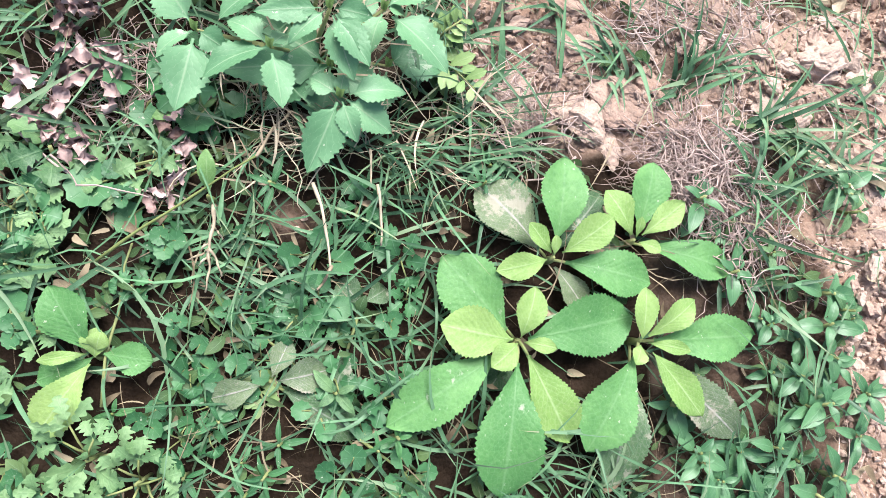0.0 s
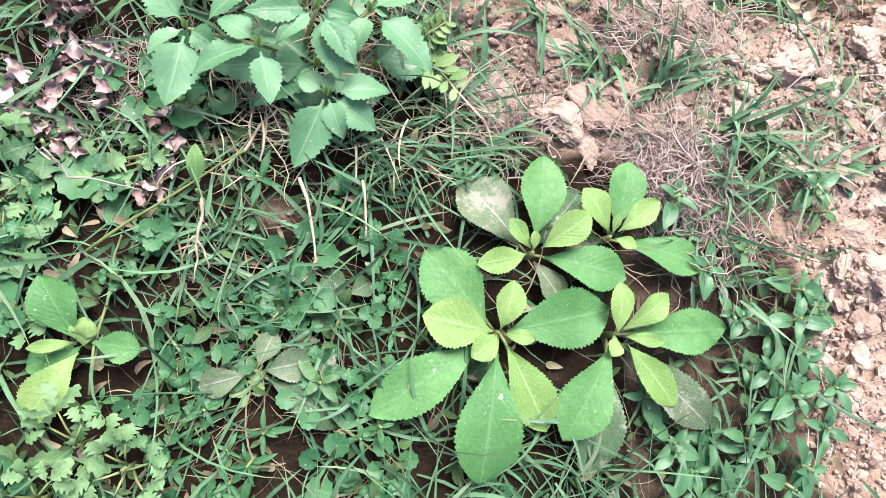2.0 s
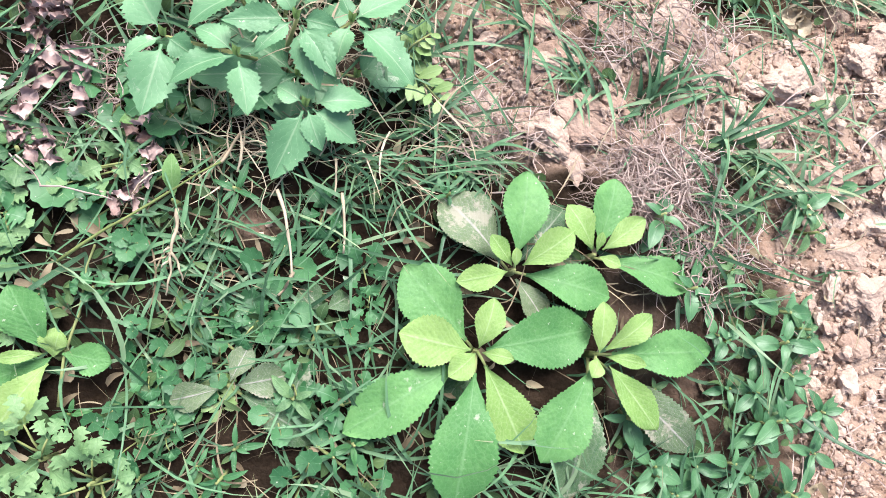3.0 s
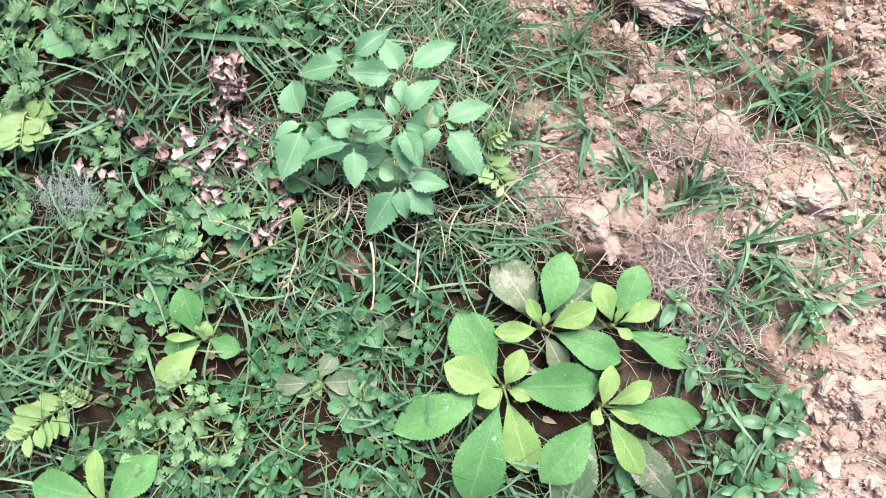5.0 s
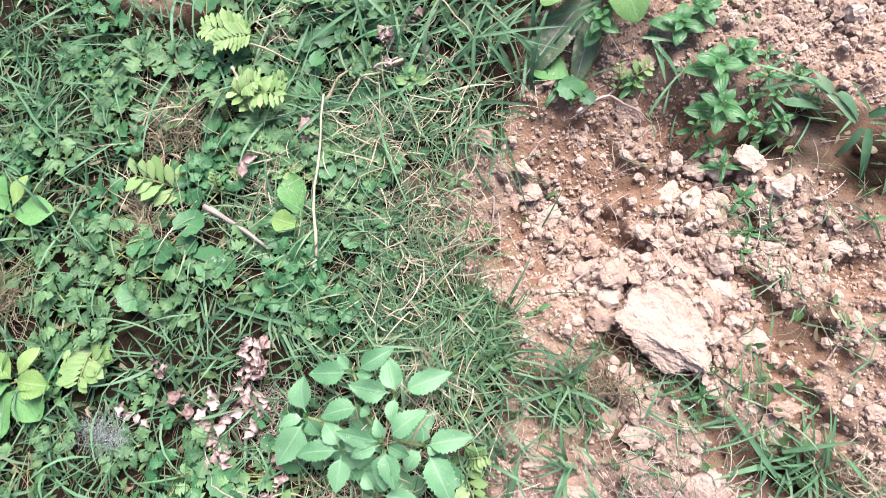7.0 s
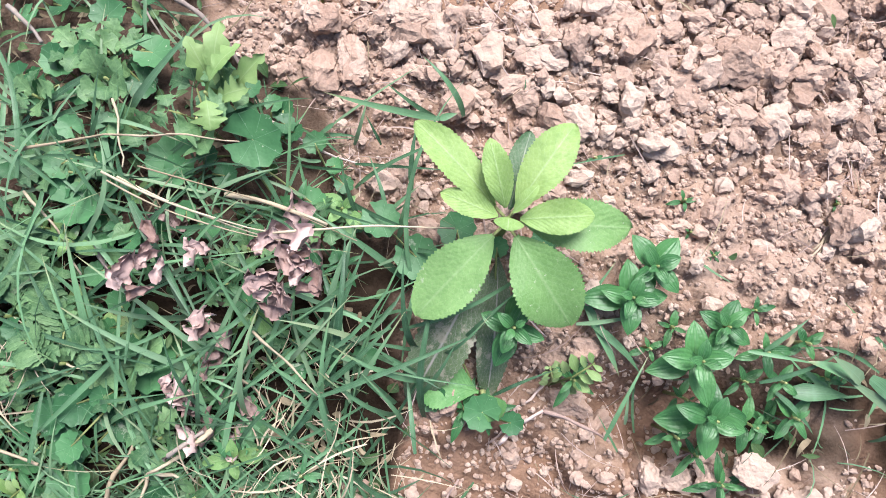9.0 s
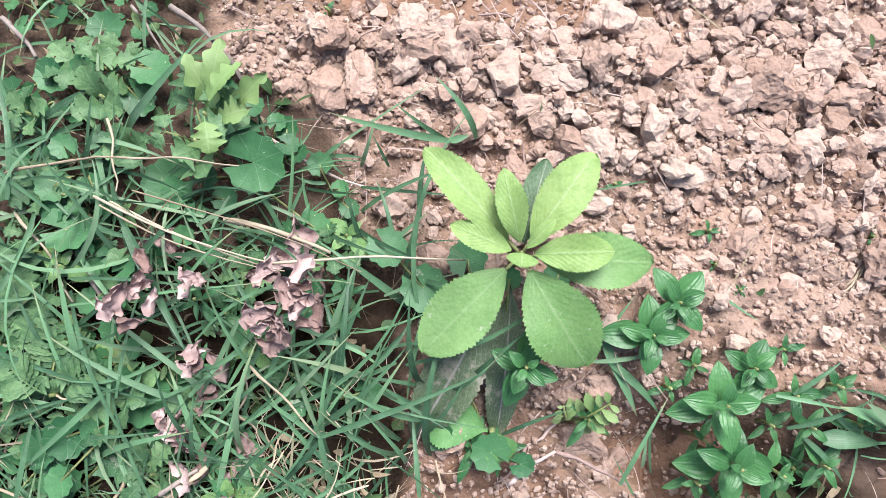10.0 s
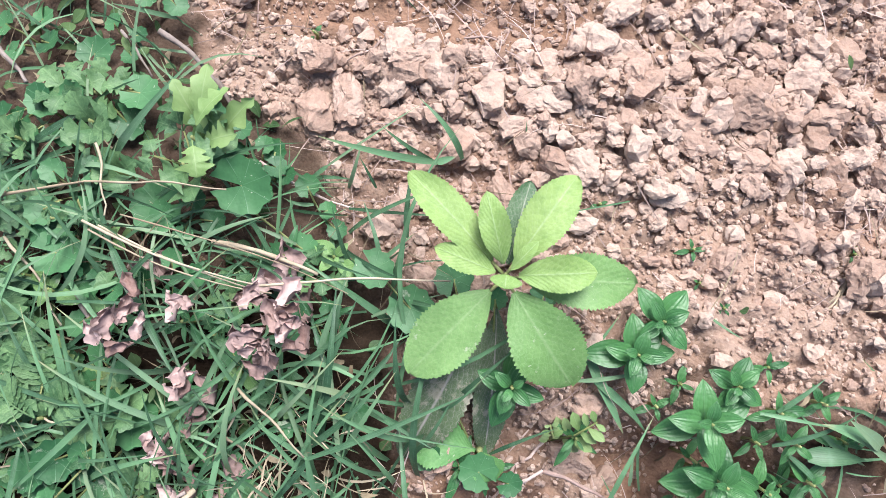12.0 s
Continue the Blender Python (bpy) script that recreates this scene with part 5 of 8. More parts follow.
pennywort((-0.482, 0.338), [(167, 0.081, 0.03, 0.0168), (100, 0.031, 0.04, 0.0214), (50, 0.042, 0.04, 0.0197), (58, 0.096, 0.04, 0.0231), (21, 0.111, 0.04, 0.0243), (-73, 0.04, 0.035, 0.0229), (45, 0.077, 0.03, 0.0166), (23, 0.119, 0.03, 0.018), (67, 0.195, 0.02, 0.0119)], "creeping pennywort with round scalloped mid-green leaves")

# ---- weeds with cut leaves ----
lobed_weed((-0.242, -0.102), [(144, 0.046, 0.006, 0.0146), (113, 0.056, 0.006, 0.0139), (65, 0.036, 0.006, 0.0148), (14, 0.042, 0.006, 0.0157), (-35, 0.033, 0.006, 0.0156), (-104, 0.029, 0.006, 0.0162), (-162, 0.033, 0.006, 0.0153), (75, 0.021, 0.006, 0.0121), (92, 0.008, 0.006, 0.0095)], "pale green weed with deeply lobed leaves, low in the grass", stem=max(0.008, 0.045 - ground_z(-0.242, -0.102)), mat=M_PALE_LOBED)
lobed_weed((-0.268, -0.142), [(160, 0.040, 0.006, 0.0170), (105, 0.036, 0.006, 0.0160), (50, 0.040, 0.006, 0.0170), (-10, 0.036, 0.006, 0.0165), (-70, 0.040, 0.006, 0.0170), (-130, 0.036, 0.006, 0.0160)], "pale green weed with deeply lobed leaves, low in the grass", stem=max(0.008, 0.050 - ground_z(-0.268, -0.142)), mat=M_PALE_LOBED)
lobed_weed((-0.206, -0.122), [(135, 0.034, 0.006, 0.0160), (80, 0.038, 0.006, 0.0170), (15, 0.036, 0.006, 0.0160), (-45, 0.038, 0.006, 0.0170), (-100, 0.034, 0.006, 0.0160), (-165, 0.036, 0.006, 0.0165)], "pale green weed with deeply lobed leaves, low in the grass", stem=max(0.008, 0.046 - ground_z(-0.206, -0.122)), mat=M_PALE_LOBED)
lobed_weed((-0.288, -0.002), [(141, 0.022, 0.006, 0.0134), (-158, 0.022, 0.006, 0.0133), (-32, 0.018, 0.006, 0.0135), (59, 0.015, 0.006, 0.0117), (-98, 0.022, 0.006, 0.0116)], "pale green weed with deeply lobed leaves, low in the grass", stem=max(0.008, 0.030 - ground_z(-0.288, -0.002)), mat=M_PALE_LOBED)
lobed_weed((-0.288, 0.098), [(139, 0.029, 0.006, 0.0156), (-140, 0.021, 0.006, 0.0164), (40, 0.022, 0.006, 0.0166), (-33, 0.026, 0.006, 0.0184), (101, 0.029, 0.006, 0.0138), (-73, 0.034, 0.006, 0.0164)], "pale green weed with deeply lobed leaves, low in the grass", stem=max(0.008, 0.030 - ground_z(-0.288, 0.098)), mat=M_PALE_LOBED)
lobed_weed((-0.238, 0.126), [(170, 0.027, 0.006, 0.0167), (120, 0.028, 0.006, 0.015), (24, 0.024, 0.006, 0.0189), (-28, 0.03, 0.006, 0.0169), (-88, 0.029, 0.006, 0.0186), (-140, 0.022, 0.006, 0.0158)], "pale green weed with deeply lobed leaves, low in the grass", stem=max(0.008, 0.030 - ground_z(-0.238, 0.126)), mat=M_PALE_LOBED)
lobed_weed((-0.202, 0.146), [(145, 0.017, 0.006, 0.0133), (37, 0.017, 0.006, 0.0124), (-32, 0.027, 0.006, 0.0143), (-76, 0.02, 0.006, 0.0142)], "pale green weed with deeply lobed leaves, low in the grass", stem=max(0.008, 0.030 - ground_z(-0.202, 0.146)), mat=M_PALE_LOBED)
lobed_weed((-0.301, 0.053), [(141, 0.022, 0.006, 0.0155), (42, 0.027, 0.006, 0.0184), (-11, 0.026, 0.006, 0.0165), (-132, 0.018, 0.006, 0.0163), (-75, 0.019, 0.006, 0.0137)], "pale green weed with deeply lobed leaves, low in the grass", stem=max(0.008, 0.025 - ground_z(-0.301, 0.053)), mat=M_PALE_LOBED)
lobed_weed((-0.262, 0.999), [(105, 0.058, 0.006, 0.0294), (56, 0.054, 0.006, 0.0306), (175, 0.034, 0.006, 0.0268), (-62, 0.03, 0.006, 0.0343), (-126, 0.019, 0.006, 0.029), (35, 0.031, 0.006, 0.0267)], "pale green weed with deeply lobed leaves, low in the grass", stem=max(0.008, 0.085 - ground_z(-0.262, 0.999)), lobes=2)
lobed_weed((-0.254, 1.020), [(112, 0.046, 0.010, 0.020), (84, 0.060, 0.012, 0.019), (58, 0.050, 0.014, 0.018), (36, 0.056, 0.012, 0.020), (8, 0.036, 0.010, 0.019), (-70, 0.034, 0.004, 0.024)], "pale green weed with deeply lobed leaves, low in the grass", stem=max(0.008, 0.095 - ground_z(-0.254, 1.020)), mat=M_FERN, lobes=3)
lobed_weed((-0.351, 1.028), [(130, 0.029, 0.006, 0.0274), (38, 0.019, 0.006, 0.0245), (-26, 0.027, 0.006, 0.023), (-129, 0.025, 0.006, 0.0272), (-72, 0.02, 0.006, 0.023)], "pale green weed with deeply lobed leaves, low in the grass", stem=max(0.008, 0.080 - ground_z(-0.351, 1.028)), lobes=2)
lobed_weed((-0.324, 0.989), [(-156, 0.017, 0.006, 0.0245), (28, 0.02, 0.006, 0.0217), (-54, 0.022, 0.006, 0.0244), (123, 0.019, 0.006, 0.0189)], "pale green weed with deeply lobed leaves, low in the grass", stem=max(0.008, 0.075 - ground_z(-0.324, 0.989)), lobes=2)
lobed_weed((-0.357, 0.814), [(169, 0.029, 0.006, 0.0202), (156, 0.044, 0.006, 0.0189), (107, 0.024, 0.006, 0.0174), (-2, 0.027, 0.006, 0.0244), (-52, 0.037, 0.006, 0.027), (-75, 0.037, 0.006, 0.027), (-115, 0.028, 0.006, 0.0229)], "pale green weed with deeply lobed leaves, low in the grass", stem=max(0.008, 0.060 - ground_z(-0.357, 0.814)), lobes=2)
lobed_weed((-0.206, 0.744), [(127, 0.032, 0.006, 0.0277), (53, 0.026, 0.006, 0.0276), (-141, 0.027, 0.006, 0.0275), (-17, 0.032, 0.006, 0.0284), (-64, 0.034, 0.006, 0.0274)], "dull green weed with lobed leaves under long grass", stem=max(0.008, 0.040 - ground_z(-0.206, 0.744)), mat=M_ROUND, lobes=2)
lobed_weed((-0.534, 0.244), [(178, 0.07, 0.006, 0.028), (146, 0.074, 0.006, 0.0281), (94, 0.044, 0.006, 0.0279), (38, 0.052, 0.006, 0.0292), (-9, 0.053, 0.006, 0.0274), (-72, 0.05, 0.006, 0.0289), (-133, 0.054, 0.006, 0.0276)], "pale green weed with deeply lobed leaves, low in the grass", stem=max(0.008, 0.040 - ground_z(-0.534, 0.244)))
lobed_weed((-0.516, 0.359), [(163, 0.061, 0.006, 0.0268), (104, 0.04, 0.006, 0.0267), (38, 0.053, 0.006, 0.0248), (-23, 0.052, 0.006, 0.0278), (-86, 0.045, 0.006, 0.0279)], "pale green weed with deeply lobed leaves, low in the grass", stem=max(0.008, 0.040 - ground_z(-0.516, 0.359)))
lobed_weed((-0.655, 0.288), [(166, 0.049, 0.006, 0.029), (-102, 0.041, 0.006, 0.0302), (47, 0.038, 0.006, 0.0254), (-9, 0.056, 0.006, 0.0267)], "pale green weed with deeply lobed leaves, low in the grass", stem=max(0.008, 0.030 - ground_z(-0.655, 0.288)))
lobed_weed((-0.495, 0.191), [(165, 0.058, 0.006, 0.0278), (-92, 0.035, 0.006, 0.0273), (47, 0.036, 0.006, 0.0291), (-21, 0.038, 0.006, 0.0272), (117, 0.05, 0.006, 0.0245)], "pale green weed with deeply lobed leaves, low in the grass", stem=max(0.008, 0.030 - ground_z(-0.495, 0.191)))
lobed_weed((-0.505, 0.101), [(-179, 0.048, 0.006, 0.0273), (-103, 0.038, 0.006, 0.0269), (47, 0.035, 0.006, 0.0271), (-27, 0.043, 0.006, 0.0252)], "pale green weed with deeply lobed leaves, low in the grass", stem=max(0.008, 0.030 - ground_z(-0.505, 0.101)))
lobed_weed((-0.522, 0.028), [(161, 0.05, 0.006, 0.0271), (-103, 0.037, 0.006, 0.0267), (47, 0.035, 0.006, 0.0268), (-12, 0.043, 0.006, 0.025)], "pale green weed with deeply lobed leaves, low in the grass", stem=max(0.008, 0.030 - ground_z(-0.522, 0.028)))
lobed_weed((-0.311, 0.099), [(-170, 0.042, 0.006, 0.0263), (138, 0.043, 0.006, 0.0264), (47, 0.034, 0.006, 0.0277), (-13, 0.041, 0.006, 0.0259), (-77, 0.038, 0.006, 0.0259)], "pale green weed with deeply lobed leaves, low in the grass", stem=max(0.008, 0.030 - ground_z(-0.311, 0.099)), mat=M_ROUND)
lobed_weed((-0.353, -0.044), [(-178, 0.044, 0.006, 0.0261), (-114, 0.031, 0.006, 0.0258), (46, 0.034, 0.006, 0.0259), (-6, 0.047, 0.006, 0.0257), (117, 0.037, 0.006, 0.0231)], "pale green weed with deeply lobed leaves, low in the grass", stem=max(0.008, 0.020 - ground_z(-0.353, -0.044)))
lobed_weed((-0.415, 0.519), [(-162, 0.044, 0.006, 0.0238), (135, 0.052, 0.006, 0.0257), (6, 0.046, 0.006, 0.0235), (-41, 0.042, 0.006, 0.0217)], "pale green weed with deeply lobed leaves, low in the grass", stem=max(0.008, 0.030 - ground_z(-0.415, 0.519)), mat=M_ROUND)
lobed_weed((-0.445, 0.334), [(167, 0.04, 0.006, 0.026), (-111, 0.038, 0.006, 0.0283), (26, 0.033, 0.006, 0.0259), (-21, 0.053, 0.006, 0.0282), (-62, 0.057, 0.006, 0.0281), (-157, 0.045, 0.006, 0.0259)], "pale green weed with deeply lobed leaves, low in the grass", stem=max(0.008, 0.040 - ground_z(-0.445, 0.334)))
lobed_weed((-0.434, 0.858), [(157, 0.039, 0.006, 0.0248), (-116, 0.031, 0.006, 0.0259), (49, 0.042, 0.006, 0.0247), (-5, 0.047, 0.006, 0.0259), (-61, 0.041, 0.006, 0.0215)], "pale green weed with deeply lobed leaves, low in the grass", stem=max(0.008, 0.050 - ground_z(-0.434, 0.858)), mat=M_ROUND)
lobed_weed((-0.235, 0.577), [(171, 0.04, 0.006, 0.025), (33, 0.034, 0.006, 0.0248), (-57, 0.046, 0.006, 0.0246), (129, 0.058, 0.006, 0.0235)], "pale green weed with deeply lobed leaves, low in the grass", stem=max(0.008, 0.030 - ground_z(-0.235, 0.577)), mat=M_ROUND)
lobed_weed((-0.168, 0.636), [(152, 0.038, 0.006, 0.0251), (47, 0.037, 0.006, 0.0248), (-56, 0.037, 0.006, 0.023)], "pale green weed with deeply lobed leaves, low in the grass", stem=max(0.008, 0.030 - ground_z(-0.168, 0.636)), mat=M_ROUND)
fern_sprig((-0.458, 0.467), -175, 0.078, 0.050, "feathery yellow-green seedling in the grass")
fern_sprig((-0.406, 0.637), 164, 0.041, 0.050, "feathery yellow-green seedling in the grass")
fern_sprig((-0.406, 0.637), 43, 0.040, 0.050, "feathery yellow-green seedling in the grass")
fern_sprig((-0.394, 0.620), 177, 0.051, 0.050, "feathery yellow-green seedling in the grass", leaflets=8)
fern_sprig((-0.513, 0.703), 18, 0.051, 0.050, "feathery yellow-green seedling in the grass")
fern_sprig((-0.492, 0.794), 109, 0.049, 0.060, "feathery yellow-green seedling in the grass", leaflets=8)
fern_sprig((-0.351, 0.780), 34, 0.055, 0.050, "feathery yellow-green seedling in the grass", leaflets=7)
fern_sprig((-0.351, 0.780), 105, 0.057, 0.050, "feathery yellow-green seedling in the grass", leaflets=7)
fern_sprig((-0.519, 0.207), -11, 0.051, 0.045, "feathery yellow-green seedling in the grass", leaflets=7)
fern_sprig((-0.420, 0.472), 96, 0.027, 0.045, "feathery yellow-green seedling in the grass")
fern_sprig((-0.357, -0.116), 139, 0.029, 0.040, "feathery yellow-green seedling in the grass", leaflets=7)
fern_sprig((-0.378, -0.104), -122, 0.063, 0.050, "feathery yellow-green seedling in the grass", leaflets=8)
fern_sprig((-0.500, 0.240), -78, 0.077, 0.050, "feathery yellow-green seedling in the grass", leaflets=8)
fern_sprig((-0.126, -0.032), -68, 0.040, 0.020, "feathery yellow-green seedling in the grass")
lobed_weed((-0.477, 0.785), [(118, 0.075, 0.006, 0.0353), (95, 0.054, 0.006, 0.0281), (143, 0.039, 0.006, 0.0279)], "bright feathery weed with long cut leaves", stem=max(0.008, 0.075 - ground_z(-0.477, 0.785)), mat=M_FERN, lobes=5)
lobed_weed((-0.440, 0.717), [(-166, 0.079, 0.006, 0.0329), (-141, 0.061, 0.006, 0.0272)], "bright feathery weed with long cut leaves", stem=max(0.008, 0.070 - ground_z(-0.440, 0.717)), mat=M_FERN, lobes=5)
lobed_weed((-0.434, 0.620), [(10, 0.072, 0.006, 0.0293), (36, 0.038, 0.006, 0.0241)], "bright feathery weed with long cut leaves", stem=max(0.008, 0.070 - ground_z(-0.434, 0.620)), mat=M_FERN, lobes=5)
lobed_weed((-0.352, 0.775), [(96, 0.052, 0.006, 0.024), (40, 0.046, 0.006, 0.024), (150, 0.044, 0.006, 0.022)], "green weed with long feathery leaves", stem=max(0.008, 0.070 - ground_z(-0.352, 0.775)), mat=M_LOBED, lobes=5)
lobed_weed((-0.414, 0.809), [(93, 0.079, 0.006, 0.0431), (56, 0.058, 0.006, 0.037), (127, 0.059, 0.006, 0.0343)], "bright feathery weed with long cut leaves", stem=max(0.008, 0.060 - ground_z(-0.414, 0.809)), mat=M_LOBED, lobes=5)

# ---- loose broad leaves ----
rosette_plant((-0.157, 0.107, 0.040), [
    (88, 0.003, 0.034, 0.03, 0.05, 0.015, "l"),
    (-40, 0.0, 0.01, 0.016, 0.004, 0.013, "o"),
], "small upright plant with one long green leaf")
rosette_plant((-0.271, 0.464, 0.040), [
    (-176, 0.0, 0.04, 0.050, 0.056, 0.032, "y"),
    (126, 0.012, 0.075, 0.03, 0.03, 0.042, "m"),
    (-42, 0.006, 0.048, 0.016, 0.004, 0.038, "o"),
    (143, 0.012, 0.071, 0.016, 0.004, 0.034, "o"),
], "small plant with one bright yellow-green leaf")
rosette_plant((-0.244, -0.023, 0.030), [
    (117, 0.007, 0.058, 0.03, 0.045, 0.036, "m"),
    (82, 0.0, 0.024, 0.026, 0.034, 0.022, "y"),
    (-160, 0.007, 0.044, 0.016, 0.014, 0.03, "m"),
], "small toothed rosette plant in long grass")
rosette_plant((-0.107, -0.049, 0.034), [
    (-167, 0.007, 0.041, 0.032, 0.024, 0.026, "w"),
    (10, 0.007, 0.041, 0.032, 0.024, 0.03, "w"),
    (65, 0.005, 0.033, 0.032, 0.024, 0.021, "w"),
    (-33, 0.013, 0.078, 0.024, 0.014, 0.031, "o"),
], "limp greyed leaves lying on the grass")
rosette_plant((-0.030, 0.014, 0.024), [
    (130, 0.0, 0.03, 0.020, 0.012, 0.024, "o"),
    (32, 0.004, 0.023, 0.020, 0.012, 0.021, "o"),
    (-108, 0.040, 0.060, 0.020, 0.012, 0.034, "o"),
], "dull dark leaves low in the grass")
rosette_plant((0.014, 0.788, 0.030), [
    (171, 0.003, 0.061, 0.016, 0.014, 0.051, "m"),
    (-52, 0.0, 0.029, 0.016, 0.014, 0.03, "m"),
], "broad leaves at the edge of bare clay")

# ---- long grass ----
grass_shoot([
    (-0.122, 0.777, 28, 0.143, 0.085, 0.06, 0.0052, 0.05),
    (-0.124, 0.774, 118, 0.101, 0.07, 0.05, 0.0049, 0.06),
    (-0.122, 0.777, -75, 0.059, 0.085, 0.04, 0.0061, 0.05),
    (-0.122, 0.777, 161, 0.07, 0.085, 0.05, 0.0044, 0.06),
    (-0.122, 0.775, -126, 0.077, 0.08, 0.04, 0.0053, 0.05),
], "long flat green grass blades over the undergrowth")
grass_shoot([
    (-0.303, 0.92, -52, 0.121, 0.09, 0.1, 0.009, 0.02),
    (-0.303, 0.92, 122, 0.063, 0.09, 0.07, 0.0063, 0.04),
], "long flat green grass blades over the undergrowth")
grass_shoot([
    (-0.249, 0.929, 31, 0.074, 0.08, 0.07, 0.0055, 0.08),
    (-0.27, 0.904, 10, 0.077, 0.07, 0.06, 0.0042, 0.05),
    (-0.22, 0.895, -53, 0.086, 0.06, 0.05, 0.0042, 0.06),
    (-0.205, 0.859, -112, 0.086, 0.07, 0.05, 0.0046, 0.06),
], "long flat green grass blades over the undergrowth")
grass_shoot([
    (-0.054, 1.039, 177, 0.109, 0.03, 0.055, 0.0071, 0.14),
    (-0.054, 1.039, 24, 0.018, 0.03, 0.03, 0.0071, 0.05),
    (-0.032, 1.047, 136, 0.06, 0.02, 0.055, 0.0067, 0.22),
    (-0.055, 1.041, 157, 0.057, 0.02, 0.045, 0.0051, 0.2),
    (-0.135, 1.01, 73, 0.042, 0.01, 0.04, 0.0042, 0.15),
    (-0.109, 1.013, 125, 0.029, 0.01, 0.03, 0.0031, 0.1),
    (-0.156, 1.026, -142, 0.026, 0.02, 0.01, 0.0046, 0.1),
], "arching green grass shoot on bare clay")
grass_shoot([
    (-0.072, 0.967, 91, 0.064, 0.03, 0.04, 0.006, 0.1),
    (-0.1, 0.933, 47, 0.052, 0.03, 0.04, 0.005, 0.1),
    (-0.091, 0.939, 114, 0.063, 0.03, 0.03, 0.0045, 0.1),
    (-0.165, 0.946, 110, 0.056, 0.02, 0.03, 0.0041, 0.1),
    (-0.168, 0.948, 165, 0.054, 0.04, 0.05, 0.0039, 0.08),
    (-0.13, 0.989, 1, 0.092, 0.02, 0.03, 0.0036, 0.1),
], "long flat green grass blades over the undergrowth")
grass_shoot([
    (0.099, 0.881, -57, 0.076, 0.03, 0.01, 0.0097, 0.1),
    (0.106, 0.862, -37, 0.067, 0.03, 0.01, 0.0087, 0.1),
    (0.09, 0.861, 15, 0.068, 0.04, 0.02, 0.0047, 0.08),
    (0.093, 0.87, 60, 0.062, 0.02, 0.03, 0.0039, 0.08),
    (0.129, 0.759, 69, 0.088, 0.02, 0.03, 0.0043, 0.1),
    (0.023, 1.06, 91, 0.028, 0.0, 0.03, 0.0037, 0.1),
    (0.149, 0.774, 97, 0.037, 0.01, 0.03, 0.0034, 0.1),
], "long flat green grass blades over the undergrowth")
grass_shoot([
    (0.256, 0.828, 27, 0.083, 0.04, 0.04, 0.0056, 0.08),
    (0.259, 0.856, 45, 0.047, 0.04, 0.05, 0.0047, 0.1),
    (0.276, 0.82, -40, 0.053, 0.03, 0.02, 0.0057, 0.1),
    (0.302, 0.842, -28, 0.05, 0.03, 0.02, 0.0066, 0.1),
    (0.29, 0.822, 3, 0.05, 0.03, 0.03, 0.017, 0.06),
    (0.24, 0.854, -4, 0.064, 0.05, 0.05, 0.0037, 0.06),
], "long flat green grass blades over the undergrowth")
grass_shoot([
    (-0.371, 0.965, 45, 0.049, 0.05, 0.1, 0.0059, 0.02),
    (-0.369, 0.952, 68, 0.082, 0.04, 0.11, 0.006, 0.02),
    (-0.29, 0.784, 94, 0.106, 0.08, 0.05, 0.0036, 0.05),
    (-0.297, 0.746, 99, 0.137, 0.07, 0.06, 0.0036, 0.05),
    (-0.305, 0.786, -133, 0.117, 0.07, 0.04, 0.0055, 0.06),
    (-0.374, 1.037, -139, 0.094, 0.06, 0.05, 0.0069, 0.06),
    (-0.387, 1.019, -155, 0.067, 0.05, 0.05, 0.006, 0.06),
], "long flat green grass blades over the undergrowth")
grass_shoot([
    (-0.206, 0.709, 84, 0.138, 0.05, 0.06, 0.0056, 0.06),
    (-0.229, 0.706, 72, 0.092, 0.05, 0.05, 0.0046, 0.06),
    (-0.215, 0.791, 62, 0.134, 0.05, 0.05, 0.0042, 0.06),
    (-0.122, 0.841, 118, 0.072, 0.05, 0.03, 0.0047, 0.06),
    (-0.102, 0.77, 106, 0.103, 0.05, 0.03, 0.0046, 0.06),
    (-0.074, 0.839, -152, 0.075, 0.05, 0.03, 0.0042, 0.06),
    (-0.057, 0.879, -94, 0.08, 0.04, 0.02, 0.0048, 0.06),
    (-0.04, 0.733, 104, 0.08, 0.05, 0.03, 0.0046, 0.06),
    (-0.108, 0.881, -139, 0.095, 0.06, 0.04, 0.0042, 0.06),
], "long flat green grass blades over the undergrowth")
grass_shoot([
    (-0.368, 0.689, 93, 0.08, 0.06, 0.05, 0.0046, 0.06),
    (-0.257, 0.704, 119, 0.117, 0.06, 0.06, 0.0041, 0.06),
    (-0.39, 0.75, 26, 0.059, 0.06, 0.06, 0.0046, 0.06),
    (-0.352, 0.825, 49, 0.079, 0.06, 0.06, 0.0038, 0.06),
    (-0.282, 0.811, -104, 0.08, 0.06, 0.05, 0.0042, 0.06),
    (-0.236, 0.791, 55, 0.054, 0.07, 0.06, 0.0041, 0.06),
    (-0.188, 0.861, 21, 0.062, 0.05, 0.04, 0.0038, 0.06),
    (-0.093, 0.893, 24, 0.07, 0.04, 0.04, 0.0039, 0.06),
], "long flat green grass blades over the undergrowth")
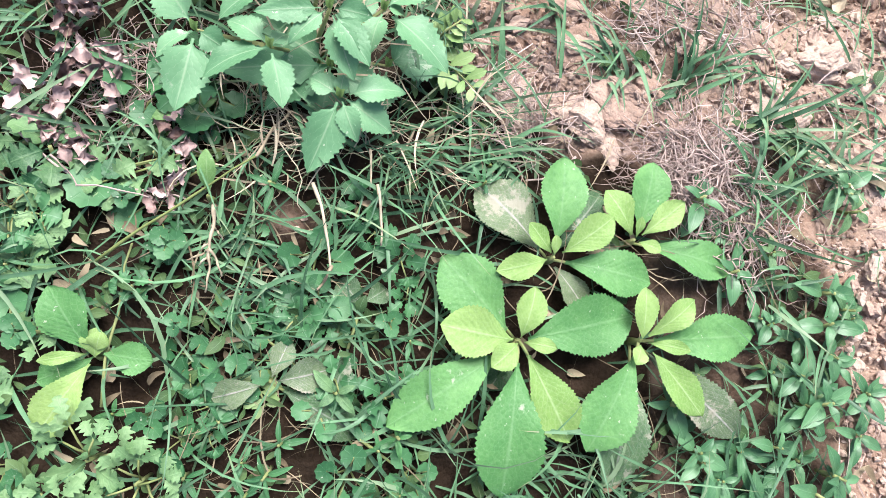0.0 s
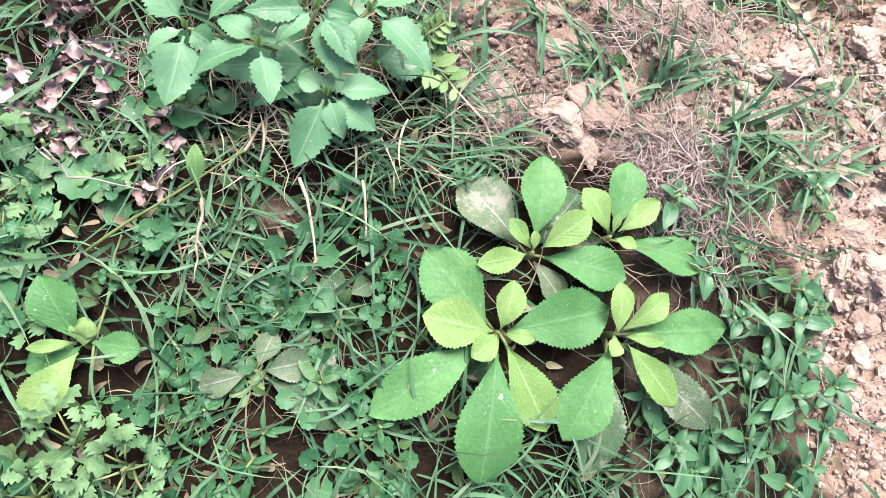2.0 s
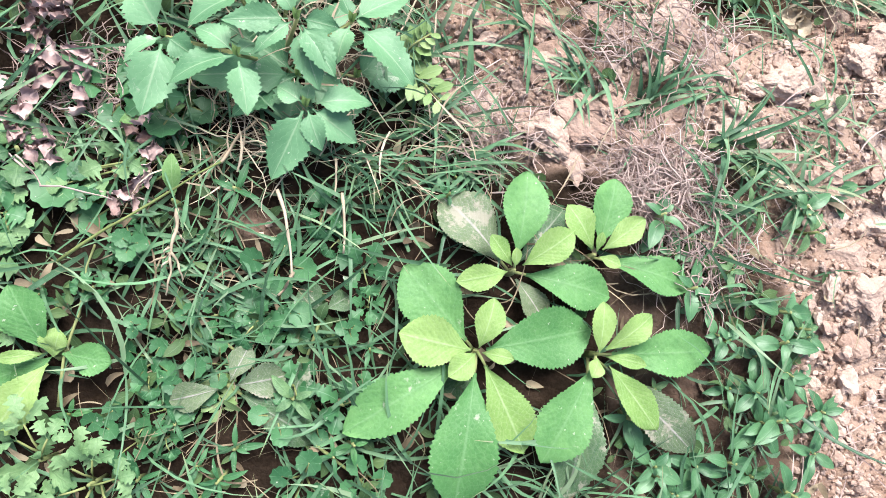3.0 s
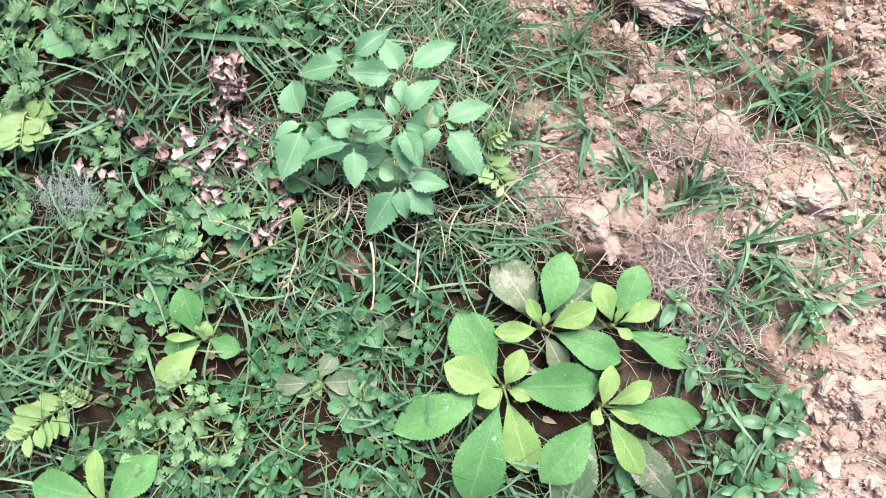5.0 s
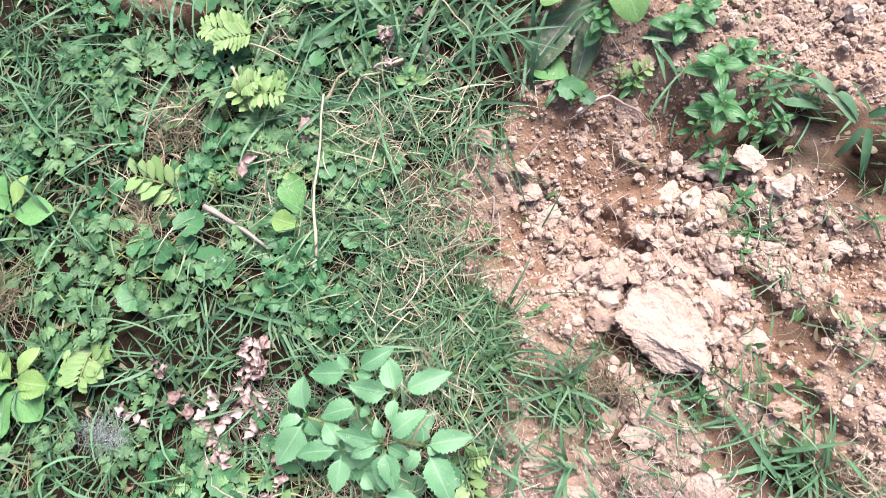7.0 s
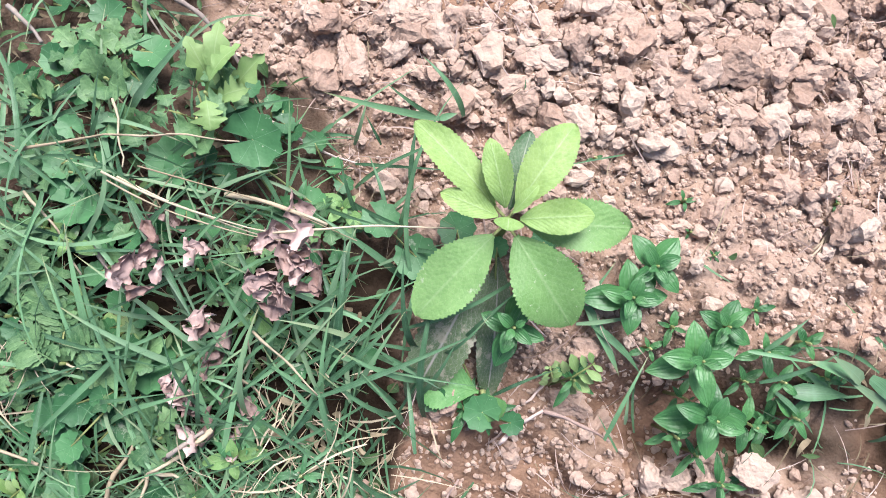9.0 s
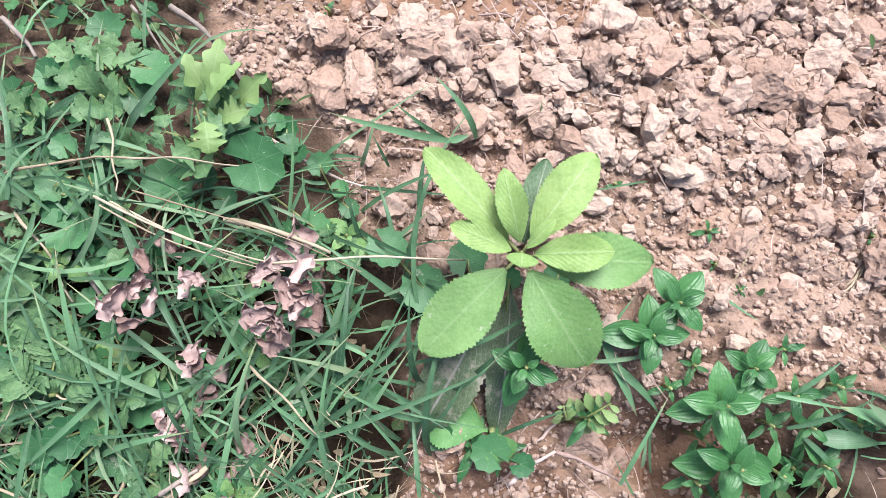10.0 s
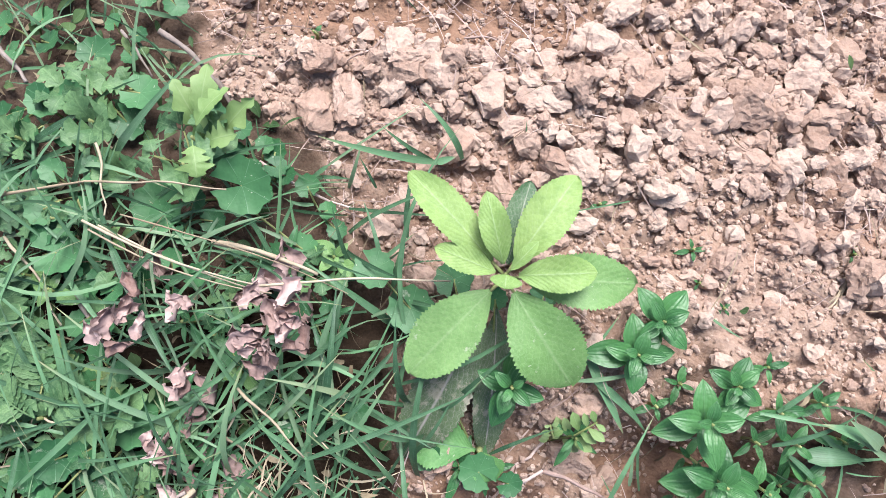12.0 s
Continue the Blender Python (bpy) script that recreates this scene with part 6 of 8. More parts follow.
grass_shoot([
    (-0.223, 0.062, -144, 0.117, 0.03, 0.02, 0.0051, 0.04),
    (-0.149, 0.085, 84, 0.042, 0.03, 0.03, 0.0043, 0.05),
    (-0.223, 0.06, -90, 0.051, 0.03, 0.02, 0.0042, 0.05),
    (-0.096, 0.025, 152, 0.081, 0.03, 0.02, 0.0038, 0.06),
    (-0.156, 0.069, -102, 0.09, 0.03, 0.02, 0.0038, 0.06),
    (-0.204, 0.009, -27, 0.055, 0.03, 0.01, 0.0037, 0.06),
    (-0.032, -0.1, 25, 0.114, 0.03, 0.03, 0.0047, 0.04),
    (-0.032, -0.1, 132, 0.084, 0.03, 0.02, 0.0047, 0.04),
    (-0.028, -0.109, -138, 0.058, 0.03, 0.01, 0.0042, 0.05),
    (-0.028, -0.109, -53, 0.056, 0.03, 0.01, 0.0042, 0.05),
], "long flat green grass blades over the undergrowth")
grass_shoot([
    (-0.068, 0.034, 148, 0.067, 0.02, 0.02, 0.0039, 0.06),
    (-0.068, 0.034, 29, 0.08, 0.02, 0.02, 0.0039, 0.06),
    (-0.066, 0.029, -47, 0.089, 0.02, 0.01, 0.0039, 0.06),
    (-0.066, 0.029, -141, 0.059, 0.02, 0.01, 0.0039, 0.06),
    (-0.05, 0.004, -117, 0.085, 0.02, 0.01, 0.0039, 0.06),
    (-0.003, -0.045, -160, 0.051, 0.03, 0.02, 0.0043, 0.06),
    (-0.004, 0.073, 15, 0.075, 0.02, 0.02, 0.004, 0.06),
    (-0.038, 0.119, 14, 0.063, 0.02, 0.02, 0.004, 0.06),
    (-0.029, 0.083, -145, 0.049, 0.02, 0.01, 0.0035, 0.06),
], "long flat green grass blades over the undergrowth")
grass_shoot([
    (-0.268, 0.253, 21, 0.047, 0.03, 0.05, 0.0043, 0.06),
    (-0.297, 0.198, 39, 0.058, 0.03, 0.05, 0.0042, 0.06),
    (-0.321, 0.173, 32, 0.089, 0.03, 0.04, 0.0042, 0.06),
    (-0.316, 0.246, 38, 0.043, 0.03, 0.04, 0.0047, 0.06),
    (-0.258, 0.233, -23, 0.057, 0.03, 0.04, 0.0043, 0.06),
    (-0.2, 0.23, 57, 0.05, 0.03, 0.05, 0.0048, 0.06),
    (-0.323, 0.212, -12, 0.04, 0.03, 0.03, 0.0037, 0.06),
], "long flat green grass blades over the undergrowth")
grass_shoot([
    (0.105, 0.221, 94, 0.065, 0.01, 0.05, 0.0076, 0.06),
    (0.102, 0.215, 100, 0.048, 0.01, 0.03, 0.0049, 0.06),
    (0.055, 0.167, -71, 0.048, 0.02, 0.01, 0.0047, 0.08),
    (0.241, 0.215, 167, 0.07, 0.02, 0.02, 0.0055, 0.08),
    (0.246, 0.204, -172, 0.076, 0.02, 0.02, 0.006, 0.08),
    (0.252, 0.21, 69, 0.045, 0.02, 0.03, 0.005, 0.08),
    (0.257, 0.198, 39, 0.05, 0.02, 0.03, 0.005, 0.08),
    (0.197, 0.248, -56, 0.047, 0.02, 0.02, 0.0049, 0.08),
    (0.221, 0.255, -110, 0.061, 0.02, 0.02, 0.0044, 0.08),
], "grass tuft at the edge of bare soil")
grass_shoot([
    (0.401, 0.357, 143, 0.119, 0.0, 0.03, 0.0073, 0.06),
    (0.391, 0.369, -149, 0.082, 0.0, 0.03, 0.0074, 0.06),
    (0.4, 0.388, 30, 0.08, 0.0, 0.03, 0.0066, 0.06),
    (0.499, 0.364, 57, 0.07, 0.0, 0.03, 0.0072, 0.06),
    (0.506, 0.366, -35, 0.064, 0.0, 0.02, 0.0079, 0.06),
    (0.501, 0.357, 161, 0.067, 0.0, 0.02, 0.0058, 0.06),
    (0.502, 0.38, 147, 0.053, 0.0, 0.02, 0.0058, 0.06),
    (0.349, 0.416, -148, 0.08, 0.0, 0.02, 0.0067, 0.06),
    (0.357, 0.411, -125, 0.053, 0.0, 0.02, 0.006, 0.06),
], "grass tuft with half-dry blades on clay")
grass_shoot([
    (0.388, 0.808, -114, 0.029, 0.04, -0.02, 0.0108, 0.1),
    (0.395, 0.81, -63, 0.057, 0.04, -0.02, 0.0118, 0.1),
    (0.411, 0.807, -5, 0.058, 0.04, 0.0, 0.0106, 0.1),
    (0.379, 0.814, 153, 0.064, 0.04, 0.05, 0.0108, 0.1),
    (0.391, 0.827, 34, 0.041, 0.04, 0.05, 0.0119, 0.1),
    (0.421, 0.793, -62, 0.058, 0.04, -0.02, 0.0118, 0.1),
    (0.428, 0.829, 100, 0.056, 0.04, 0.06, 0.0106, 0.1),
    (0.343, 0.838, 166, 0.055, 0.04, 0.05, 0.0153, 0.1),
    (0.346, 0.842, -39, 0.044, 0.05, 0.04, 0.0172, 0.1),
    (0.339, 0.839, 149, 0.037, 0.05, 0.06, 0.0129, 0.1),
], "dark green grass tuft on a clay bank")
grass_shoot([
    (-0.347, 0.33, 5, 0.221, 0.03, 0.02, 0.0073, 0.06),
    (-0.289, 0.353, -41, 0.149, 0.02, 0.02, 0.0057, 0.06),
    (-0.246, 0.645, 120, 0.077, 0.02, 0.05, 0.0068, 0.06),
    (-0.188, 0.683, 124, 0.058, 0.02, 0.05, 0.0068, 0.06),
    (-0.273, 0.67, 0, 0.092, 0.03, 0.03, 0.0119, 0.05),
    (-0.091, 0.714, 147, 0.081, 0.02, 0.04, 0.0067, 0.06),
    (-0.27, 0.351, 132, 0.07, 0.02, 0.03, 0.0057, 0.06),
    (-0.037, 0.423, 42, 0.085, 0.02, 0.02, 0.0055, 0.06),
], "long flat green grass blades over the undergrowth")

# ---- stems, straw and twigs ----
stalk("straw", (-0.239, 0.053, 0.045), 34, 0.150, 0.055, 0.0014, "green flowering grass stem lying across the turf", "grass stem", mat=M_STEM, bow=0.02)
stalk("straw", (-0.115, 0.136, 0.055), 56, 0.049, 0.050, 0.0015, "dry end of a grass stem", "grass stem", mat=M_STRAW, bow=0.05)
stalk("straw", (-0.240, -0.063, 0.020), 80, 0.134, 0.030, 0.0014, "green grass stem leaning over clover", "grass stem", mat=M_STEM, bow=0.02)
stalk("straw", (-0.111, -0.013, 0.020), -48, 0.117, 0.030, 0.0012, "thin green grass stem with knots", "grass stem", mat=M_STEM, bow=0.03)
stalk("straw", (-0.070, 0.117, 0.045), -79, 0.073, 0.045, 0.0016, "pale straw stem upright in the grass", "straw", mat=M_STRAW, bow=0.04)
stalk("straw", (-0.032, -0.100, 0.030), -43, 0.078, 0.020, 0.0014, "thin green grass stem", "grass stem", mat=M_STEM, bow=0.03)
stalk("straw", (-0.149, 0.097, 0.050), -96, 0.041, 0.050, 0.0017, "pale forked straw in grass", "straw", mat=M_STRAW, bow=0.03)
stalk("straw", (-0.152, 0.061, 0.050), -155, 0.020, 0.045, 0.0011, "short fork of a pale straw in grass", "straw", mat=M_STRAW, bow=0.06)
stalk("straw", (-0.152, 0.059, 0.050), -129, 0.015, 0.045, 0.0011, "short fork of a pale straw in grass", "straw", mat=M_STRAW, bow=0.06)
stalk("straw", (-0.152, 0.061, 0.050), -68, 0.024, 0.045, 0.0011, "short fork of a pale straw in grass", "straw", mat=M_STRAW, bow=0.06)
stalk("straw", (-0.153, 0.057, 0.050), -95, 0.031, 0.045, 0.0011, "short fork of a pale straw in grass", "straw", mat=M_STRAW, bow=0.06)
stalk("straw", (-0.151, 0.070, 0.050), -132, 0.014, 0.045, 0.0011, "short fork of a pale straw in grass", "straw", mat=M_STRAW, bow=0.06)
stalk("straw", (-0.151, 0.080, 0.050), -51, 0.014, 0.045, 0.0011, "short fork of a pale straw in grass", "straw", mat=M_STRAW, bow=0.06)
stalk("straw", (-0.055, 0.046, 0.045), -122, 0.023, 0.040, 0.0016, "bent end of a pale straw in the grass", "straw", mat=M_STRAW, bow=0.06)
stalk("straw", (-0.015, 0.116, 0.040), -88, 0.053, 0.040, 0.0015, "pale straw stem upright in the grass", "straw", mat=M_STRAW, bow=0.03)
stalk("straw", (-0.021, 0.148, 0.040), -91, 0.036, 0.040, 0.0012, "pale straw stem upright in the grass", "straw", mat=M_STRAW, bow=0.03)
stalk("dry_stem", (-0.274, 0.138, 0.050), -50, 0.032, 0.050, 0.0009, "withered creeping stem over lobed weeds", "stem", mat=M_ROOT, bow=0.05)
stalk("dry_stem", (-0.254, 0.113, 0.050), -10, 0.056, 0.050, 0.0009, "withered creeping stem over lobed weeds", "stem", mat=M_ROOT, bow=0.05)
stalk("dry_stem", (-0.499, 0.692, 0.055), -2, 0.136, 0.055, 0.0021, "pale dry stem lying over weeds and grass", "straw", mat=M_STRAW, bow=0.04)
stalk("dry_stem", (-0.217, 0.734, 0.055), -139, 0.066, 0.055, 0.0024, "pale dry stem lying over weeds and grass", "straw", mat=M_STRAW, bow=0.04)
stalk("dry_stem", (-0.267, 0.691, 0.055), -101, 0.067, 0.055, 0.0014, "pale dry stem lying over weeds and grass", "straw", mat=M_STRAW, bow=0.04)
stalk("dry_stem", (-0.264, 0.692, 0.055), -5, 0.026, 0.055, 0.0020, "pale dry stem lying over weeds and grass", "straw", mat=M_STRAW, bow=0.04)
stalk("dry_stem", (-0.237, 0.940, 0.055), -10, 0.097, 0.055, 0.0025, "pale dry stem lying over weeds and grass", "straw", mat=M_STRAW, bow=0.04)
stalk("dry_stem", (-0.458, 0.655, 0.055), -45, 0.025, 0.055, 0.0028, "pale dry stem lying over weeds and grass", "straw", mat=M_STRAW, bow=0.04)
stalk("twig", (-0.374, 0.908, 0.060), -50, 0.070, 0.050, 0.0032, "grey-brown twig among weeds", "twig", mat=M_TWIG, bow=0.05)
stalk("dry_stem", (-0.468, 0.784, 0.020), -54, 0.051, 0.020, 0.0018, "dead brown stem in a gap of the turf", "stem", mat=M_TWIG, bow=0.05)
stalk("dry_stem", (-0.429, 0.753, 0.020), -66, 0.055, 0.020, 0.0018, "dead brown stem in a gap of the turf", "stem", mat=M_TWIG, bow=0.05)
stalk("dry_stem", (-0.461, 0.721, 0.020), 73, 0.037, 0.020, 0.0018, "dead brown stem in a gap of the turf", "stem", mat=M_TWIG, bow=0.05)
stalk("dry_stem", (-0.436, 0.739, 0.020), 32, 0.038, 0.020, 0.0018, "dead brown stem in a gap of the turf", "stem", mat=M_TWIG, bow=0.05)
stalk("dry_stem", (-0.444, 0.717, 0.020), 32, 0.037, 0.020, 0.0018, "dead brown stem in a gap of the turf", "stem", mat=M_TWIG, bow=0.05)
stalk("dry_stem", (-0.420, 0.771, 0.020), 145, 0.031, 0.020, 0.0018, "dead brown stem in a gap of the turf", "stem", mat=M_TWIG, bow=0.05)
stalk("dry_stem", (-0.414, 0.951, 0.085), 13, 0.102, 0.100, 0.0015, "long pale dry stem lying over weeds", "straw", mat=M_STRAW, bow=0.03)
stalk("dry_stem", (-0.324, 0.940, 0.105), -13, 0.150, 0.095, 0.0011, "long pale dry stem lying over weeds", "straw", mat=M_STRAW, bow=-0.03)
stalk("dry_stem", (-0.178, 0.906, 0.095), 9, 0.152, 0.075, 0.0012, "long pale dry stem ending at the rosette", "straw", mat=M_STRAW, bow=0.02)
stalk("dry_stem", (-0.313, 0.938, 0.100), -15, 0.139, 0.090, 0.0010, "pale split straw beside a dry stem", "straw", mat=M_STRAW, bow=-0.02)
stalk("dry_stem", (-0.321, 0.934, 0.100), -12, 0.156, 0.090, 0.0008, "thin pale straw beside a dry stem", "straw", mat=M_STRAW, bow=-0.05)
stalk("dry_stem", (-0.297, 0.949, 0.100), -12, 0.192, 0.080, 0.0007, "thin pale straw beside a dry stem", "straw", mat=M_STRAW, bow=0.03)
stalk("dry_stem", (-0.315, 0.974, 0.100), 3, 0.100, 0.100, 0.0010, "thin pale straw over pennywort", "straw", mat=M_STRAW, bow=0.02)
stalk("dry_stem", (-0.187, 0.823, 0.080), -36, 0.077, 0.085, 0.0012, "dry grass stem above long blades", "straw", mat=M_STRAW, bow=0.02)
stalk("dry_stem", (-0.191, 0.820, 0.080), -100, 0.040, 0.060, 0.0012, "bent dry grass stem", "straw", mat=M_STRAW, bow=0.12)
stalk("dry_stem", (-0.198, 0.781, 0.060), -40, 0.036, 0.060, 0.0010, "bent dry grass stem", "straw", mat=M_STRAW, bow=0.08)
stalk("dry_stem", (-0.416, 0.922, 0.060), -44, 0.098, 0.070, 0.0013, "pale dry stalk in the weeds", "straw", mat=M_STRAW, bow=0.04)
stalk("dry_stem", (-0.253, 0.705, 0.060), 42, 0.041, 0.060, 0.0025, "short dry stick in the undergrowth", "twig", mat=M_TWIG, bow=0.02)
stalk("dry_stem", (-0.334, 1.007, 0.090), -68, 0.065, 0.100, 0.0011, "thin straw standing in weeds", "straw", mat=M_STRAW, bow=0.03)
stalk("twig", (-0.331, 1.135, 0.030), -35, 0.074, 0.030, 0.0030, "grey-brown bent twig on clay beside weeds", "twig", mat=M_TWIG, bow=0.05)
stalk("twig", (-0.270, 1.094, 0.030), -58, 0.051, 0.010, 0.0027, "grey-brown twig end on clay", "twig", mat=M_TWIG, bow=0.05)
stalk("twig", (-0.367, 1.131, 0.030), -50, 0.050, 0.020, 0.0015, "thin grey twig on clay", "twig", mat=M_TWIG, bow=0.03)
stalk("twig", (-0.471, 1.097, 0.050), -38, 0.058, 0.060, 0.0025, "dark twig among weeds", "twig", mat=M_TWIG, bow=0.03)
stalk("stem", (-0.219, 1.023, 0.020), -19, 0.104, 0.015, 0.0016, "reddish creeping stem on clay", "stem", mat=M_ROOT, bow=-0.05)
stalk("dry_stem", (0.035, 0.743, 0.010), 44, 0.051, 0.015, 0.0022, "dry root on damp clay", "root", mat=M_ROOT, bow=0.05)
stalk("dry_stem", (0.072, 0.778, 0.015), -18, 0.068, 0.010, 0.0020, "dry root on damp clay", "root", mat=M_ROOT, bow=0.04)
stalk("straw", (0.255, 1.112, 0.012), -118, 0.094, 0.006, 0.0007, "bleached root fibres on clay lumps", "straw", mat=M_STRAW, bow=0.06)
stalk("straw", (0.258, 1.110, 0.012), -120, 0.067, 0.006, 0.0007, "bleached root fibres on clay lumps", "straw", mat=M_STRAW, bow=0.06)
stalk("straw", (0.260, 1.116, 0.012), -96, 0.055, 0.006, 0.0007, "bleached root fibres on clay lumps", "straw", mat=M_STRAW, bow=0.06)
stalk("straw", (0.253, 1.107, 0.012), -116, 0.074, 0.006, 0.0007, "bleached root fibres on clay lumps", "straw", mat=M_STRAW, bow=0.06)
stalk("straw", (0.258, 1.113, 0.012), -72, 0.036, 0.006, 0.0007, "bleached root fibres on clay lumps", "straw", mat=M_STRAW, bow=0.06)
stalk("straw", (0.255, 1.110, 0.012), -116, 0.039, 0.006, 0.0007, "bleached root fibres on clay lumps", "straw", mat=M_STRAW, bow=0.06)
stalk("straw", (0.332, 0.984, 0.012), -126, 0.072, 0.006, 0.0010, "bleached dry grass on clay", "straw", mat=M_STRAW, bow=0.05)
stalk("straw", (0.330, 0.982, 0.012), -128, 0.050, 0.006, 0.0010, "bleached dry grass on clay", "straw", mat=M_STRAW, bow=0.05)
stalk("straw", (0.334, 0.987, 0.012), -122, 0.090, 0.006, 0.0010, "bleached dry grass on clay", "straw", mat=M_STRAW, bow=0.05)
stalk("straw", (0.336, 0.993, 0.012), -137, 0.034, 0.006, 0.0010, "bleached dry grass on clay", "straw", mat=M_STRAW, bow=0.05)
stalk("root_fibre", (0.073, 1.181, 0.010), -143, 0.070, 0.008, 0.0011, "thin dry root on lumpy clay", "root", mat=M_ROOT, bow=0.1)
stalk("root_fibre", (0.207, 1.178, 0.010), -39, 0.044, 0.008, 0.0010, "thin dry root on lumpy clay", "root", mat=M_ROOT, bow=0.1)
stalk("root_fibre", (0.304, 1.119, 0.010), -63, 0.077, 0.008, 0.0010, "thin dry root on lumpy clay", "root", mat=M_ROOT, bow=0.1)
stalk("root_fibre", (-0.045, 1.169, 0.010), -8, 0.061, 0.008, 0.0011, "thin dry root on lumpy clay", "root", mat=M_ROOT, bow=0.1)
stalk("root_fibre", (-0.124, 1.159, 0.010), -146, 0.048, 0.008, 0.0011, "thin dry root on lumpy clay", "root", mat=M_ROOT, bow=0.1)
stalk("root_fibre", (0.016, 1.154, 0.010), 48, 0.035, 0.008, 0.0011, "thin dry root on lumpy clay", "root", mat=M_ROOT, bow=0.1)
stalk("root_fibre", (0.265, 1.163, 0.010), -72, 0.027, 0.008, 0.0010, "thin dry root on lumpy clay", "root", mat=M_ROOT, bow=0.1)
stalk("dry_stem", (-0.232, 0.429, 0.050), 108, 0.231, 0.066, 0.0021, "tall pale straw standing in the turf", "straw", mat=M_STRAW, bow=0.02)
stalk("dry_stem", (-0.305, 0.648, 0.050), 73, 0.067, 0.050, 0.0025, "tall pale straw standing in the turf", "straw", mat=M_STRAW, bow=0.04)
stalk("straw", (-0.230, 0.428, 0.050), -148, 0.049, 0.025, 0.0010, "side straw of a dry grass head", "straw", mat=M_STRAW, bow=0.08)
stalk("straw", (-0.230, 0.428, 0.050), 9, 0.039, 0.025, 0.0010, "side straw of a dry grass head", "straw", mat=M_STRAW, bow=0.08)
stalk("straw", (-0.230, 0.428, 0.050), 169, 0.029, 0.025, 0.0010, "side straw of a dry grass head", "straw", mat=M_STRAW, bow=0.08)
stalk("straw", (-0.230, 0.428, 0.050), 59, 0.022, 0.025, 0.0010, "side straw of a dry grass head", "straw", mat=M_STRAW, bow=0.08)
stalk("straw", (-0.289, 0.710, 0.030), 13, 0.052, 0.025, 0.0011, "side straw of a dry grass head", "straw", mat=M_STRAW, bow=0.08)
stalk("straw", (-0.272, 0.555, 0.030), -57, 0.062, 0.025, 0.0011, "side straw of a dry grass head", "straw", mat=M_STRAW, bow=0.08)
stalk("twig", (-0.411, 0.448, 0.056), -14, 0.106, 0.036, 0.0040, "grey-brown stick lying in weeds", "twig", mat=M_TWIG, bow=0.02)
stalk("straw", (-0.302, 0.322, 0.020), -2, 0.087, 0.020, 0.0018, "pale flat straw in the grass", "straw", mat=M_STRAW, bow=0.02)
stalk("root_fibre", (0.193, 0.647, -0.020), -84, 0.087, -0.020, 0.0016, "dry roots hanging from clay", "root", mat=M_ROOT, bow=0.05)
stalk("root_fibre", (0.199, 0.640, -0.020), -81, 0.086, -0.020, 0.0016, "dry roots hanging from clay", "root", mat=M_ROOT, bow=0.05)
stalk("root_fibre", (0.200, 0.650, -0.020), -76, 0.106, -0.020, 0.0016, "dry roots hanging from clay", "root", mat=M_ROOT, bow=0.05)
stalk("root_fibre", (0.194, 0.629, -0.020), -95, 0.074, -0.020, 0.0016, "dry roots hanging from clay", "root", mat=M_ROOT, bow=0.05)
stalk("root_fibre", (0.204, 0.623, -0.020), -64, 0.068, -0.020, 0.0016, "dry roots hanging from clay", "root", mat=M_ROOT, bow=0.05)
stalk("root_fibre", (0.049, 0.775, -0.010), -122, 0.043, -0.010, 0.0017, "thin dry root on clay", "root", mat=M_ROOT, bow=0.08)
stalk("root_fibre", (0.075, 0.803, -0.010), -133, 0.038, -0.010, 0.0017, "thin dry root on clay", "root", mat=M_ROOT, bow=0.08)
stalk("root_fibre", (-0.043, 0.602, -0.010), -82, 0.081, -0.010, 0.0017, "thin dry root on clay", "root", mat=M_ROOT, bow=0.08)
stalk("root_fibre", (0.100, 0.513, -0.010), 43, 0.061, -0.010, 0.0016, "thin dry root on clay", "root", mat=M_ROOT, bow=0.08)
stalk("root_fibre", (0.248, 0.617, -0.010), 34, 0.065, -0.010, 0.0016, "thin dry root on clay", "root", mat=M_ROOT, bow=0.08)
stalk("root_fibre", (0.432, 0.479, -0.010), 85, 0.067, -0.010, 0.0015, "thin dry root on clay", "root", mat=M_ROOT, bow=0.08)
stalk("root_fibre", (0.438, 0.546, -0.010), 63, 0.067, -0.010, 0.0015, "thin dry root on clay", "root", mat=M_ROOT, bow=0.08)
stalk("root_fibre", (0.217, 0.451, -0.010), -47, 0.051, -0.010, 0.0016, "thin dry root on clay", "root", mat=M_ROOT, bow=0.08)
stalk("root_fibre", (0.378, 0.459, -0.010), 26, 0.110, -0.010, 0.0015, "thin dry root on clay", "root", mat=M_ROOT, bow=0.08)
stalk("root_fibre", (0.362, 0.297, -0.010), 74, 0.054, -0.010, 0.0015, "thin dry root on clay", "root", mat=M_ROOT, bow=0.08)
stalk("root_fibre", (-0.010, 0.660, -0.010), 74, 0.044, -0.010, 0.0017, "thin dry root on clay", "root", mat=M_ROOT, bow=0.08)
stalk("root_fibre", (0.159, 0.482, -0.010), -134, 0.053, -0.010, 0.0016, "thin dry root on clay", "root", mat=M_ROOT, bow=0.08)
stalk("root_fibre", (0.175, 0.149, 0.015), -155, 0.057, 0.020, 0.0015, "dry reddish root on clay", "root", mat=M_ROOT, bow=0.1)

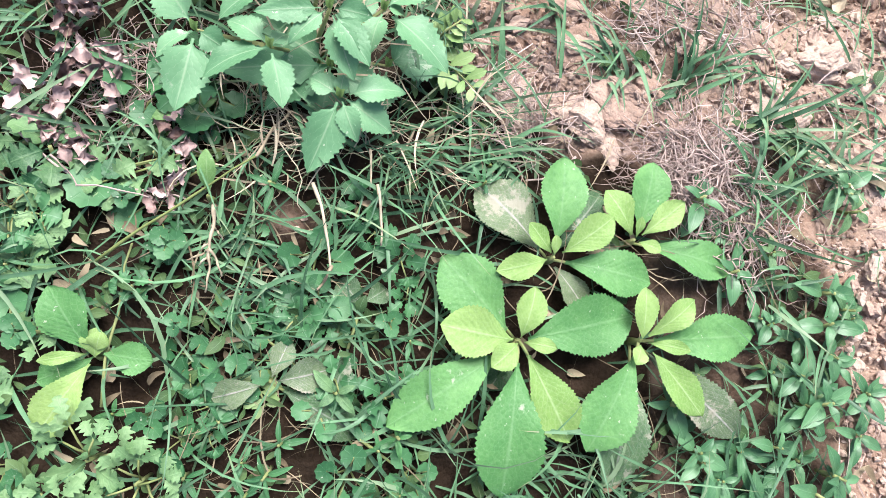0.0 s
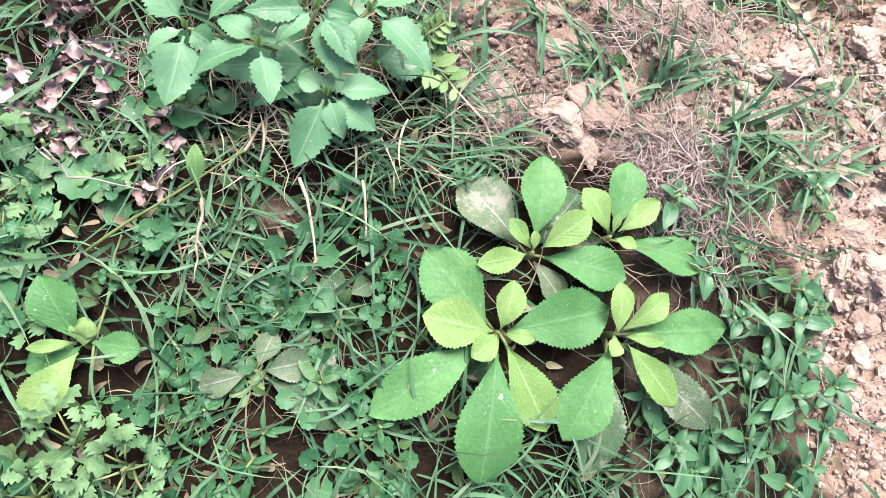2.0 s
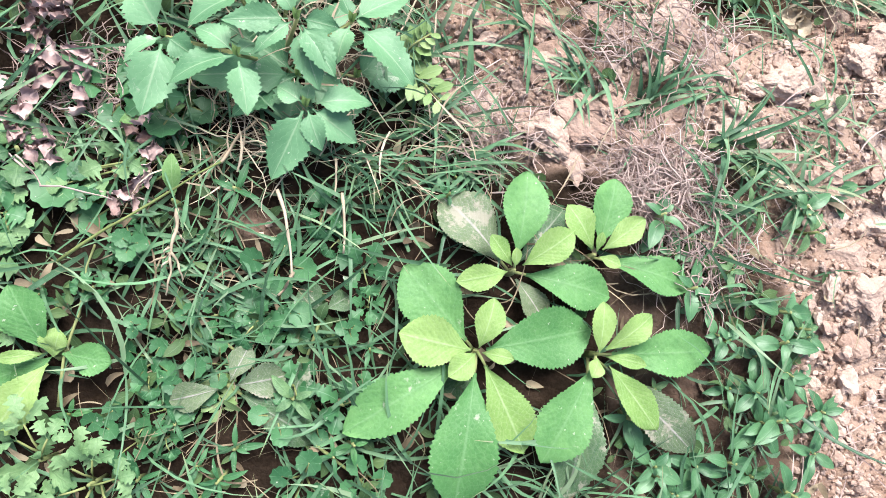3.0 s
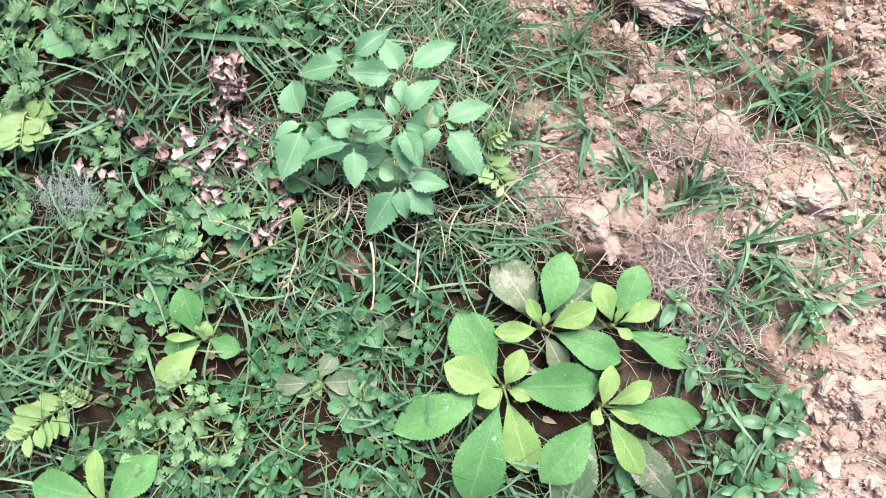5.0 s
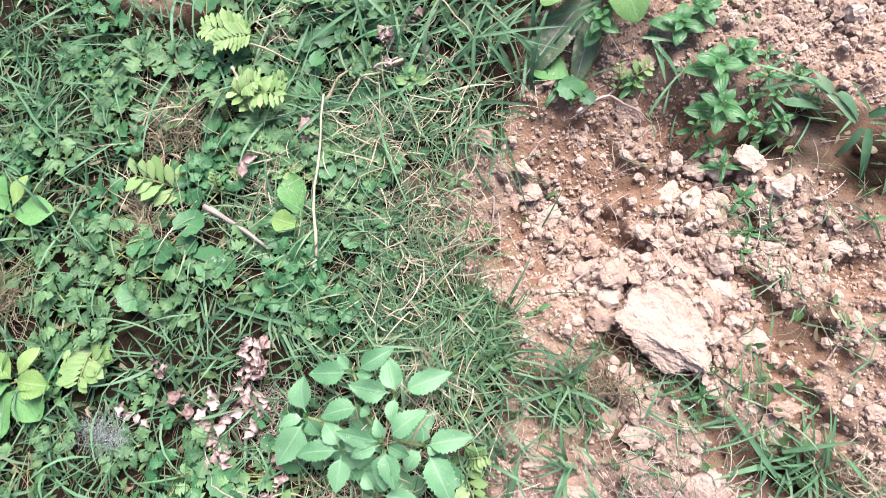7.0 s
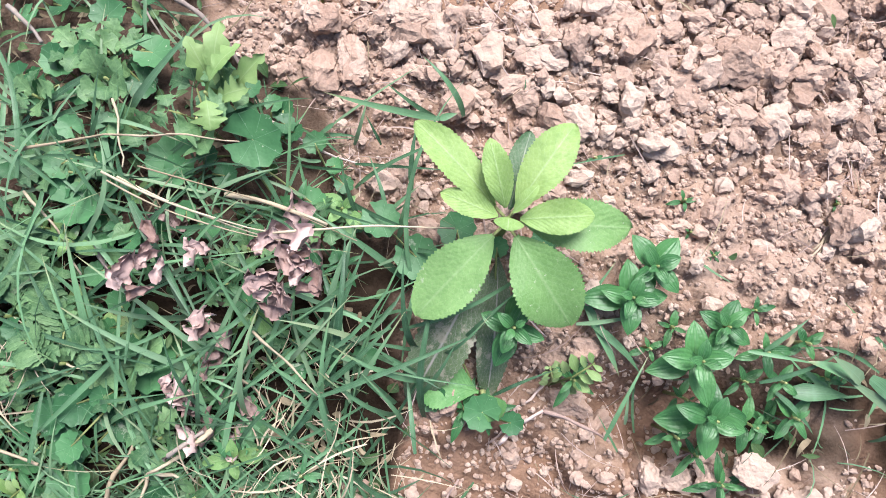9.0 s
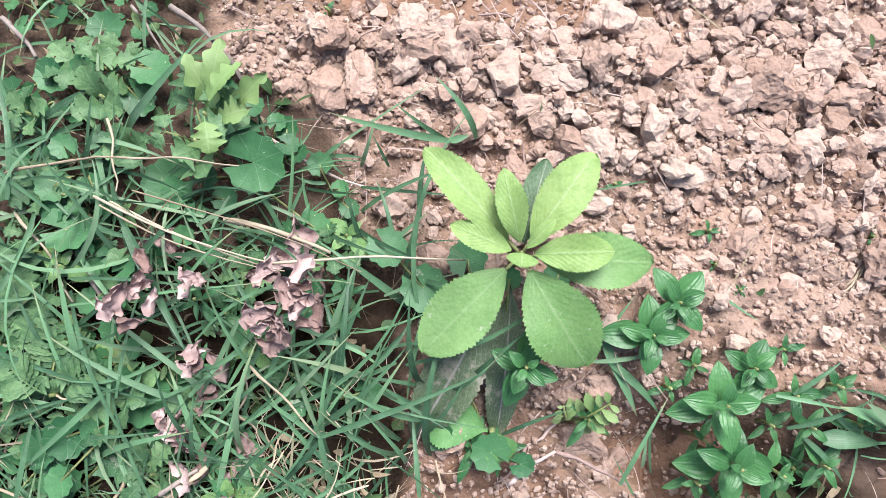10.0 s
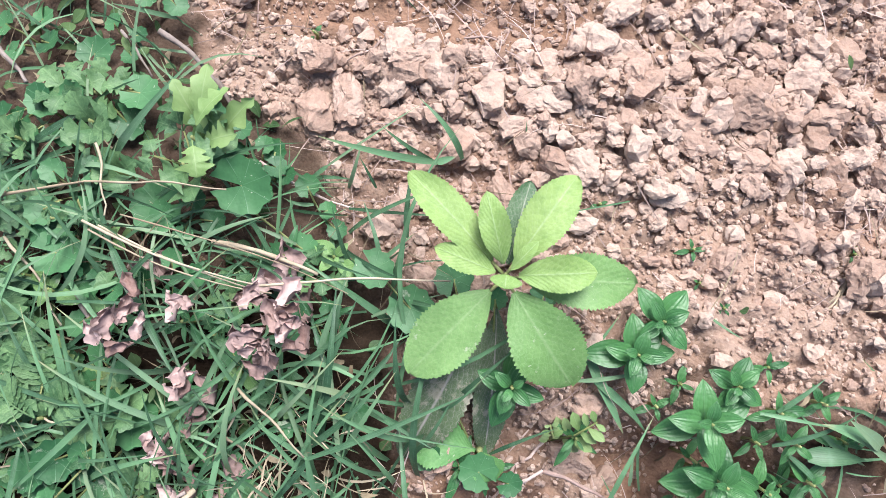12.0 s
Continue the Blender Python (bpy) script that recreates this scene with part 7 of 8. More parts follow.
# ---- withered leaves ----
crumpled_leaf((-0.183, 0.897, 0.100), 0.026, 20, "withered pinkish brown leaf hanging in the grass")
crumpled_leaf((-0.183, 0.896, 0.104), 0.026, 77, "withered pinkish brown leaf hanging in the grass")
crumpled_leaf((-0.152, 0.903, 0.100), 0.031, 60, "withered pinkish brown leaf hanging in the grass")
crumpled_leaf((-0.161, 0.884, 0.104), 0.030, 117, "withered pinkish brown leaf hanging in the grass")
crumpled_leaf((-0.133, 0.872, 0.100), 0.026, 110, "withered pinkish brown leaf hanging in the grass")
crumpled_leaf((-0.147, 0.884, 0.104), 0.026, 167, "withered pinkish brown leaf hanging in the grass")
crumpled_leaf((-0.171, 0.865, 0.100), 0.031, -30, "withered pinkish brown leaf hanging in the grass")
crumpled_leaf((-0.177, 0.868, 0.104), 0.030, 27, "withered pinkish brown leaf hanging in the grass")
crumpled_leaf((-0.165, 0.856, 0.100), 0.026, 70, "withered pinkish brown leaf hanging in the grass")
crumpled_leaf((-0.161, 0.855, 0.104), 0.026, 127, "withered pinkish brown leaf hanging in the grass")
crumpled_leaf((-0.140, 0.862, 0.100), 0.022, 10, "withered pinkish brown leaf hanging in the grass")
crumpled_leaf((-0.148, 0.874, 0.104), 0.022, 67, "withered pinkish brown leaf hanging in the grass")
crumpled_leaf((-0.161, 0.849, 0.100), 0.022, 90, "withered pinkish brown leaf hanging in the grass")
crumpled_leaf((-0.170, 0.842, 0.104), 0.022, 147, "withered pinkish brown leaf hanging in the grass")
crumpled_leaf((-0.176, 0.858, 0.100), 0.022, 40, "withered pinkish brown leaf hanging in the grass")
crumpled_leaf((-0.189, 0.864, 0.104), 0.022, 97, "withered pinkish brown leaf hanging in the grass")
crumpled_leaf((-0.161, 0.878, 0.100), 0.022, 150, "withered pinkish brown leaf hanging in the grass")
crumpled_leaf((-0.149, 0.891, 0.104), 0.022, 207, "withered pinkish brown leaf hanging in the grass")
crumpled_leaf((-0.277, 0.876, 0.105), 0.026, 80, "withered pinkish brown leaf hanging in the grass")
crumpled_leaf((-0.272, 0.893, 0.109), 0.026, 137, "withered pinkish brown leaf hanging in the grass")
crumpled_leaf((-0.273, 0.876, 0.105), 0.022, 30, "withered pinkish brown leaf hanging in the grass")
crumpled_leaf((-0.260, 0.865, 0.109), 0.022, 87, "withered pinkish brown leaf hanging in the grass")
crumpled_leaf((-0.277, 0.847, 0.105), 0.030, 10, "withered pinkish brown leaf hanging in the grass")
crumpled_leaf((-0.287, 0.864, 0.109), 0.030, 67, "withered pinkish brown leaf hanging in the grass")
crumpled_leaf((-0.293, 0.867, 0.105), 0.022, 60, "withered pinkish brown leaf hanging in the grass")
crumpled_leaf((-0.298, 0.854, 0.109), 0.022, 117, "withered pinkish brown leaf hanging in the grass")
crumpled_leaf((-0.238, 0.882, 0.105), 0.026, 120, "withered pinkish brown leaf hanging in the grass")
crumpled_leaf((-0.230, 0.887, 0.109), 0.026, 177, "withered pinkish brown leaf hanging in the grass")
crumpled_leaf((-0.222, 0.830, 0.105), 0.022, 20, "withered pinkish brown leaf hanging in the grass")
crumpled_leaf((-0.221, 0.830, 0.109), 0.021, 77, "withered pinkish brown leaf hanging in the grass")
crumpled_leaf((-0.219, 0.824, 0.105), 0.020, 90, "withered pinkish brown leaf hanging in the grass")
crumpled_leaf((-0.226, 0.818, 0.109), 0.019, 147, "withered pinkish brown leaf hanging in the grass")
crumpled_leaf((-0.252, 0.763, 0.050), 0.033, 70, "withered pinkish brown leaf hanging in the grass")
crumpled_leaf((-0.246, 0.762, 0.054), 0.033, 127, "withered pinkish brown leaf hanging in the grass")
crumpled_leaf((-0.240, 0.756, 0.050), 0.028, 20, "withered pinkish brown leaf hanging in the grass")
crumpled_leaf((-0.239, 0.756, 0.054), 0.028, 77, "withered pinkish brown leaf hanging in the grass")
crumpled_leaf((-0.222, 0.735, 0.050), 0.033, 90, "withered pinkish brown leaf hanging in the grass")
crumpled_leaf((-0.235, 0.725, 0.054), 0.033, 147, "withered pinkish brown leaf hanging in the grass")
crumpled_leaf((-0.245, 0.753, 0.050), 0.024, 140, "withered pinkish brown leaf hanging in the grass")
crumpled_leaf((-0.254, 0.757, 0.054), 0.023, 197, "withered pinkish brown leaf hanging in the grass")
crumpled_leaf((-0.298, 0.915, 0.050), 0.024, 30, "withered pinkish brown leaf hanging in the grass")
crumpled_leaf((-0.284, 0.902, 0.054), 0.024, 87, "withered pinkish brown leaf hanging in the grass")
crumpled_leaf((-0.227, 0.796, 0.050), 0.019, 60, "withered pinkish brown leaf hanging in the grass")
crumpled_leaf((-0.231, 0.785, 0.054), 0.019, 117, "withered pinkish brown leaf hanging in the grass")
crumpled_leaf((-0.257, 0.760, 0.050), 0.019, 10, "withered pinkish brown leaf hanging in the grass")
crumpled_leaf((-0.263, 0.771, 0.054), 0.019, 67, "withered pinkish brown leaf hanging in the grass")
crumpled_leaf((-0.278, 0.298, 0.050), 0.023, 20, "withered pinkish brown leaf hanging in the grass")
crumpled_leaf((-0.277, 0.296, 0.054), 0.023, 77, "withered pinkish brown leaf hanging in the grass")
crumpled_leaf((-0.252, 0.300, 0.050), 0.026, 60, "withered pinkish brown leaf hanging in the grass")
crumpled_leaf((-0.255, 0.282, 0.054), 0.026, 117, "withered pinkish brown leaf hanging in the grass")
crumpled_leaf((-0.258, 0.271, 0.050), 0.023, 110, "withered pinkish brown leaf hanging in the grass")
crumpled_leaf((-0.273, 0.278, 0.054), 0.023, 167, "withered pinkish brown leaf hanging in the grass")
crumpled_leaf((-0.252, 0.263, 0.050), 0.024, -30, "withered pinkish brown leaf hanging in the grass")
crumpled_leaf((-0.256, 0.265, 0.054), 0.024, 27, "withered pinkish brown leaf hanging in the grass")
crumpled_leaf((-0.247, 0.272, 0.050), 0.023, 70, "withered pinkish brown leaf hanging in the grass")
crumpled_leaf((-0.242, 0.271, 0.054), 0.023, 127, "withered pinkish brown leaf hanging in the grass")
crumpled_leaf((-0.271, 0.276, 0.050), 0.020, 10, "withered pinkish brown leaf hanging in the grass")
crumpled_leaf((-0.280, 0.285, 0.054), 0.020, 67, "withered pinkish brown leaf hanging in the grass")
crumpled_leaf((-0.257, 0.307, 0.050), 0.020, 90, "withered pinkish brown leaf hanging in the grass")
crumpled_leaf((-0.263, 0.298, 0.054), 0.020, 147, "withered pinkish brown leaf hanging in the grass")
crumpled_leaf((-0.247, 0.257, 0.050), 0.018, 40, "withered pinkish brown leaf hanging in the grass")
crumpled_leaf((-0.258, 0.259, 0.054), 0.018, 97, "withered pinkish brown leaf hanging in the grass")
crumpled_leaf((-0.279, 0.290, 0.050), 0.022, 75, "withered pinkish brown leaf hanging in the grass")
crumpled_leaf((-0.260, 0.285, 0.054), 0.022, 132, "withered pinkish brown leaf hanging in the grass")
crumpled_leaf((-0.255, 0.286, 0.050), 0.021, 130, "withered pinkish brown leaf hanging in the grass")
crumpled_leaf((-0.246, 0.274, 0.054), 0.021, 187, "withered pinkish brown leaf hanging in the grass")
crumpled_leaf((-0.282, 0.292, 0.050), 0.017, 45, "withered pinkish brown leaf hanging in the grass")
crumpled_leaf((-0.276, 0.282, 0.054), 0.017, 102, "withered pinkish brown leaf hanging in the grass")
crumpled_leaf((-0.353, 0.195, 0.030), 0.027, 20, "withered pinkish brown leaf hanging in the grass")
crumpled_leaf((-0.351, 0.194, 0.034), 0.027, 77, "withered pinkish brown leaf hanging in the grass")
crumpled_leaf((-0.330, 0.183, 0.030), 0.024, 70, "withered pinkish brown leaf hanging in the grass")
crumpled_leaf((-0.325, 0.182, 0.034), 0.024, 127, "withered pinkish brown leaf hanging in the grass")
crumpled_leaf((-0.308, 0.214, 0.030), 0.024, 130, "withered pinkish brown leaf hanging in the grass")
crumpled_leaf((-0.299, 0.202, 0.034), 0.024, 187, "withered pinkish brown leaf hanging in the grass")
crumpled_leaf((-0.300, 0.176, 0.030), 0.024, 10, "withered pinkish brown leaf hanging in the grass")
crumpled_leaf((-0.310, 0.187, 0.034), 0.024, 67, "withered pinkish brown leaf hanging in the grass")
crumpled_leaf((-0.275, 0.194, 0.030), 0.025, 60, "withered pinkish brown leaf hanging in the grass")
crumpled_leaf((-0.278, 0.178, 0.034), 0.024, 117, "withered pinkish brown leaf hanging in the grass")
crumpled_leaf((-0.285, 0.165, 0.030), 0.026, 100, "withered pinkish brown leaf hanging in the grass")
crumpled_leaf((-0.262, 0.160, 0.034), 0.026, 157, "withered pinkish brown leaf hanging in the grass")
crumpled_leaf((-0.269, 0.156, 0.030), 0.022, 30, "withered pinkish brown leaf hanging in the grass")
crumpled_leaf((-0.254, 0.148, 0.034), 0.021, 87, "withered pinkish brown leaf hanging in the grass")
crumpled_leaf((-0.270, 0.218, 0.030), 0.026, 50, "withered pinkish brown leaf hanging in the grass")
crumpled_leaf((-0.258, 0.233, 0.034), 0.026, 107, "withered pinkish brown leaf hanging in the grass")
crumpled_leaf((-0.247, 0.230, 0.030), 0.024, 120, "withered pinkish brown leaf hanging in the grass")
crumpled_leaf((-0.241, 0.236, 0.034), 0.023, 177, "withered pinkish brown leaf hanging in the grass")
crumpled_leaf((-0.231, 0.222, 0.030), 0.023, 20, "withered pinkish brown leaf hanging in the grass")
crumpled_leaf((-0.230, 0.221, 0.034), 0.023, 77, "withered pinkish brown leaf hanging in the grass")
crumpled_leaf((-0.236, 0.185, 0.030), 0.022, 80, "withered pinkish brown leaf hanging in the grass")
crumpled_leaf((-0.235, 0.199, 0.034), 0.022, 137, "withered pinkish brown leaf hanging in the grass")
crumpled_leaf((-0.255, 0.217, 0.030), 0.024, 160, "withered pinkish brown leaf hanging in the grass")
crumpled_leaf((-0.263, 0.203, 0.034), 0.023, 217, "withered pinkish brown leaf hanging in the grass")
crumpled_leaf((-0.402, 0.229, 0.030), 0.021, 30, "withered pinkish brown leaf hanging in the grass")
crumpled_leaf((-0.387, 0.221, 0.034), 0.021, 87, "withered pinkish brown leaf hanging in the grass")
crumpled_leaf((-0.385, 0.222, 0.030), 0.019, 90, "withered pinkish brown leaf hanging in the grass")
crumpled_leaf((-0.390, 0.215, 0.034), 0.019, 147, "withered pinkish brown leaf hanging in the grass")
crumpled_leaf((-0.408, 0.151, 0.030), 0.020, 40, "withered pinkish brown leaf hanging in the grass")
crumpled_leaf((-0.420, 0.154, 0.034), 0.020, 97, "withered pinkish brown leaf hanging in the grass")
crumpled_leaf((-0.396, 0.151, 0.030), 0.017, 100, "withered pinkish brown leaf hanging in the grass")
crumpled_leaf((-0.381, 0.149, 0.034), 0.017, 157, "withered pinkish brown leaf hanging in the grass")
crumpled_leaf((-0.183, 0.163, 0.030), 0.019, 30, "withered pinkish brown leaf hanging in the grass")
crumpled_leaf((-0.175, 0.150, 0.034), 0.019, 87, "withered pinkish brown leaf hanging in the grass")
crumpled_leaf((-0.173, 0.151, 0.030), 0.016, 90, "withered pinkish brown leaf hanging in the grass")
crumpled_leaf((-0.180, 0.145, 0.034), 0.016, 147, "withered pinkish brown leaf hanging in the grass")
crumpled_leaf((-0.194, 0.167, 0.030), 0.019, 150, "withered pinkish brown leaf hanging in the grass")
crumpled_leaf((-0.182, 0.176, 0.034), 0.019, 207, "withered pinkish brown leaf hanging in the grass")
crumpled_leaf((-0.187, 0.123, 0.030), 0.019, 20, "withered pinkish brown leaf hanging in the grass")
crumpled_leaf((-0.186, 0.121, 0.034), 0.019, 77, "withered pinkish brown leaf hanging in the grass")
crumpled_leaf((-0.195, 0.112, 0.030), 0.022, 60, "withered pinkish brown leaf hanging in the grass")
crumpled_leaf((-0.202, 0.099, 0.034), 0.022, 117, "withered pinkish brown leaf hanging in the grass")
crumpled_leaf((-0.187, 0.101, 0.030), 0.017, 110, "withered pinkish brown leaf hanging in the grass")
crumpled_leaf((-0.195, 0.109, 0.034), 0.017, 167, "withered pinkish brown leaf hanging in the grass")
crumpled_leaf((-0.180, 0.136, 0.030), 0.016, 45, "withered pinkish brown leaf hanging in the grass")
crumpled_leaf((-0.179, 0.125, 0.034), 0.016, 102, "withered pinkish brown leaf hanging in the grass")
crumpled_leaf((-0.281, 0.257, 0.030), 0.019, 80, "withered pinkish brown leaf hanging in the grass")
crumpled_leaf((-0.276, 0.267, 0.034), 0.018, 137, "withered pinkish brown leaf hanging in the grass")
crumpled_leaf((-0.270, 0.251, 0.030), 0.016, 20, "withered pinkish brown leaf hanging in the grass")
crumpled_leaf((-0.269, 0.249, 0.034), 0.016, 77, "withered pinkish brown leaf hanging in the grass")
crumpled_leaf((-0.271, 0.231, 0.030), 0.016, 140, "withered pinkish brown leaf hanging in the grass")
crumpled_leaf((-0.275, 0.232, 0.034), 0.016, 197, "withered pinkish brown leaf hanging in the grass")
crumpled_leaf((-0.228, 0.217, 0.030), 0.014, 20, "withered pinkish brown leaf hanging in the grass")
crumpled_leaf((-0.228, 0.215, 0.034), 0.014, 77, "withered pinkish brown leaf hanging in the grass")
crumpled_leaf((-0.258, 0.267, 0.030), 0.015, 70, "withered pinkish brown leaf hanging in the grass")
crumpled_leaf((-0.255, 0.264, 0.034), 0.014, 127, "withered pinkish brown leaf hanging in the grass")
crumpled_leaf((-0.285, 0.163, 0.030), 0.020, 20, "withered pinkish brown leaf hanging in the grass")
crumpled_leaf((-0.284, 0.161, 0.034), 0.020, 77, "withered pinkish brown leaf hanging in the grass")
crumpled_leaf((-0.263, 0.155, 0.030), 0.021, 60, "withered pinkish brown leaf hanging in the grass")
crumpled_leaf((-0.269, 0.142, 0.034), 0.021, 117, "withered pinkish brown leaf hanging in the grass")
crumpled_leaf((-0.256, 0.151, 0.030), 0.017, 130, "withered pinkish brown leaf hanging in the grass")
crumpled_leaf((-0.253, 0.139, 0.034), 0.017, 187, "withered pinkish brown leaf hanging in the grass")
crumpled_leaf((-0.291, 0.166, 0.030), 0.015, 10, "withered pinkish brown leaf hanging in the grass")
crumpled_leaf((-0.294, 0.174, 0.034), 0.015, 67, "withered pinkish brown leaf hanging in the grass")
crumpled_leaf((-0.298, 0.132, 0.030), 0.013, 80, "withered pinkish brown leaf hanging in the grass")
crumpled_leaf((-0.293, 0.139, 0.034), 0.013, 137, "withered pinkish brown leaf hanging in the grass")
crumpled_leaf((-0.278, 0.159, 0.030), 0.017, 100, "withered pinkish brown leaf hanging in the grass")
crumpled_leaf((-0.267, 0.150, 0.034), 0.017, 157, "withered pinkish brown leaf hanging in the grass")
stalk("dry_stem", (-0.308, 0.164, 0.030), -38, 0.084, 0.030, 0.0012, "withered creeping stem with dead leaves", "stem", mat=M_ROOT, bow=-0.05)
stalk("dry_stem", (-0.241, 0.112, 0.030), -5, 0.066, 0.025, 0.0012, "withered creeping stem with dead leaves", "stem", mat=M_ROOT, bow=0.08)
crumpled_leaf((0.469, 0.337, 0.000), 0.029, 30, "pale dead leaf on clay", mat=M_STRAW)
crumpled_leaf((0.481, 0.325, 0.004), 0.029, 87, "pale dead leaf on clay", mat=M_STRAW)
crumpled_leaf((0.483, 0.340, 0.000), 0.022, 70, "pale dead leaf on clay", mat=M_STRAW)
crumpled_leaf((0.484, 0.339, 0.004), 0.022, 127, "pale dead leaf on clay", mat=M_STRAW)
crumpled_leaf((0.293, 0.274, 0.000), 0.017, 20, "pale dead leaf on clay", mat=M_STRAW)
crumpled_leaf((0.292, 0.273, 0.004), 0.017, 77, "pale dead leaf on clay", mat=M_STRAW)
crumpled_leaf((-0.227, 0.793, 0.040), 0.036, 80, "withered pinkish brown leaf hanging in the grass")
crumpled_leaf((-0.224, 0.816, 0.044), 0.036, 137, "withered pinkish brown leaf hanging in the grass")
crumpled_leaf((-0.215, 0.765, 0.040), 0.032, 100, "withered pinkish brown leaf hanging in the grass")
crumpled_leaf((-0.191, 0.753, 0.044), 0.032, 157, "withered pinkish brown leaf hanging in the grass")
crumpled_leaf((-0.283, 0.920, 0.040), 0.044, 20, "withered pinkish brown leaf hanging in the grass")
crumpled_leaf((-0.283, 0.915, 0.044), 0.044, 77, "withered pinkish brown leaf hanging in the grass")
crumpled_leaf((-0.194, 0.910, 0.040), 0.044, 50, "withered pinkish brown leaf hanging in the grass")
crumpled_leaf((-0.173, 0.932, 0.044), 0.044, 107, "withered pinkish brown leaf hanging in the grass")
crumpled_leaf((-0.151, 0.897, 0.040), 0.036, 110, "withered pinkish brown leaf hanging in the grass")
crumpled_leaf((-0.174, 0.910, 0.044), 0.036, 167, "withered pinkish brown leaf hanging in the grass")
crumpled_leaf((-0.195, 0.738, 0.040), 0.028, 60, "withered pinkish brown leaf hanging in the grass")
crumpled_leaf((-0.201, 0.718, 0.044), 0.028, 117, "withered pinkish brown leaf hanging in the grass")
crumpled_leaf((-0.308, 0.591, 0.040), 0.034, 10, "withered pinkish brown leaf hanging in the grass")
crumpled_leaf((-0.322, 0.607, 0.044), 0.034, 67, "withered pinkish brown leaf hanging in the grass")
crumpled_leaf((-0.383, 0.536, 0.040), 0.027, 60, "withered pinkish brown leaf hanging in the grass")
crumpled_leaf((-0.387, 0.518, 0.044), 0.027, 117, "withered pinkish brown leaf hanging in the grass")

# ---- large lumps of clay ----
clay_block(0.223, 0.491, 0.080, 0.062, 0.029, -14, "large pale block of dry clay on crumbled soil")
soil_clod(0.003, 0.623, 0.0186, 0.0169, 0, 6)
soil_clod(0.009, 0.600, 0.0218, 0.0092, 12, 7)
soil_clod(0.322, 0.318, 0.0211, 0.0272, 134, 9)
soil_clod(0.216, 0.198, 0.0436, 0.0271, -14, 9, "low pale slab of cracked clay crust", 0.15, 0.45)
soil_clod(0.437, 0.251, 0.0335, 0.0262, 23, 12)
soil_clod(0.569, 0.304, 0.0359, 0.0287, 10, 17)
soil_clod(-0.086, 0.670, 0.0224, 0.0259, 42, 21)
soil_clod(-0.094, 0.642, 0.0189, 0.0138, -16, 25)
soil_clod(0.064, 0.545, 0.0148, 0.0132, 176, 28)
soil_clod(0.382, 0.304, 0.0149, 0.0119, 8, 28)
soil_clod(0.216, 0.724, 0.0199, 0.0282, 310, 34)
soil_clod(0.257, 0.682, 0.0262, 0.0213, -18, 37)
soil_clod(0.193, 0.675, 0.0215, 0.0248, 84, 37)
soil_clod(0.099, 0.787, 0.0256, 0.0222, 151, 40)
soil_clod(0.301, 0.257, 0.0180, 0.0150, 218, 44)
soil_clod(-0.014, 0.606, 0.0135, 0.0118, 285, 47)
soil_clod(0.326, 0.638, 0.0192, 0.0144, 17, 52)
soil_clod(0.412, 0.667, 0.0206, 0.0111, 4, 56)
soil_clod(0.356, 0.675, 0.0144, 0.0112, -9, 59)
soil_clod(0.437, 0.418, 0.0121, 0.0151, 193, 61)
soil_clod(0.491, 0.469, 0.0151, 0.0121, 15, 63)
soil_clod(0.192, 0.513, 0.0112, 0.0080, 2, 67)
soil_clod(0.118, 0.195, 0.0153, 0.0122, -11, 67)
soil_clod(0.223, 0.212, 0.0262, 0.0159, -25, 2, "low pale slab of cracked clay crust", 0.25, 0.6)
soil_clod(0.181, 0.265, 0.0102, 0.0102, 67, 7)
soil_clod(0.446, 0.236, 0.0300, 0.0180, -1, 8)
soil_clod(0.485, 0.227, 0.0242, 0.0242, 201, 15)
soil_clod(0.530, 0.283, 0.0185, 0.0284, 268, 17)
soil_clod(0.203, 0.188, 0.0338, 0.0164, 10, 15, "low pale slab of cracked clay crust", 0.15, 0.6)
soil_clod(0.125, 0.184, 0.0188, 0.0144, -3, 23)
soil_clod(0.180, 0.300, 0.0229, 0.0149, -16, 27)
soil_clod(0.315, 0.300, 0.0271, 0.0177, 21, 26)
soil_clod(0.291, 0.314, 0.0177, 0.0094, 8, 31)
soil_clod(0.401, 0.247, 0.0238, 0.0143, -5, 32)
soil_clod(0.466, 0.300, 0.0183, 0.0122, -18, 34)
soil_clod(0.493, 0.071, 0.0177, 0.0295, 84, 40)
soil_clod(0.247, 0.219, 0.0172, 0.0137, 6, 39)
soil_clod(0.494, -0.022, 0.0174, 0.0232, 218, 45)
soil_clod(0.076, 0.157, 0.0098, 0.0065, -20, 49)
soil_clod(0.123, 0.274, 0.0146, 0.0101, 17, 50)
soil_clod(-0.079, 1.122, 0.0403, 0.0118, -25, 5)
soil_clod(-0.116, 1.151, 0.0130, 0.0119, 67, 4)
soil_clod(-0.093, 1.140, 0.0184, 0.0140, -1, 12)
soil_clod(-0.075, 1.089, 0.0235, 0.0139, -14, 14)
soil_clod(0.122, 1.150, 0.0256, 0.0213, 268, 12)
soil_clod(0.035, 1.158, 0.0129, 0.0086, 10, 16)
soil_clod(0.084, 1.177, 0.0247, 0.0172, -3, 23)
soil_clod(0.039, 1.111, 0.0234, 0.0160, -16, 26)
soil_clod(0.077, 1.130, 0.0128, 0.0096, 21, 28)
soil_clod(0.079, 1.082, 0.0159, 0.0100, 8, 32)
soil_clod(0.170, 1.097, 0.0274, 0.0242, 310, 36)
soil_clod(0.157, 1.033, 0.0177, 0.0146, -18, 36)
soil_clod(0.150, 1.007, 0.0104, 0.0104, 84, 42)
soil_clod(0.148, 0.975, 0.0124, 0.0083, 6, 42)
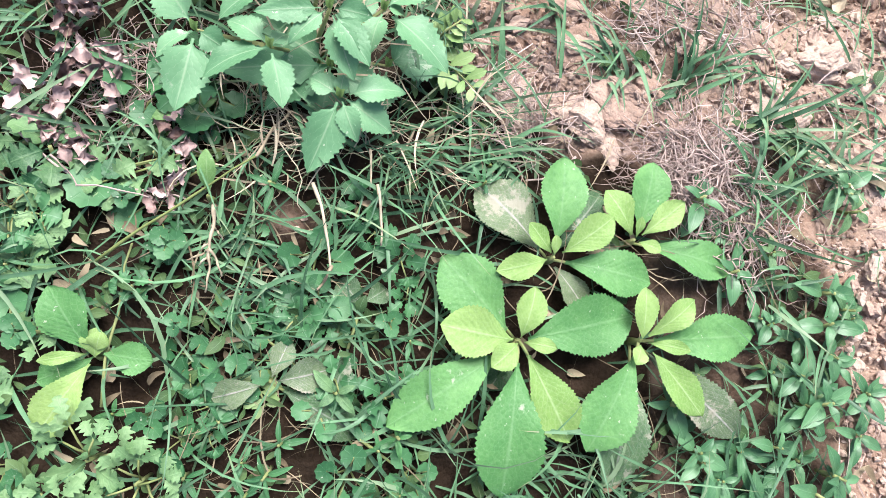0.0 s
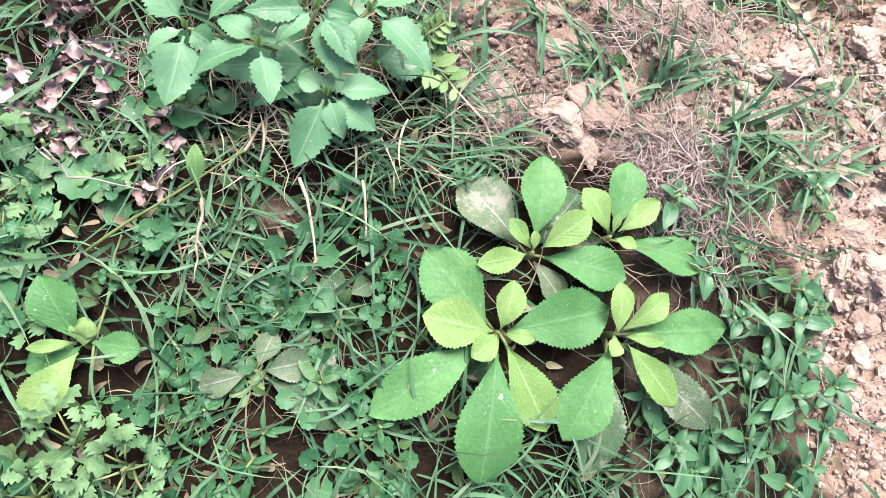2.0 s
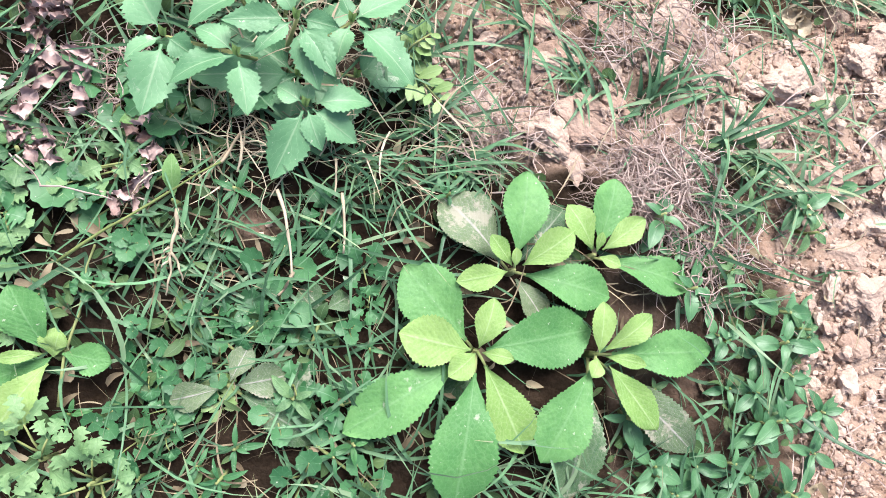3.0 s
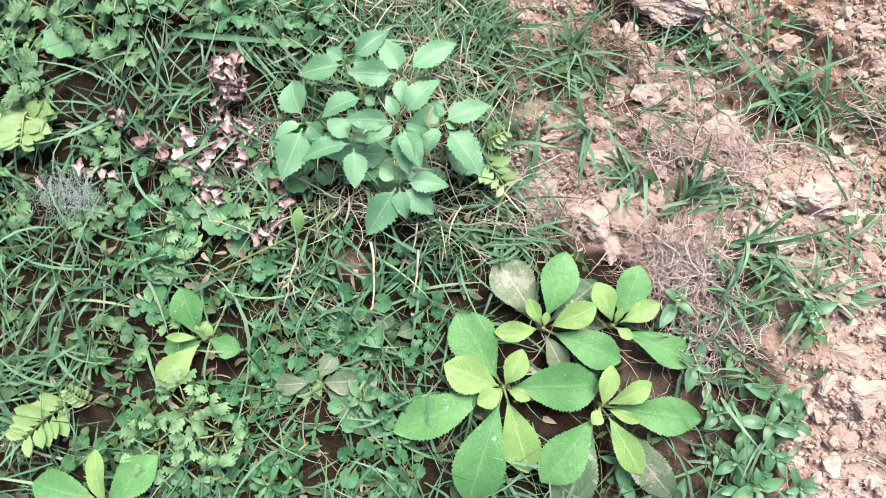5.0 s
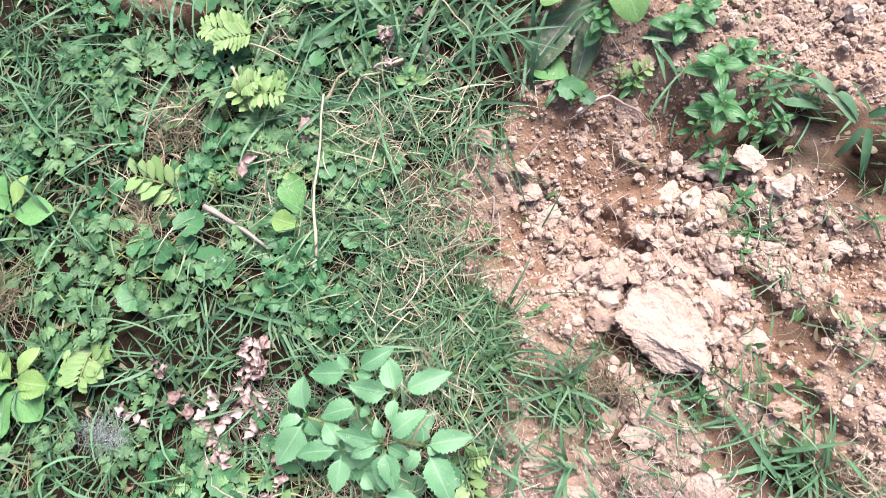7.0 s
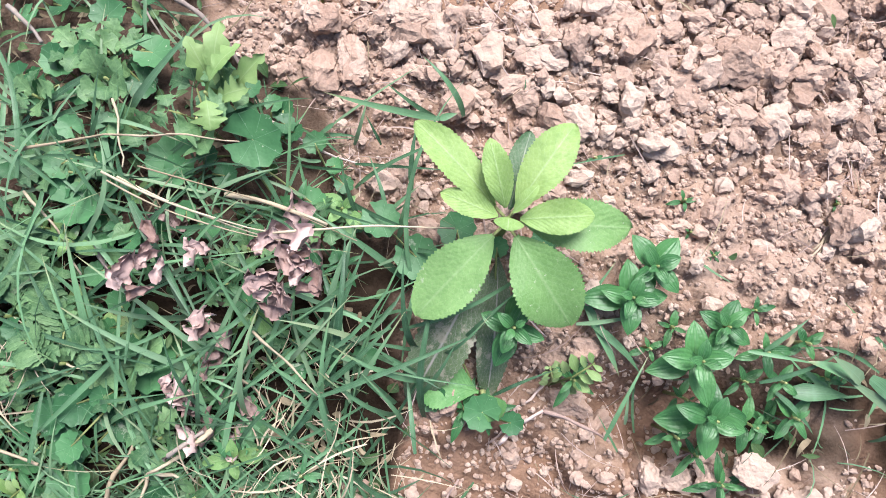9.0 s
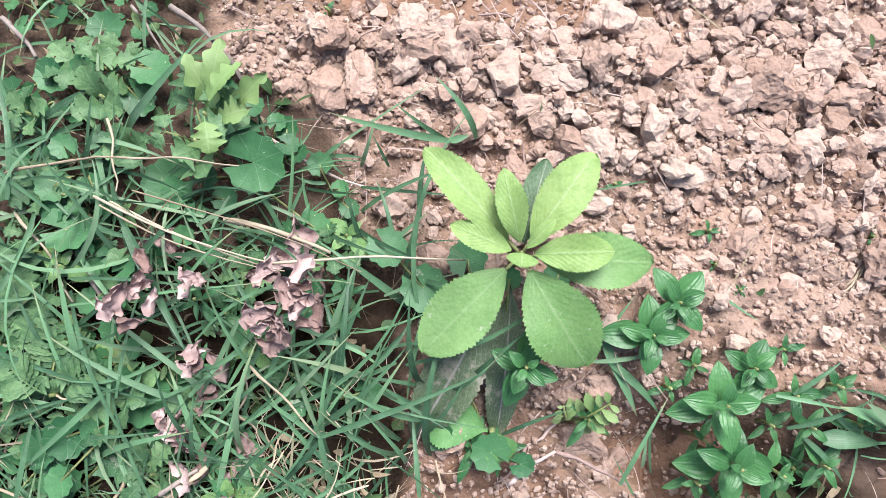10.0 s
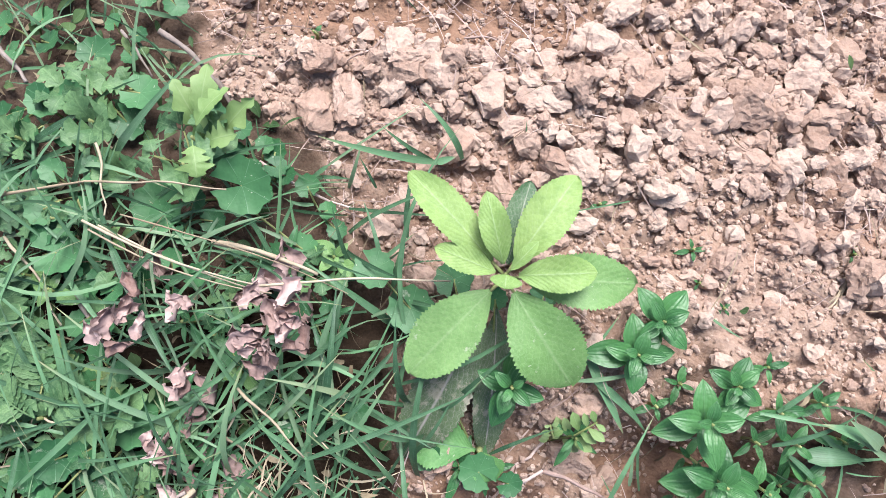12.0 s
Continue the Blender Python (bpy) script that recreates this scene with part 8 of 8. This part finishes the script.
soil_clod(0.282, 1.183, 0.0212, 0.0233, 218, 44)
soil_clod(0.203, 1.126, 0.0137, 0.0148, 285, 48)
soil_clod(0.114, 1.098, 0.0127, 0.0127, 352, 51)
soil_clod(0.130, 1.054, 0.0115, 0.0094, 4, 55)
soil_clod(0.181, 1.041, 0.0083, 0.0094, 126, 56)
soil_clod(0.257, 1.071, 0.0188, 0.0125, -22, 57)
soil_clod(0.225, 1.077, 0.0115, 0.0115, 260, 63)
soil_clod(0.325, 1.087, 0.0156, 0.0104, 2, 65)
soil_clod(0.251, 1.138, 0.0137, 0.0116, 34, 66)
soil_clod(0.154, 1.123, 0.0159, 0.0138, 101, 70)
soil_clod(0.278, 1.098, 0.0136, 0.0115, 168, 75)
soil_clod(0.299, 1.127, 0.0178, 0.0115, 0, 81)
soil_clod(0.191, 1.172, 0.0181, 0.0138, -13, 80)
soil_clod(0.218, 1.167, 0.0117, 0.0096, 24, 84)
soil_clod(0.161, 1.154, 0.0138, 0.0117, 76, 89)
soil_clod(0.041, 1.134, 0.0118, 0.0107, 143, 93)
soil_clod(0.060, 1.153, 0.0107, 0.0086, -15, 94)
soil_clod(-0.018, 1.132, 0.0118, 0.0097, 22, 94)
soil_clod(0.004, 1.129, 0.0096, 0.0086, 344, 102)
soil_clod(0.107, 1.065, 0.0105, 0.0074, -4, 103)
soil_clod(0.093, 1.096, 0.0116, 0.0095, -17, 107)
soil_clod(0.212, 1.105, 0.0116, 0.0084, 20, 109)
soil_clod(0.237, 1.186, 0.0138, 0.0106, 7, 109)
soil_clod(0.328, 1.147, 0.0158, 0.0137, 319, 114)
soil_clod(0.306, 1.167, 0.0127, 0.0106, 26, 119)
soil_clod(0.273, 1.132, 0.0126, 0.0105, 93, 122)
soil_clod(0.325, 1.050, 0.0134, 0.0114, 160, 124)
soil_clod(0.298, 1.063, 0.0104, 0.0083, -8, 126)
soil_clod(0.153, 1.076, 0.0095, 0.0074, -21, 129)
soil_clod(0.238, 0.922, 0.0112, 0.0061, 16, 132)
soil_clod(0.129, 1.073, 0.0105, 0.0095, 68, 132)
soil_clod(0.105, 1.081, 0.0116, 0.0095, -10, 139)
soil_clod(-0.021, 1.154, 0.0118, 0.0097, -23, 139)
soil_clod(0.010, 1.169, 0.0119, 0.0086, 14, 146)
soil_clod(0.187, 0.964, 0.0103, 0.0082, 1, 150)
soil_clod(0.169, 0.956, 0.0113, 0.0093, -12, 153)
soil_clod(-0.117, 1.151, 0.0120, 0.0110, 0, 4, "rounded pale stone on clay")

# ---- the grass cover ----
# plants that press the grass down under them: x, y, half widths
PRESSED = ((0.155, 0.02, 0.185, 0.145), (-0.055, 0.225, 0.10, 0.08), (-0.265, -0.04, 0.09, 0.10), (-0.27, 0.11, 0.08, 0.05), (0.01, 0.93, 0.09, 0.09), (0.2, 0.84, 0.1, 0.06))


def thick(x, y):
    t = np.clip(cover(x, y) * 1.15, 0.012, 1)
    for cx, cy, rx, ry in PRESSED:
        t = t * (1 - 0.95 * np.exp(-(((x - cx) / rx) ** 4 + ((y - cy) / ry) ** 4)))
    c = np.clip((value_noise(x + 6, y + 1, 0.032) - 0.25) / 0.4, 0, 1)
    weedy = np.exp(-(((x + 0.46) / 0.26) ** 4 + ((y - 0.40) / 0.34) ** 4))
    return t * np.where(y > 0.72, 0.19, np.where((x > 0.24) & (y < 0.14), 0.42, 1.0)) * (1 - 0.55 * np.exp(-(((x + 0.08) / 0.12) ** 2 + ((y + 0.10) / 0.10) ** 2))) * (0.10 + 0.90 * c) * (1 - 0.62 * weedy)


def blade_size(x, y):
    """The turf is short and fine in the middle stretch and at the edge of the soil."""
    k = 1 - 0.28 * np.exp(-(((x + 0.14) / 0.28) ** 4 + ((y - 0.52) / 0.17) ** 4))
    return np.where(x > np.interp(y, EDGE_Y, EDGE_X) + 0.03, 0.66, k)


scatter_blades("grass", 5000, 11, (0.03, 0.125), (0.0020, 0.0050), (0.0, 0.50), (0.0, 0.16), "dark green grass blades leaning every way", M_GRASS, thick, AREA, lift=0.02, skew=1.4, size=blade_size)
scatter_blades("fine_grass", 1500, 13, (0.02, 0.075), (0.001, 0.0028), (0.1, 0.9), (0.0, 0.15), "fine short green grass", M_GRASS, lambda x, y: thick(x, y) * (0.3 + value_noise(x, y + 7, 0.2)), AREA)
PALE = ((-0.12, 0.52, 0.12, 0.14), (-0.05, 0.42, 0.10, 0.06), (-0.30, 0.45, 0.10, 0.10), (-0.02, 0.30, 0.10, 0.04), (-0.25, 0.64, 0.12, 0.06), (0.05, 0.17, 0.08, 0.05))


def bleached(x, y):
    """Where the turf has dried to pale green and straw."""
    d = np.zeros_like(x)
    for cx, cy, rx, ry in PALE:
        d = np.maximum(d, np.exp(-(((x - cx) / rx) ** 2 + ((y - cy) / ry) ** 2)))
    return d * np.clip(thick(x, y) * 1.4, 0, 1)


scatter_blades("pale_grass", 800, 15, (0.03, 0.10), (0.0009, 0.0028), (0.05, 0.8), (0.0, 0.2), "pale yellowish fine grass, partly dry", M_PALE, bleached, AREA, lift=0.02)
scatter_blades("flat_grass", 900, 19, (0.03, 0.10), (0.002, 0.0055), (-0.06, 0.12), (0.0, 0.08), "dark grass blades pressed flat on the ground", M_GRASS, lambda x, y: cover(x, y) * np.where(y > 0.7, 0.4, 1.0) * (0.25 + value_noise(x + 6, y + 1, 0.032)), AREA, lift=0.01)
scatter_blades("undergrowth", 5000, 18, (0.009, 0.024), (0.005, 0.013), (-0.1, 0.6), (-0.05, 0.15), "many small green leaves of low weeds under the grass", M_UNDER, lambda x, y: np.clip(thick(x, y) * np.where(y > 0.7, 0.6, 1.0) * (0.15 + value_noise(x + 11, y, 0.1)) + 0.25 * cover(x, y) * value_noise(x + 11, y, 0.05) * (x < -0.2), 0, 1), AREA, lift=0.02, leafy=True)
scatter_blades("long_grass", 190, 17, (0.07, 0.19), (0.0028, 0.0056), (-0.05, 0.22), (0.02, 0.12), "long flat dark green grass blades lying over each other", M_GRASS, lambda x, y: cover(x, y) ** 2 * (x < -0.03), (-0.56, 0.0, 0.62, 1.0), lift=0.042, stations=7)
scatter_blades("dead_grass", 2000, 12, (0.02, 0.085), (0.0006, 0.0019), (-0.04, 0.22), (0.0, 0.08), "thin dry straw-coloured dead grass lying flat", M_DEAD, lambda x, y: 0.04 + cover(x, y) * value_noise(x + 4, y, 0.15) ** 1.5 * np.where(y > 0.66, 0.35, np.where(y < 0.18, 0.55, 1.0)), AREA, lift=0.02)
scatter_blades("dead_leaf_litter", 1700, 14, (0.008, 0.024), (0.004, 0.009), (-0.2, 0.3), (-0.1, 0.25), "small brown flakes of dead leaf in the grass", M_DEAD, lambda x, y: cover(x, y) * (0.3 + value_noise(x, y + 4, 0.05)), AREA, lift=0.016)


scatter_blades("light_grass", 1400, 35, (0.035, 0.11), (0.0022, 0.0052), (0.0, 0.6), (0.02, 0.18), "light green grass blades standing up from the turf", M_BRIGHT, lambda x, y: thick(x, y) * (0.25 + (x > -0.45) * (y > 0.15) * (y < 0.72)), AREA, lift=0.02, skew=1.3, size=blade_size)


def strewn(x, y):
    """Dry straw along the edge of the turf and in worn patches of it."""
    d = np.zeros_like(x)
    for cx, cy, rx, ry in ((-0.10, 0.50, 0.07, 0.13), (-0.11, 0.70, 0.05, 0.06), (-0.03, 0.30, 0.06, 0.06), (-0.54, 0.56, 0.04, 0.05), (-0.50, 0.41, 0.04, 0.03), (-0.33, 0.52, 0.05, 0.06),
                           (-0.20, 0.60, 0.06, 0.06), (-0.04, 0.24, 0.05, 0.03), (0.10, 0.17, 0.08, 0.03), (-0.11, 0.14, 0.02, 0.02), (-0.40, 0.76, 0.05, 0.04)):
        d = np.maximum(d, np.exp(-(((x - cx) / rx) ** 2 + ((y - cy) / ry) ** 2)))
    return d


scatter_blades("straw_litter", 1300, 34, (0.015, 0.075), (0.0007, 0.0024), (-0.05, 0.45), (0.0, 0.14), "dry bleached straw strewn at the edge of the turf", M_STRAW, lambda x, y: strewn(x, y) * (0.2 + value_noise(x, y + 2, 0.05)), AREA, lift=0.042)


# ---- tufts out on the clay and long blades over the weeds ----
for k, (x, y, count, length, turn, fan) in enumerate((
        (0.445, 0.385, 24, 0.085, 190, 120), (0.225, 0.238, 17, 0.075, 200, 90), (0.290, 0.222, 18, 0.060, 90, 130), (0.365, 0.178, 20, 0.080, -20, 120),
        (0.130, 0.385, 14, 0.070, 60, 170), (0.350, 0.120, 16, 0.075, 0, 180), (0.100, 0.150, 18, 0.070, 120, 180), (0.075, 0.270, 15, 0.070, 30, 150),
        (0.560, 0.362, 15, 0.095, -20, 60), (0.165, 0.290, 10, 0.070, 170, 120), (0.440, 0.130, 14, 0.070, 20, 180), (0.555, 0.215, 10, 0.050, 90, 180))):
    grass_tuft((x, y), int(count * 1.1), length * 1.2, 0.0052, 0.012, 0.055, 100 + k, "small tuft of green grass on dry clay", (M_GRASS, M_BRIGHT, M_GRASS)[k % 3], turn, fan)
for k, (x, y, count, length, turn, fan) in enumerate(((0.515, 0.385, 16, 0.080, -10, 70), (0.475, 0.345, 10, 0.060, -60, 90), (0.420, 0.160, 9, 0.075, -20, 60))):
    grass_tuft((x, y), count, length * 1.2, 0.0044, 0.010, 0.045, 130 + k, "tuft of bleached dry grass on clay", M_STRAW, turn, fan)
for k, (x, y, count, length, turn, fan) in enumerate((
        (-0.100, 0.830, 8, 0.150, 80, 130), (-0.155, 0.785, 9, 0.160, 60, 70), (-0.060, 0.770, 9, 0.140, 110, 60), (-0.250, 0.800, 8, 0.160, 70, 110), (-0.200, 0.730, 9, 0.170, 80, 60),
        (-0.310, 0.870, 7, 0.150, 30, 150), (-0.390, 0.900, 8, 0.160, 150, 120), (-0.090, 0.900, 8, 0.110, 60, 120), (-0.330, 0.750, 9, 0.150, 90, 90), (-0.430, 0.830, 7, 0.150, 60, 120),
        (-0.020, 0.815, 8, 0.110, 120, 90), (-0.110, 0.740, 8, 0.130, 60, 80), (-0.380, 1.000, 7, 0.140, -20, 90), (-0.150, 0.960, 6, 0.120, -30, 120))):
    grass_tuft((x, y), max(4, count - 3), length, 0.0068, 0.030, 0.085, 150 + k, "long arching grass blades over low weeds", (M_BRIGHT, M_GRASS, M_GRASS)[k % 3], turn, fan)


# ---- dead roots pulled out and left on the soil ----
def root_tangle(centre, rx, ry, strands, label, mat=None, up=0.0):
    x, y = centre
    g = ground_z(x, y)
    b = Builder()
    r = random.Random(5)
    for k in range(strands):
        a, q = r.uniform(0, 6.28), r.random() ** 0.6
        p = Vector((rx * q * math.cos(a), ry * q * math.sin(a), r.uniform(0.004, 0.028)))
        h = r.uniform(0, 6.28)
        pts = [p]
        for _ in range(r.randint(4, 8)):
            h += r.uniform(-0.9, 0.9)
            st = r.uniform(0.006, 0.014)
            p = p + Vector((math.cos(h) * st, math.sin(h) * st, r.uniform(-0.004, 0.004)))
            p.z = max(0.001, min(0.03, p.z))
            pts.append(p)
        w = r.uniform(0.00028, 0.0008)
        b.tube(pts, [w * (1 - 0.5 * i / len(pts)) for i in range(len(pts))], 4)
    ob = new("root_tangle", b.mesh("root_tangle", mat or M_ROOT))
    ob.location = (x, y, g + up)
    return tagged(ob, label, "roots", kind="stuff")


root_tangle((0.283, 0.145), 0.042, 0.036, 460, "tangle of dead pinkish grey roots on soil beside the rosettes")
root_tangle((0.335, 0.075), 0.048, 0.042, 210, "loose mat of fine grey dead roots")


def fluff_wisp(centre, rx, ry, strands, label):
    """A hazy wisp of very fine pale fibres."""
    x, y = centre
    b = Builder()
    r = random.Random(9)
    for k in range(strands):
        p = Vector((r.gauss(0, rx * 0.5), r.gauss(0, ry * 0.5), r.uniform(0.0, 0.012)))
        h = r.uniform(0, 6.28)
        pts = [p]
        for _ in range(4):
            h += r.uniform(-0.7, 0.7)
            p = p + Vector((math.cos(h) * 0.004, math.sin(h) * 0.004, r.uniform(-0.001, 0.0015)))
            pts.append(p)
        b.tube(pts, [0.00011] * len(pts), 3)
    ob = new("grey_fluff", b.mesh("grey_fluff", M_WEB))
    ob.location = (x, y, ground_z(x, y) + 0.035)
    return tagged(ob, label, "fluff", kind="stuff")


fluff_wisp((-0.425, 0.12), 0.042, 0.024, 420, "wisp of grey fluff caught on the grass")
scatter_blades("rootlets", 1500, 29, (0.02, 0.085), (0.0007, 0.0018), (-0.05, 0.10), (0.0, 0.12), "thin dry roots strewn on the clay", M_ROOT, lambda x, y: bare(x, y) * value_noise(x + 3, y + 8, 0.12) ** 2, AREA, lift=0.006, stations=7)
root_tangle((-0.21, 0.22), 0.09, 0.045, 200, "dead brown stems and roots under the nightshade")
root_tangle((-0.66, 0.235), 0.04, 0.035, 130, "dead brown root clump pulled up in the weeds", M_DEAD, 0.02)
root_tangle((-0.53, 0.56), 0.05, 0.05, 150, "dry brown grass roots in a worn patch of turf", M_DEAD, 0.012)
root_tangle((-0.50, 0.41), 0.035, 0.03, 80, "dead brown stems among lobed weeds", M_DEAD, 0.02)
root_tangle((0.26, 0.29), 0.05, 0.04, 60, "thin dead roots spread on dry soil")
root_tangle((0.525, 0.385), 0.06, 0.03, 110, "bleached dead roots over a hollow in the clay", M_STRAW)
root_tangle((0.345, 0.29), 0.05, 0.04, 55, "thin dead roots spread on dry soil")
root_tangle((0.13, 0.19), 0.06, 0.035, 120, "thin dead roots spread on dry soil")
root_tangle((-0.06, 0.185), 0.07, 0.04, 90, "dry straw-coloured stems under a leafy plant", M_STRAW, 0.01)
root_tangle((0.17, 0.40), 0.05, 0.03, 110, "dead brown stems at the edge of the turf", M_DEAD)


# ---- small weeds filling the turf ----
def weed_patch(proto, count, area, seed, chance, scales=(0.6, 1.15)):
    """Copies of one weed strewn over a stretch of turf."""
    def clear(x, y):
        free = chance(x, y)
        for cx, cy, rx, ry in PRESSED:
            free = free * (1 - np.exp(-(((x - cx) / (0.92 * rx)) ** 4 + ((y - cy) / (0.92 * ry)) ** 4)))
        return free

    x, y, r = pick(count, area, seed, clear)
    for k in range(count):
        s = r.uniform(*scales)
        m = pose(x[k], y[k], ground_z(x[k], y[k]) + 0.004, r.uniform(-14, 14), r.uniform(-14, 14), r.uniform(0, 360))
        copy_thing(proto, m @ Matrix.Diagonal((s, s, s, 1)))


p1 = lobed_weed((-0.40, 0.30), [(10, 0.028, 0.004, 0.018), (75, 0.03, 0.006, 0.018), (140, 0.028, 0.004, 0.018), (200, 0.03, 0.005, 0.019), (265, 0.027, 0.004, 0.017), (320, 0.024, 0.008, 0.015)],
                "low pale green weed with lobed leaves in the turf", stem=0.024)
p2 = pennywort((-0.47, 0.72), [(0, 0.02, 0.03, 0.012), (100, 0.024, 0.036, 0.013), (190, 0.02, 0.032, 0.011), (280, 0.026, 0.03, 0.014)], "low creeper with small round leaves in the turf")
p3 = star_herb((-0.36, 0.05), 0.022, 0.032, "small green herb with pointed leaves in the turf", pairs=4, wide=0.42)
p4 = star_herb((-0.30, 0.62), 0.026, 0.030, "small mid-green herb with oval leaves in the turf", pairs=3, wide=0.55, mat=M_LOBED)
left = lambda x, y: cover(x, y) * (x < 0.02)
p7 = pennywort((-0.30, 0.00), [(0, 0.007, 0.034, 0.0080), (120, 0.007, 0.034, 0.0080), (240, 0.007, 0.033, 0.0080)], "three-leaved clover low in the turf")
p8 = star_herb((-0.10, -0.10), 0.026, 0.030, "small seedling with long narrow green leaves", pairs=4, wide=0.30, mat=M_ROUND)
weed_patch(p7, 20, (-0.36, 0.06, -0.24, 0.20), 71, lambda x, y: cover(x, y) * value_noise(x + 2, y + 3, 0.06) ** 2, (0.6, 1.15))
weed_patch(p8, 26, (-0.34, 0.08, -0.26, 0.16), 72, lambda x, y: cover(x, y) * value_noise(x + 7, y + 1, 0.07), (0.6, 1.2))
weed_patch(p8, 30, (-0.60, -0.10, 0.55, 0.95), 73, lambda x, y: cover(x, y) * (x < 0.02), (0.7, 1.3))
weed_patch(p1, 34, (-0.92, -0.14, 0.0, 0.62), 21, lambda x, y: cover(x, y) * value_noise(x, y, 0.15) ** 1.5)
weed_patch(p1, 14, (-0.6, -0.1, 0.84, 1.2), 22, left)
weed_patch(p2, 20, (-0.62, -0.06, 0.86, 1.2), 23, left)
weed_patch(p2, 16, (-0.92, -0.14, -0.2, 0.66), 24, lambda x, y: cover(x, y) * value_noise(x + 9, y, 0.15) ** 1.5)
weed_patch(p3, 36, (-0.92, 0.1, -0.3, 0.66), 25, left)
p9 = star_herb((0.30, -0.20), 0.030, 0.028, "low herb with blunt smooth green leaves at the turf edge", pairs=3, wide=0.55, mat=M_SMOOTH)
weed_patch(p9, 26, (0.22, 0.47, -0.26, 0.12), 26, lambda x, y: cover(x, y), (0.6, 1.2))
weed_patch(p1, 26, (-0.66, -0.22, 0.56, 0.80), 31, left, (0.8, 1.4))
weed_patch(p4, 12, (-0.66, -0.16, 0.54, 0.80), 32, left, (0.7, 1.2))
weed_patch(p2, 8, (-0.62, -0.2, 0.60, 0.86), 33, left, (0.8, 1.2))
weed_patch(p4, 20, (-0.92, 0.0, -0.25, 1.15), 27, left)
weed_patch(p4, 10, (0.22, 0.47, -0.26, 0.12), 28, lambda x, y: cover(x, y))
p5 = lobed_weed((-0.44, 0.36), [(20, 0.032, 0.002, 0.021), (95, 0.028, 0.010, 0.017), (150, 0.034, 0.004, 0.022), (215, 0.028, 0.012, 0.017), (280, 0.033, 0.003, 0.020), (335, 0.026, 0.012, 0.016)],
                "dull green weed with cut leaves in the turf", mat=M_ROUND, stem=0.02, lobes=2)
p6 = star_herb((-0.52, 0.30), 0.024, 0.026, "small herb with broad yellowish green leaves", pairs=3, wide=0.72, mat=M_LIGHT)
weedy_turf = lambda x, y: cover(x, y) * np.clip(value_noise(x + 4, y + 5, 0.11) * 1.6 - 0.35, 0, 1)
weed_patch(p5, 48, (-0.86, -0.16, 0.10, 0.72), 41, weedy_turf, (0.7, 1.2))
weed_patch(p6, 12, (-0.86, -0.16, 0.10, 0.72), 42, weedy_turf, (0.6, 1.2))
weed_patch(p2, 12, (-0.86, -0.12, 0.10, 0.72), 43, weedy_turf, (0.6, 1.3))
weed_patch(p1, 30, (-0.80, -0.20, 0.05, 0.62), 44, weedy_turf, (0.6, 1.1))
weed_patch(p5, 30, (-0.30, 0.05, -0.25, 0.16), 45, lambda x, y: cover(x, y) * value_noise(x, y, 0.07) ** 2, (0.5, 0.8))
weed_patch(p2, 26, (-0.34, 0.10, -0.25, 0.18), 46, lambda x, y: cover(x, y) * value_noise(x + 3, y, 0.07) ** 2, (0.5, 0.9))
weed_patch(p6, 7, (-0.42, -0.12, 0.70, 0.95), 47, left, (0.7, 1.2))
weed_patch(p1, 6, (-0.42, -0.12, 0.70, 0.95), 48, left, (0.7, 1.0))


def round_about(x, y):
    """The turf that goes on beyond the looked-at stretch."""
    inside = (x > AREA[0]) * (x < AREA[1]) * (y > AREA[2]) * (y < AREA[3])
    return np.where(inside, 0.0, cover(x, y))


scatter_blades("outer_grass", 5200, 51, (0.04, 0.15), (0.004, 0.010), (0.0, 0.6), (0.0, 0.18), "green grass of the surrounding turf", M_GRASS, round_about, (-2.6, 1.2, -1.9, 2.8), lift=0.02, stations=4)
scatter_blades("outer_weeds", 4200, 52, (0.02, 0.05), (0.012, 0.028), (-0.1, 0.6), (-0.05, 0.15), "small green weeds in the surrounding turf", M_UNDER, round_about, (-2.6, 1.2, -1.9, 2.8), lift=0.02, stations=4, leafy=True)
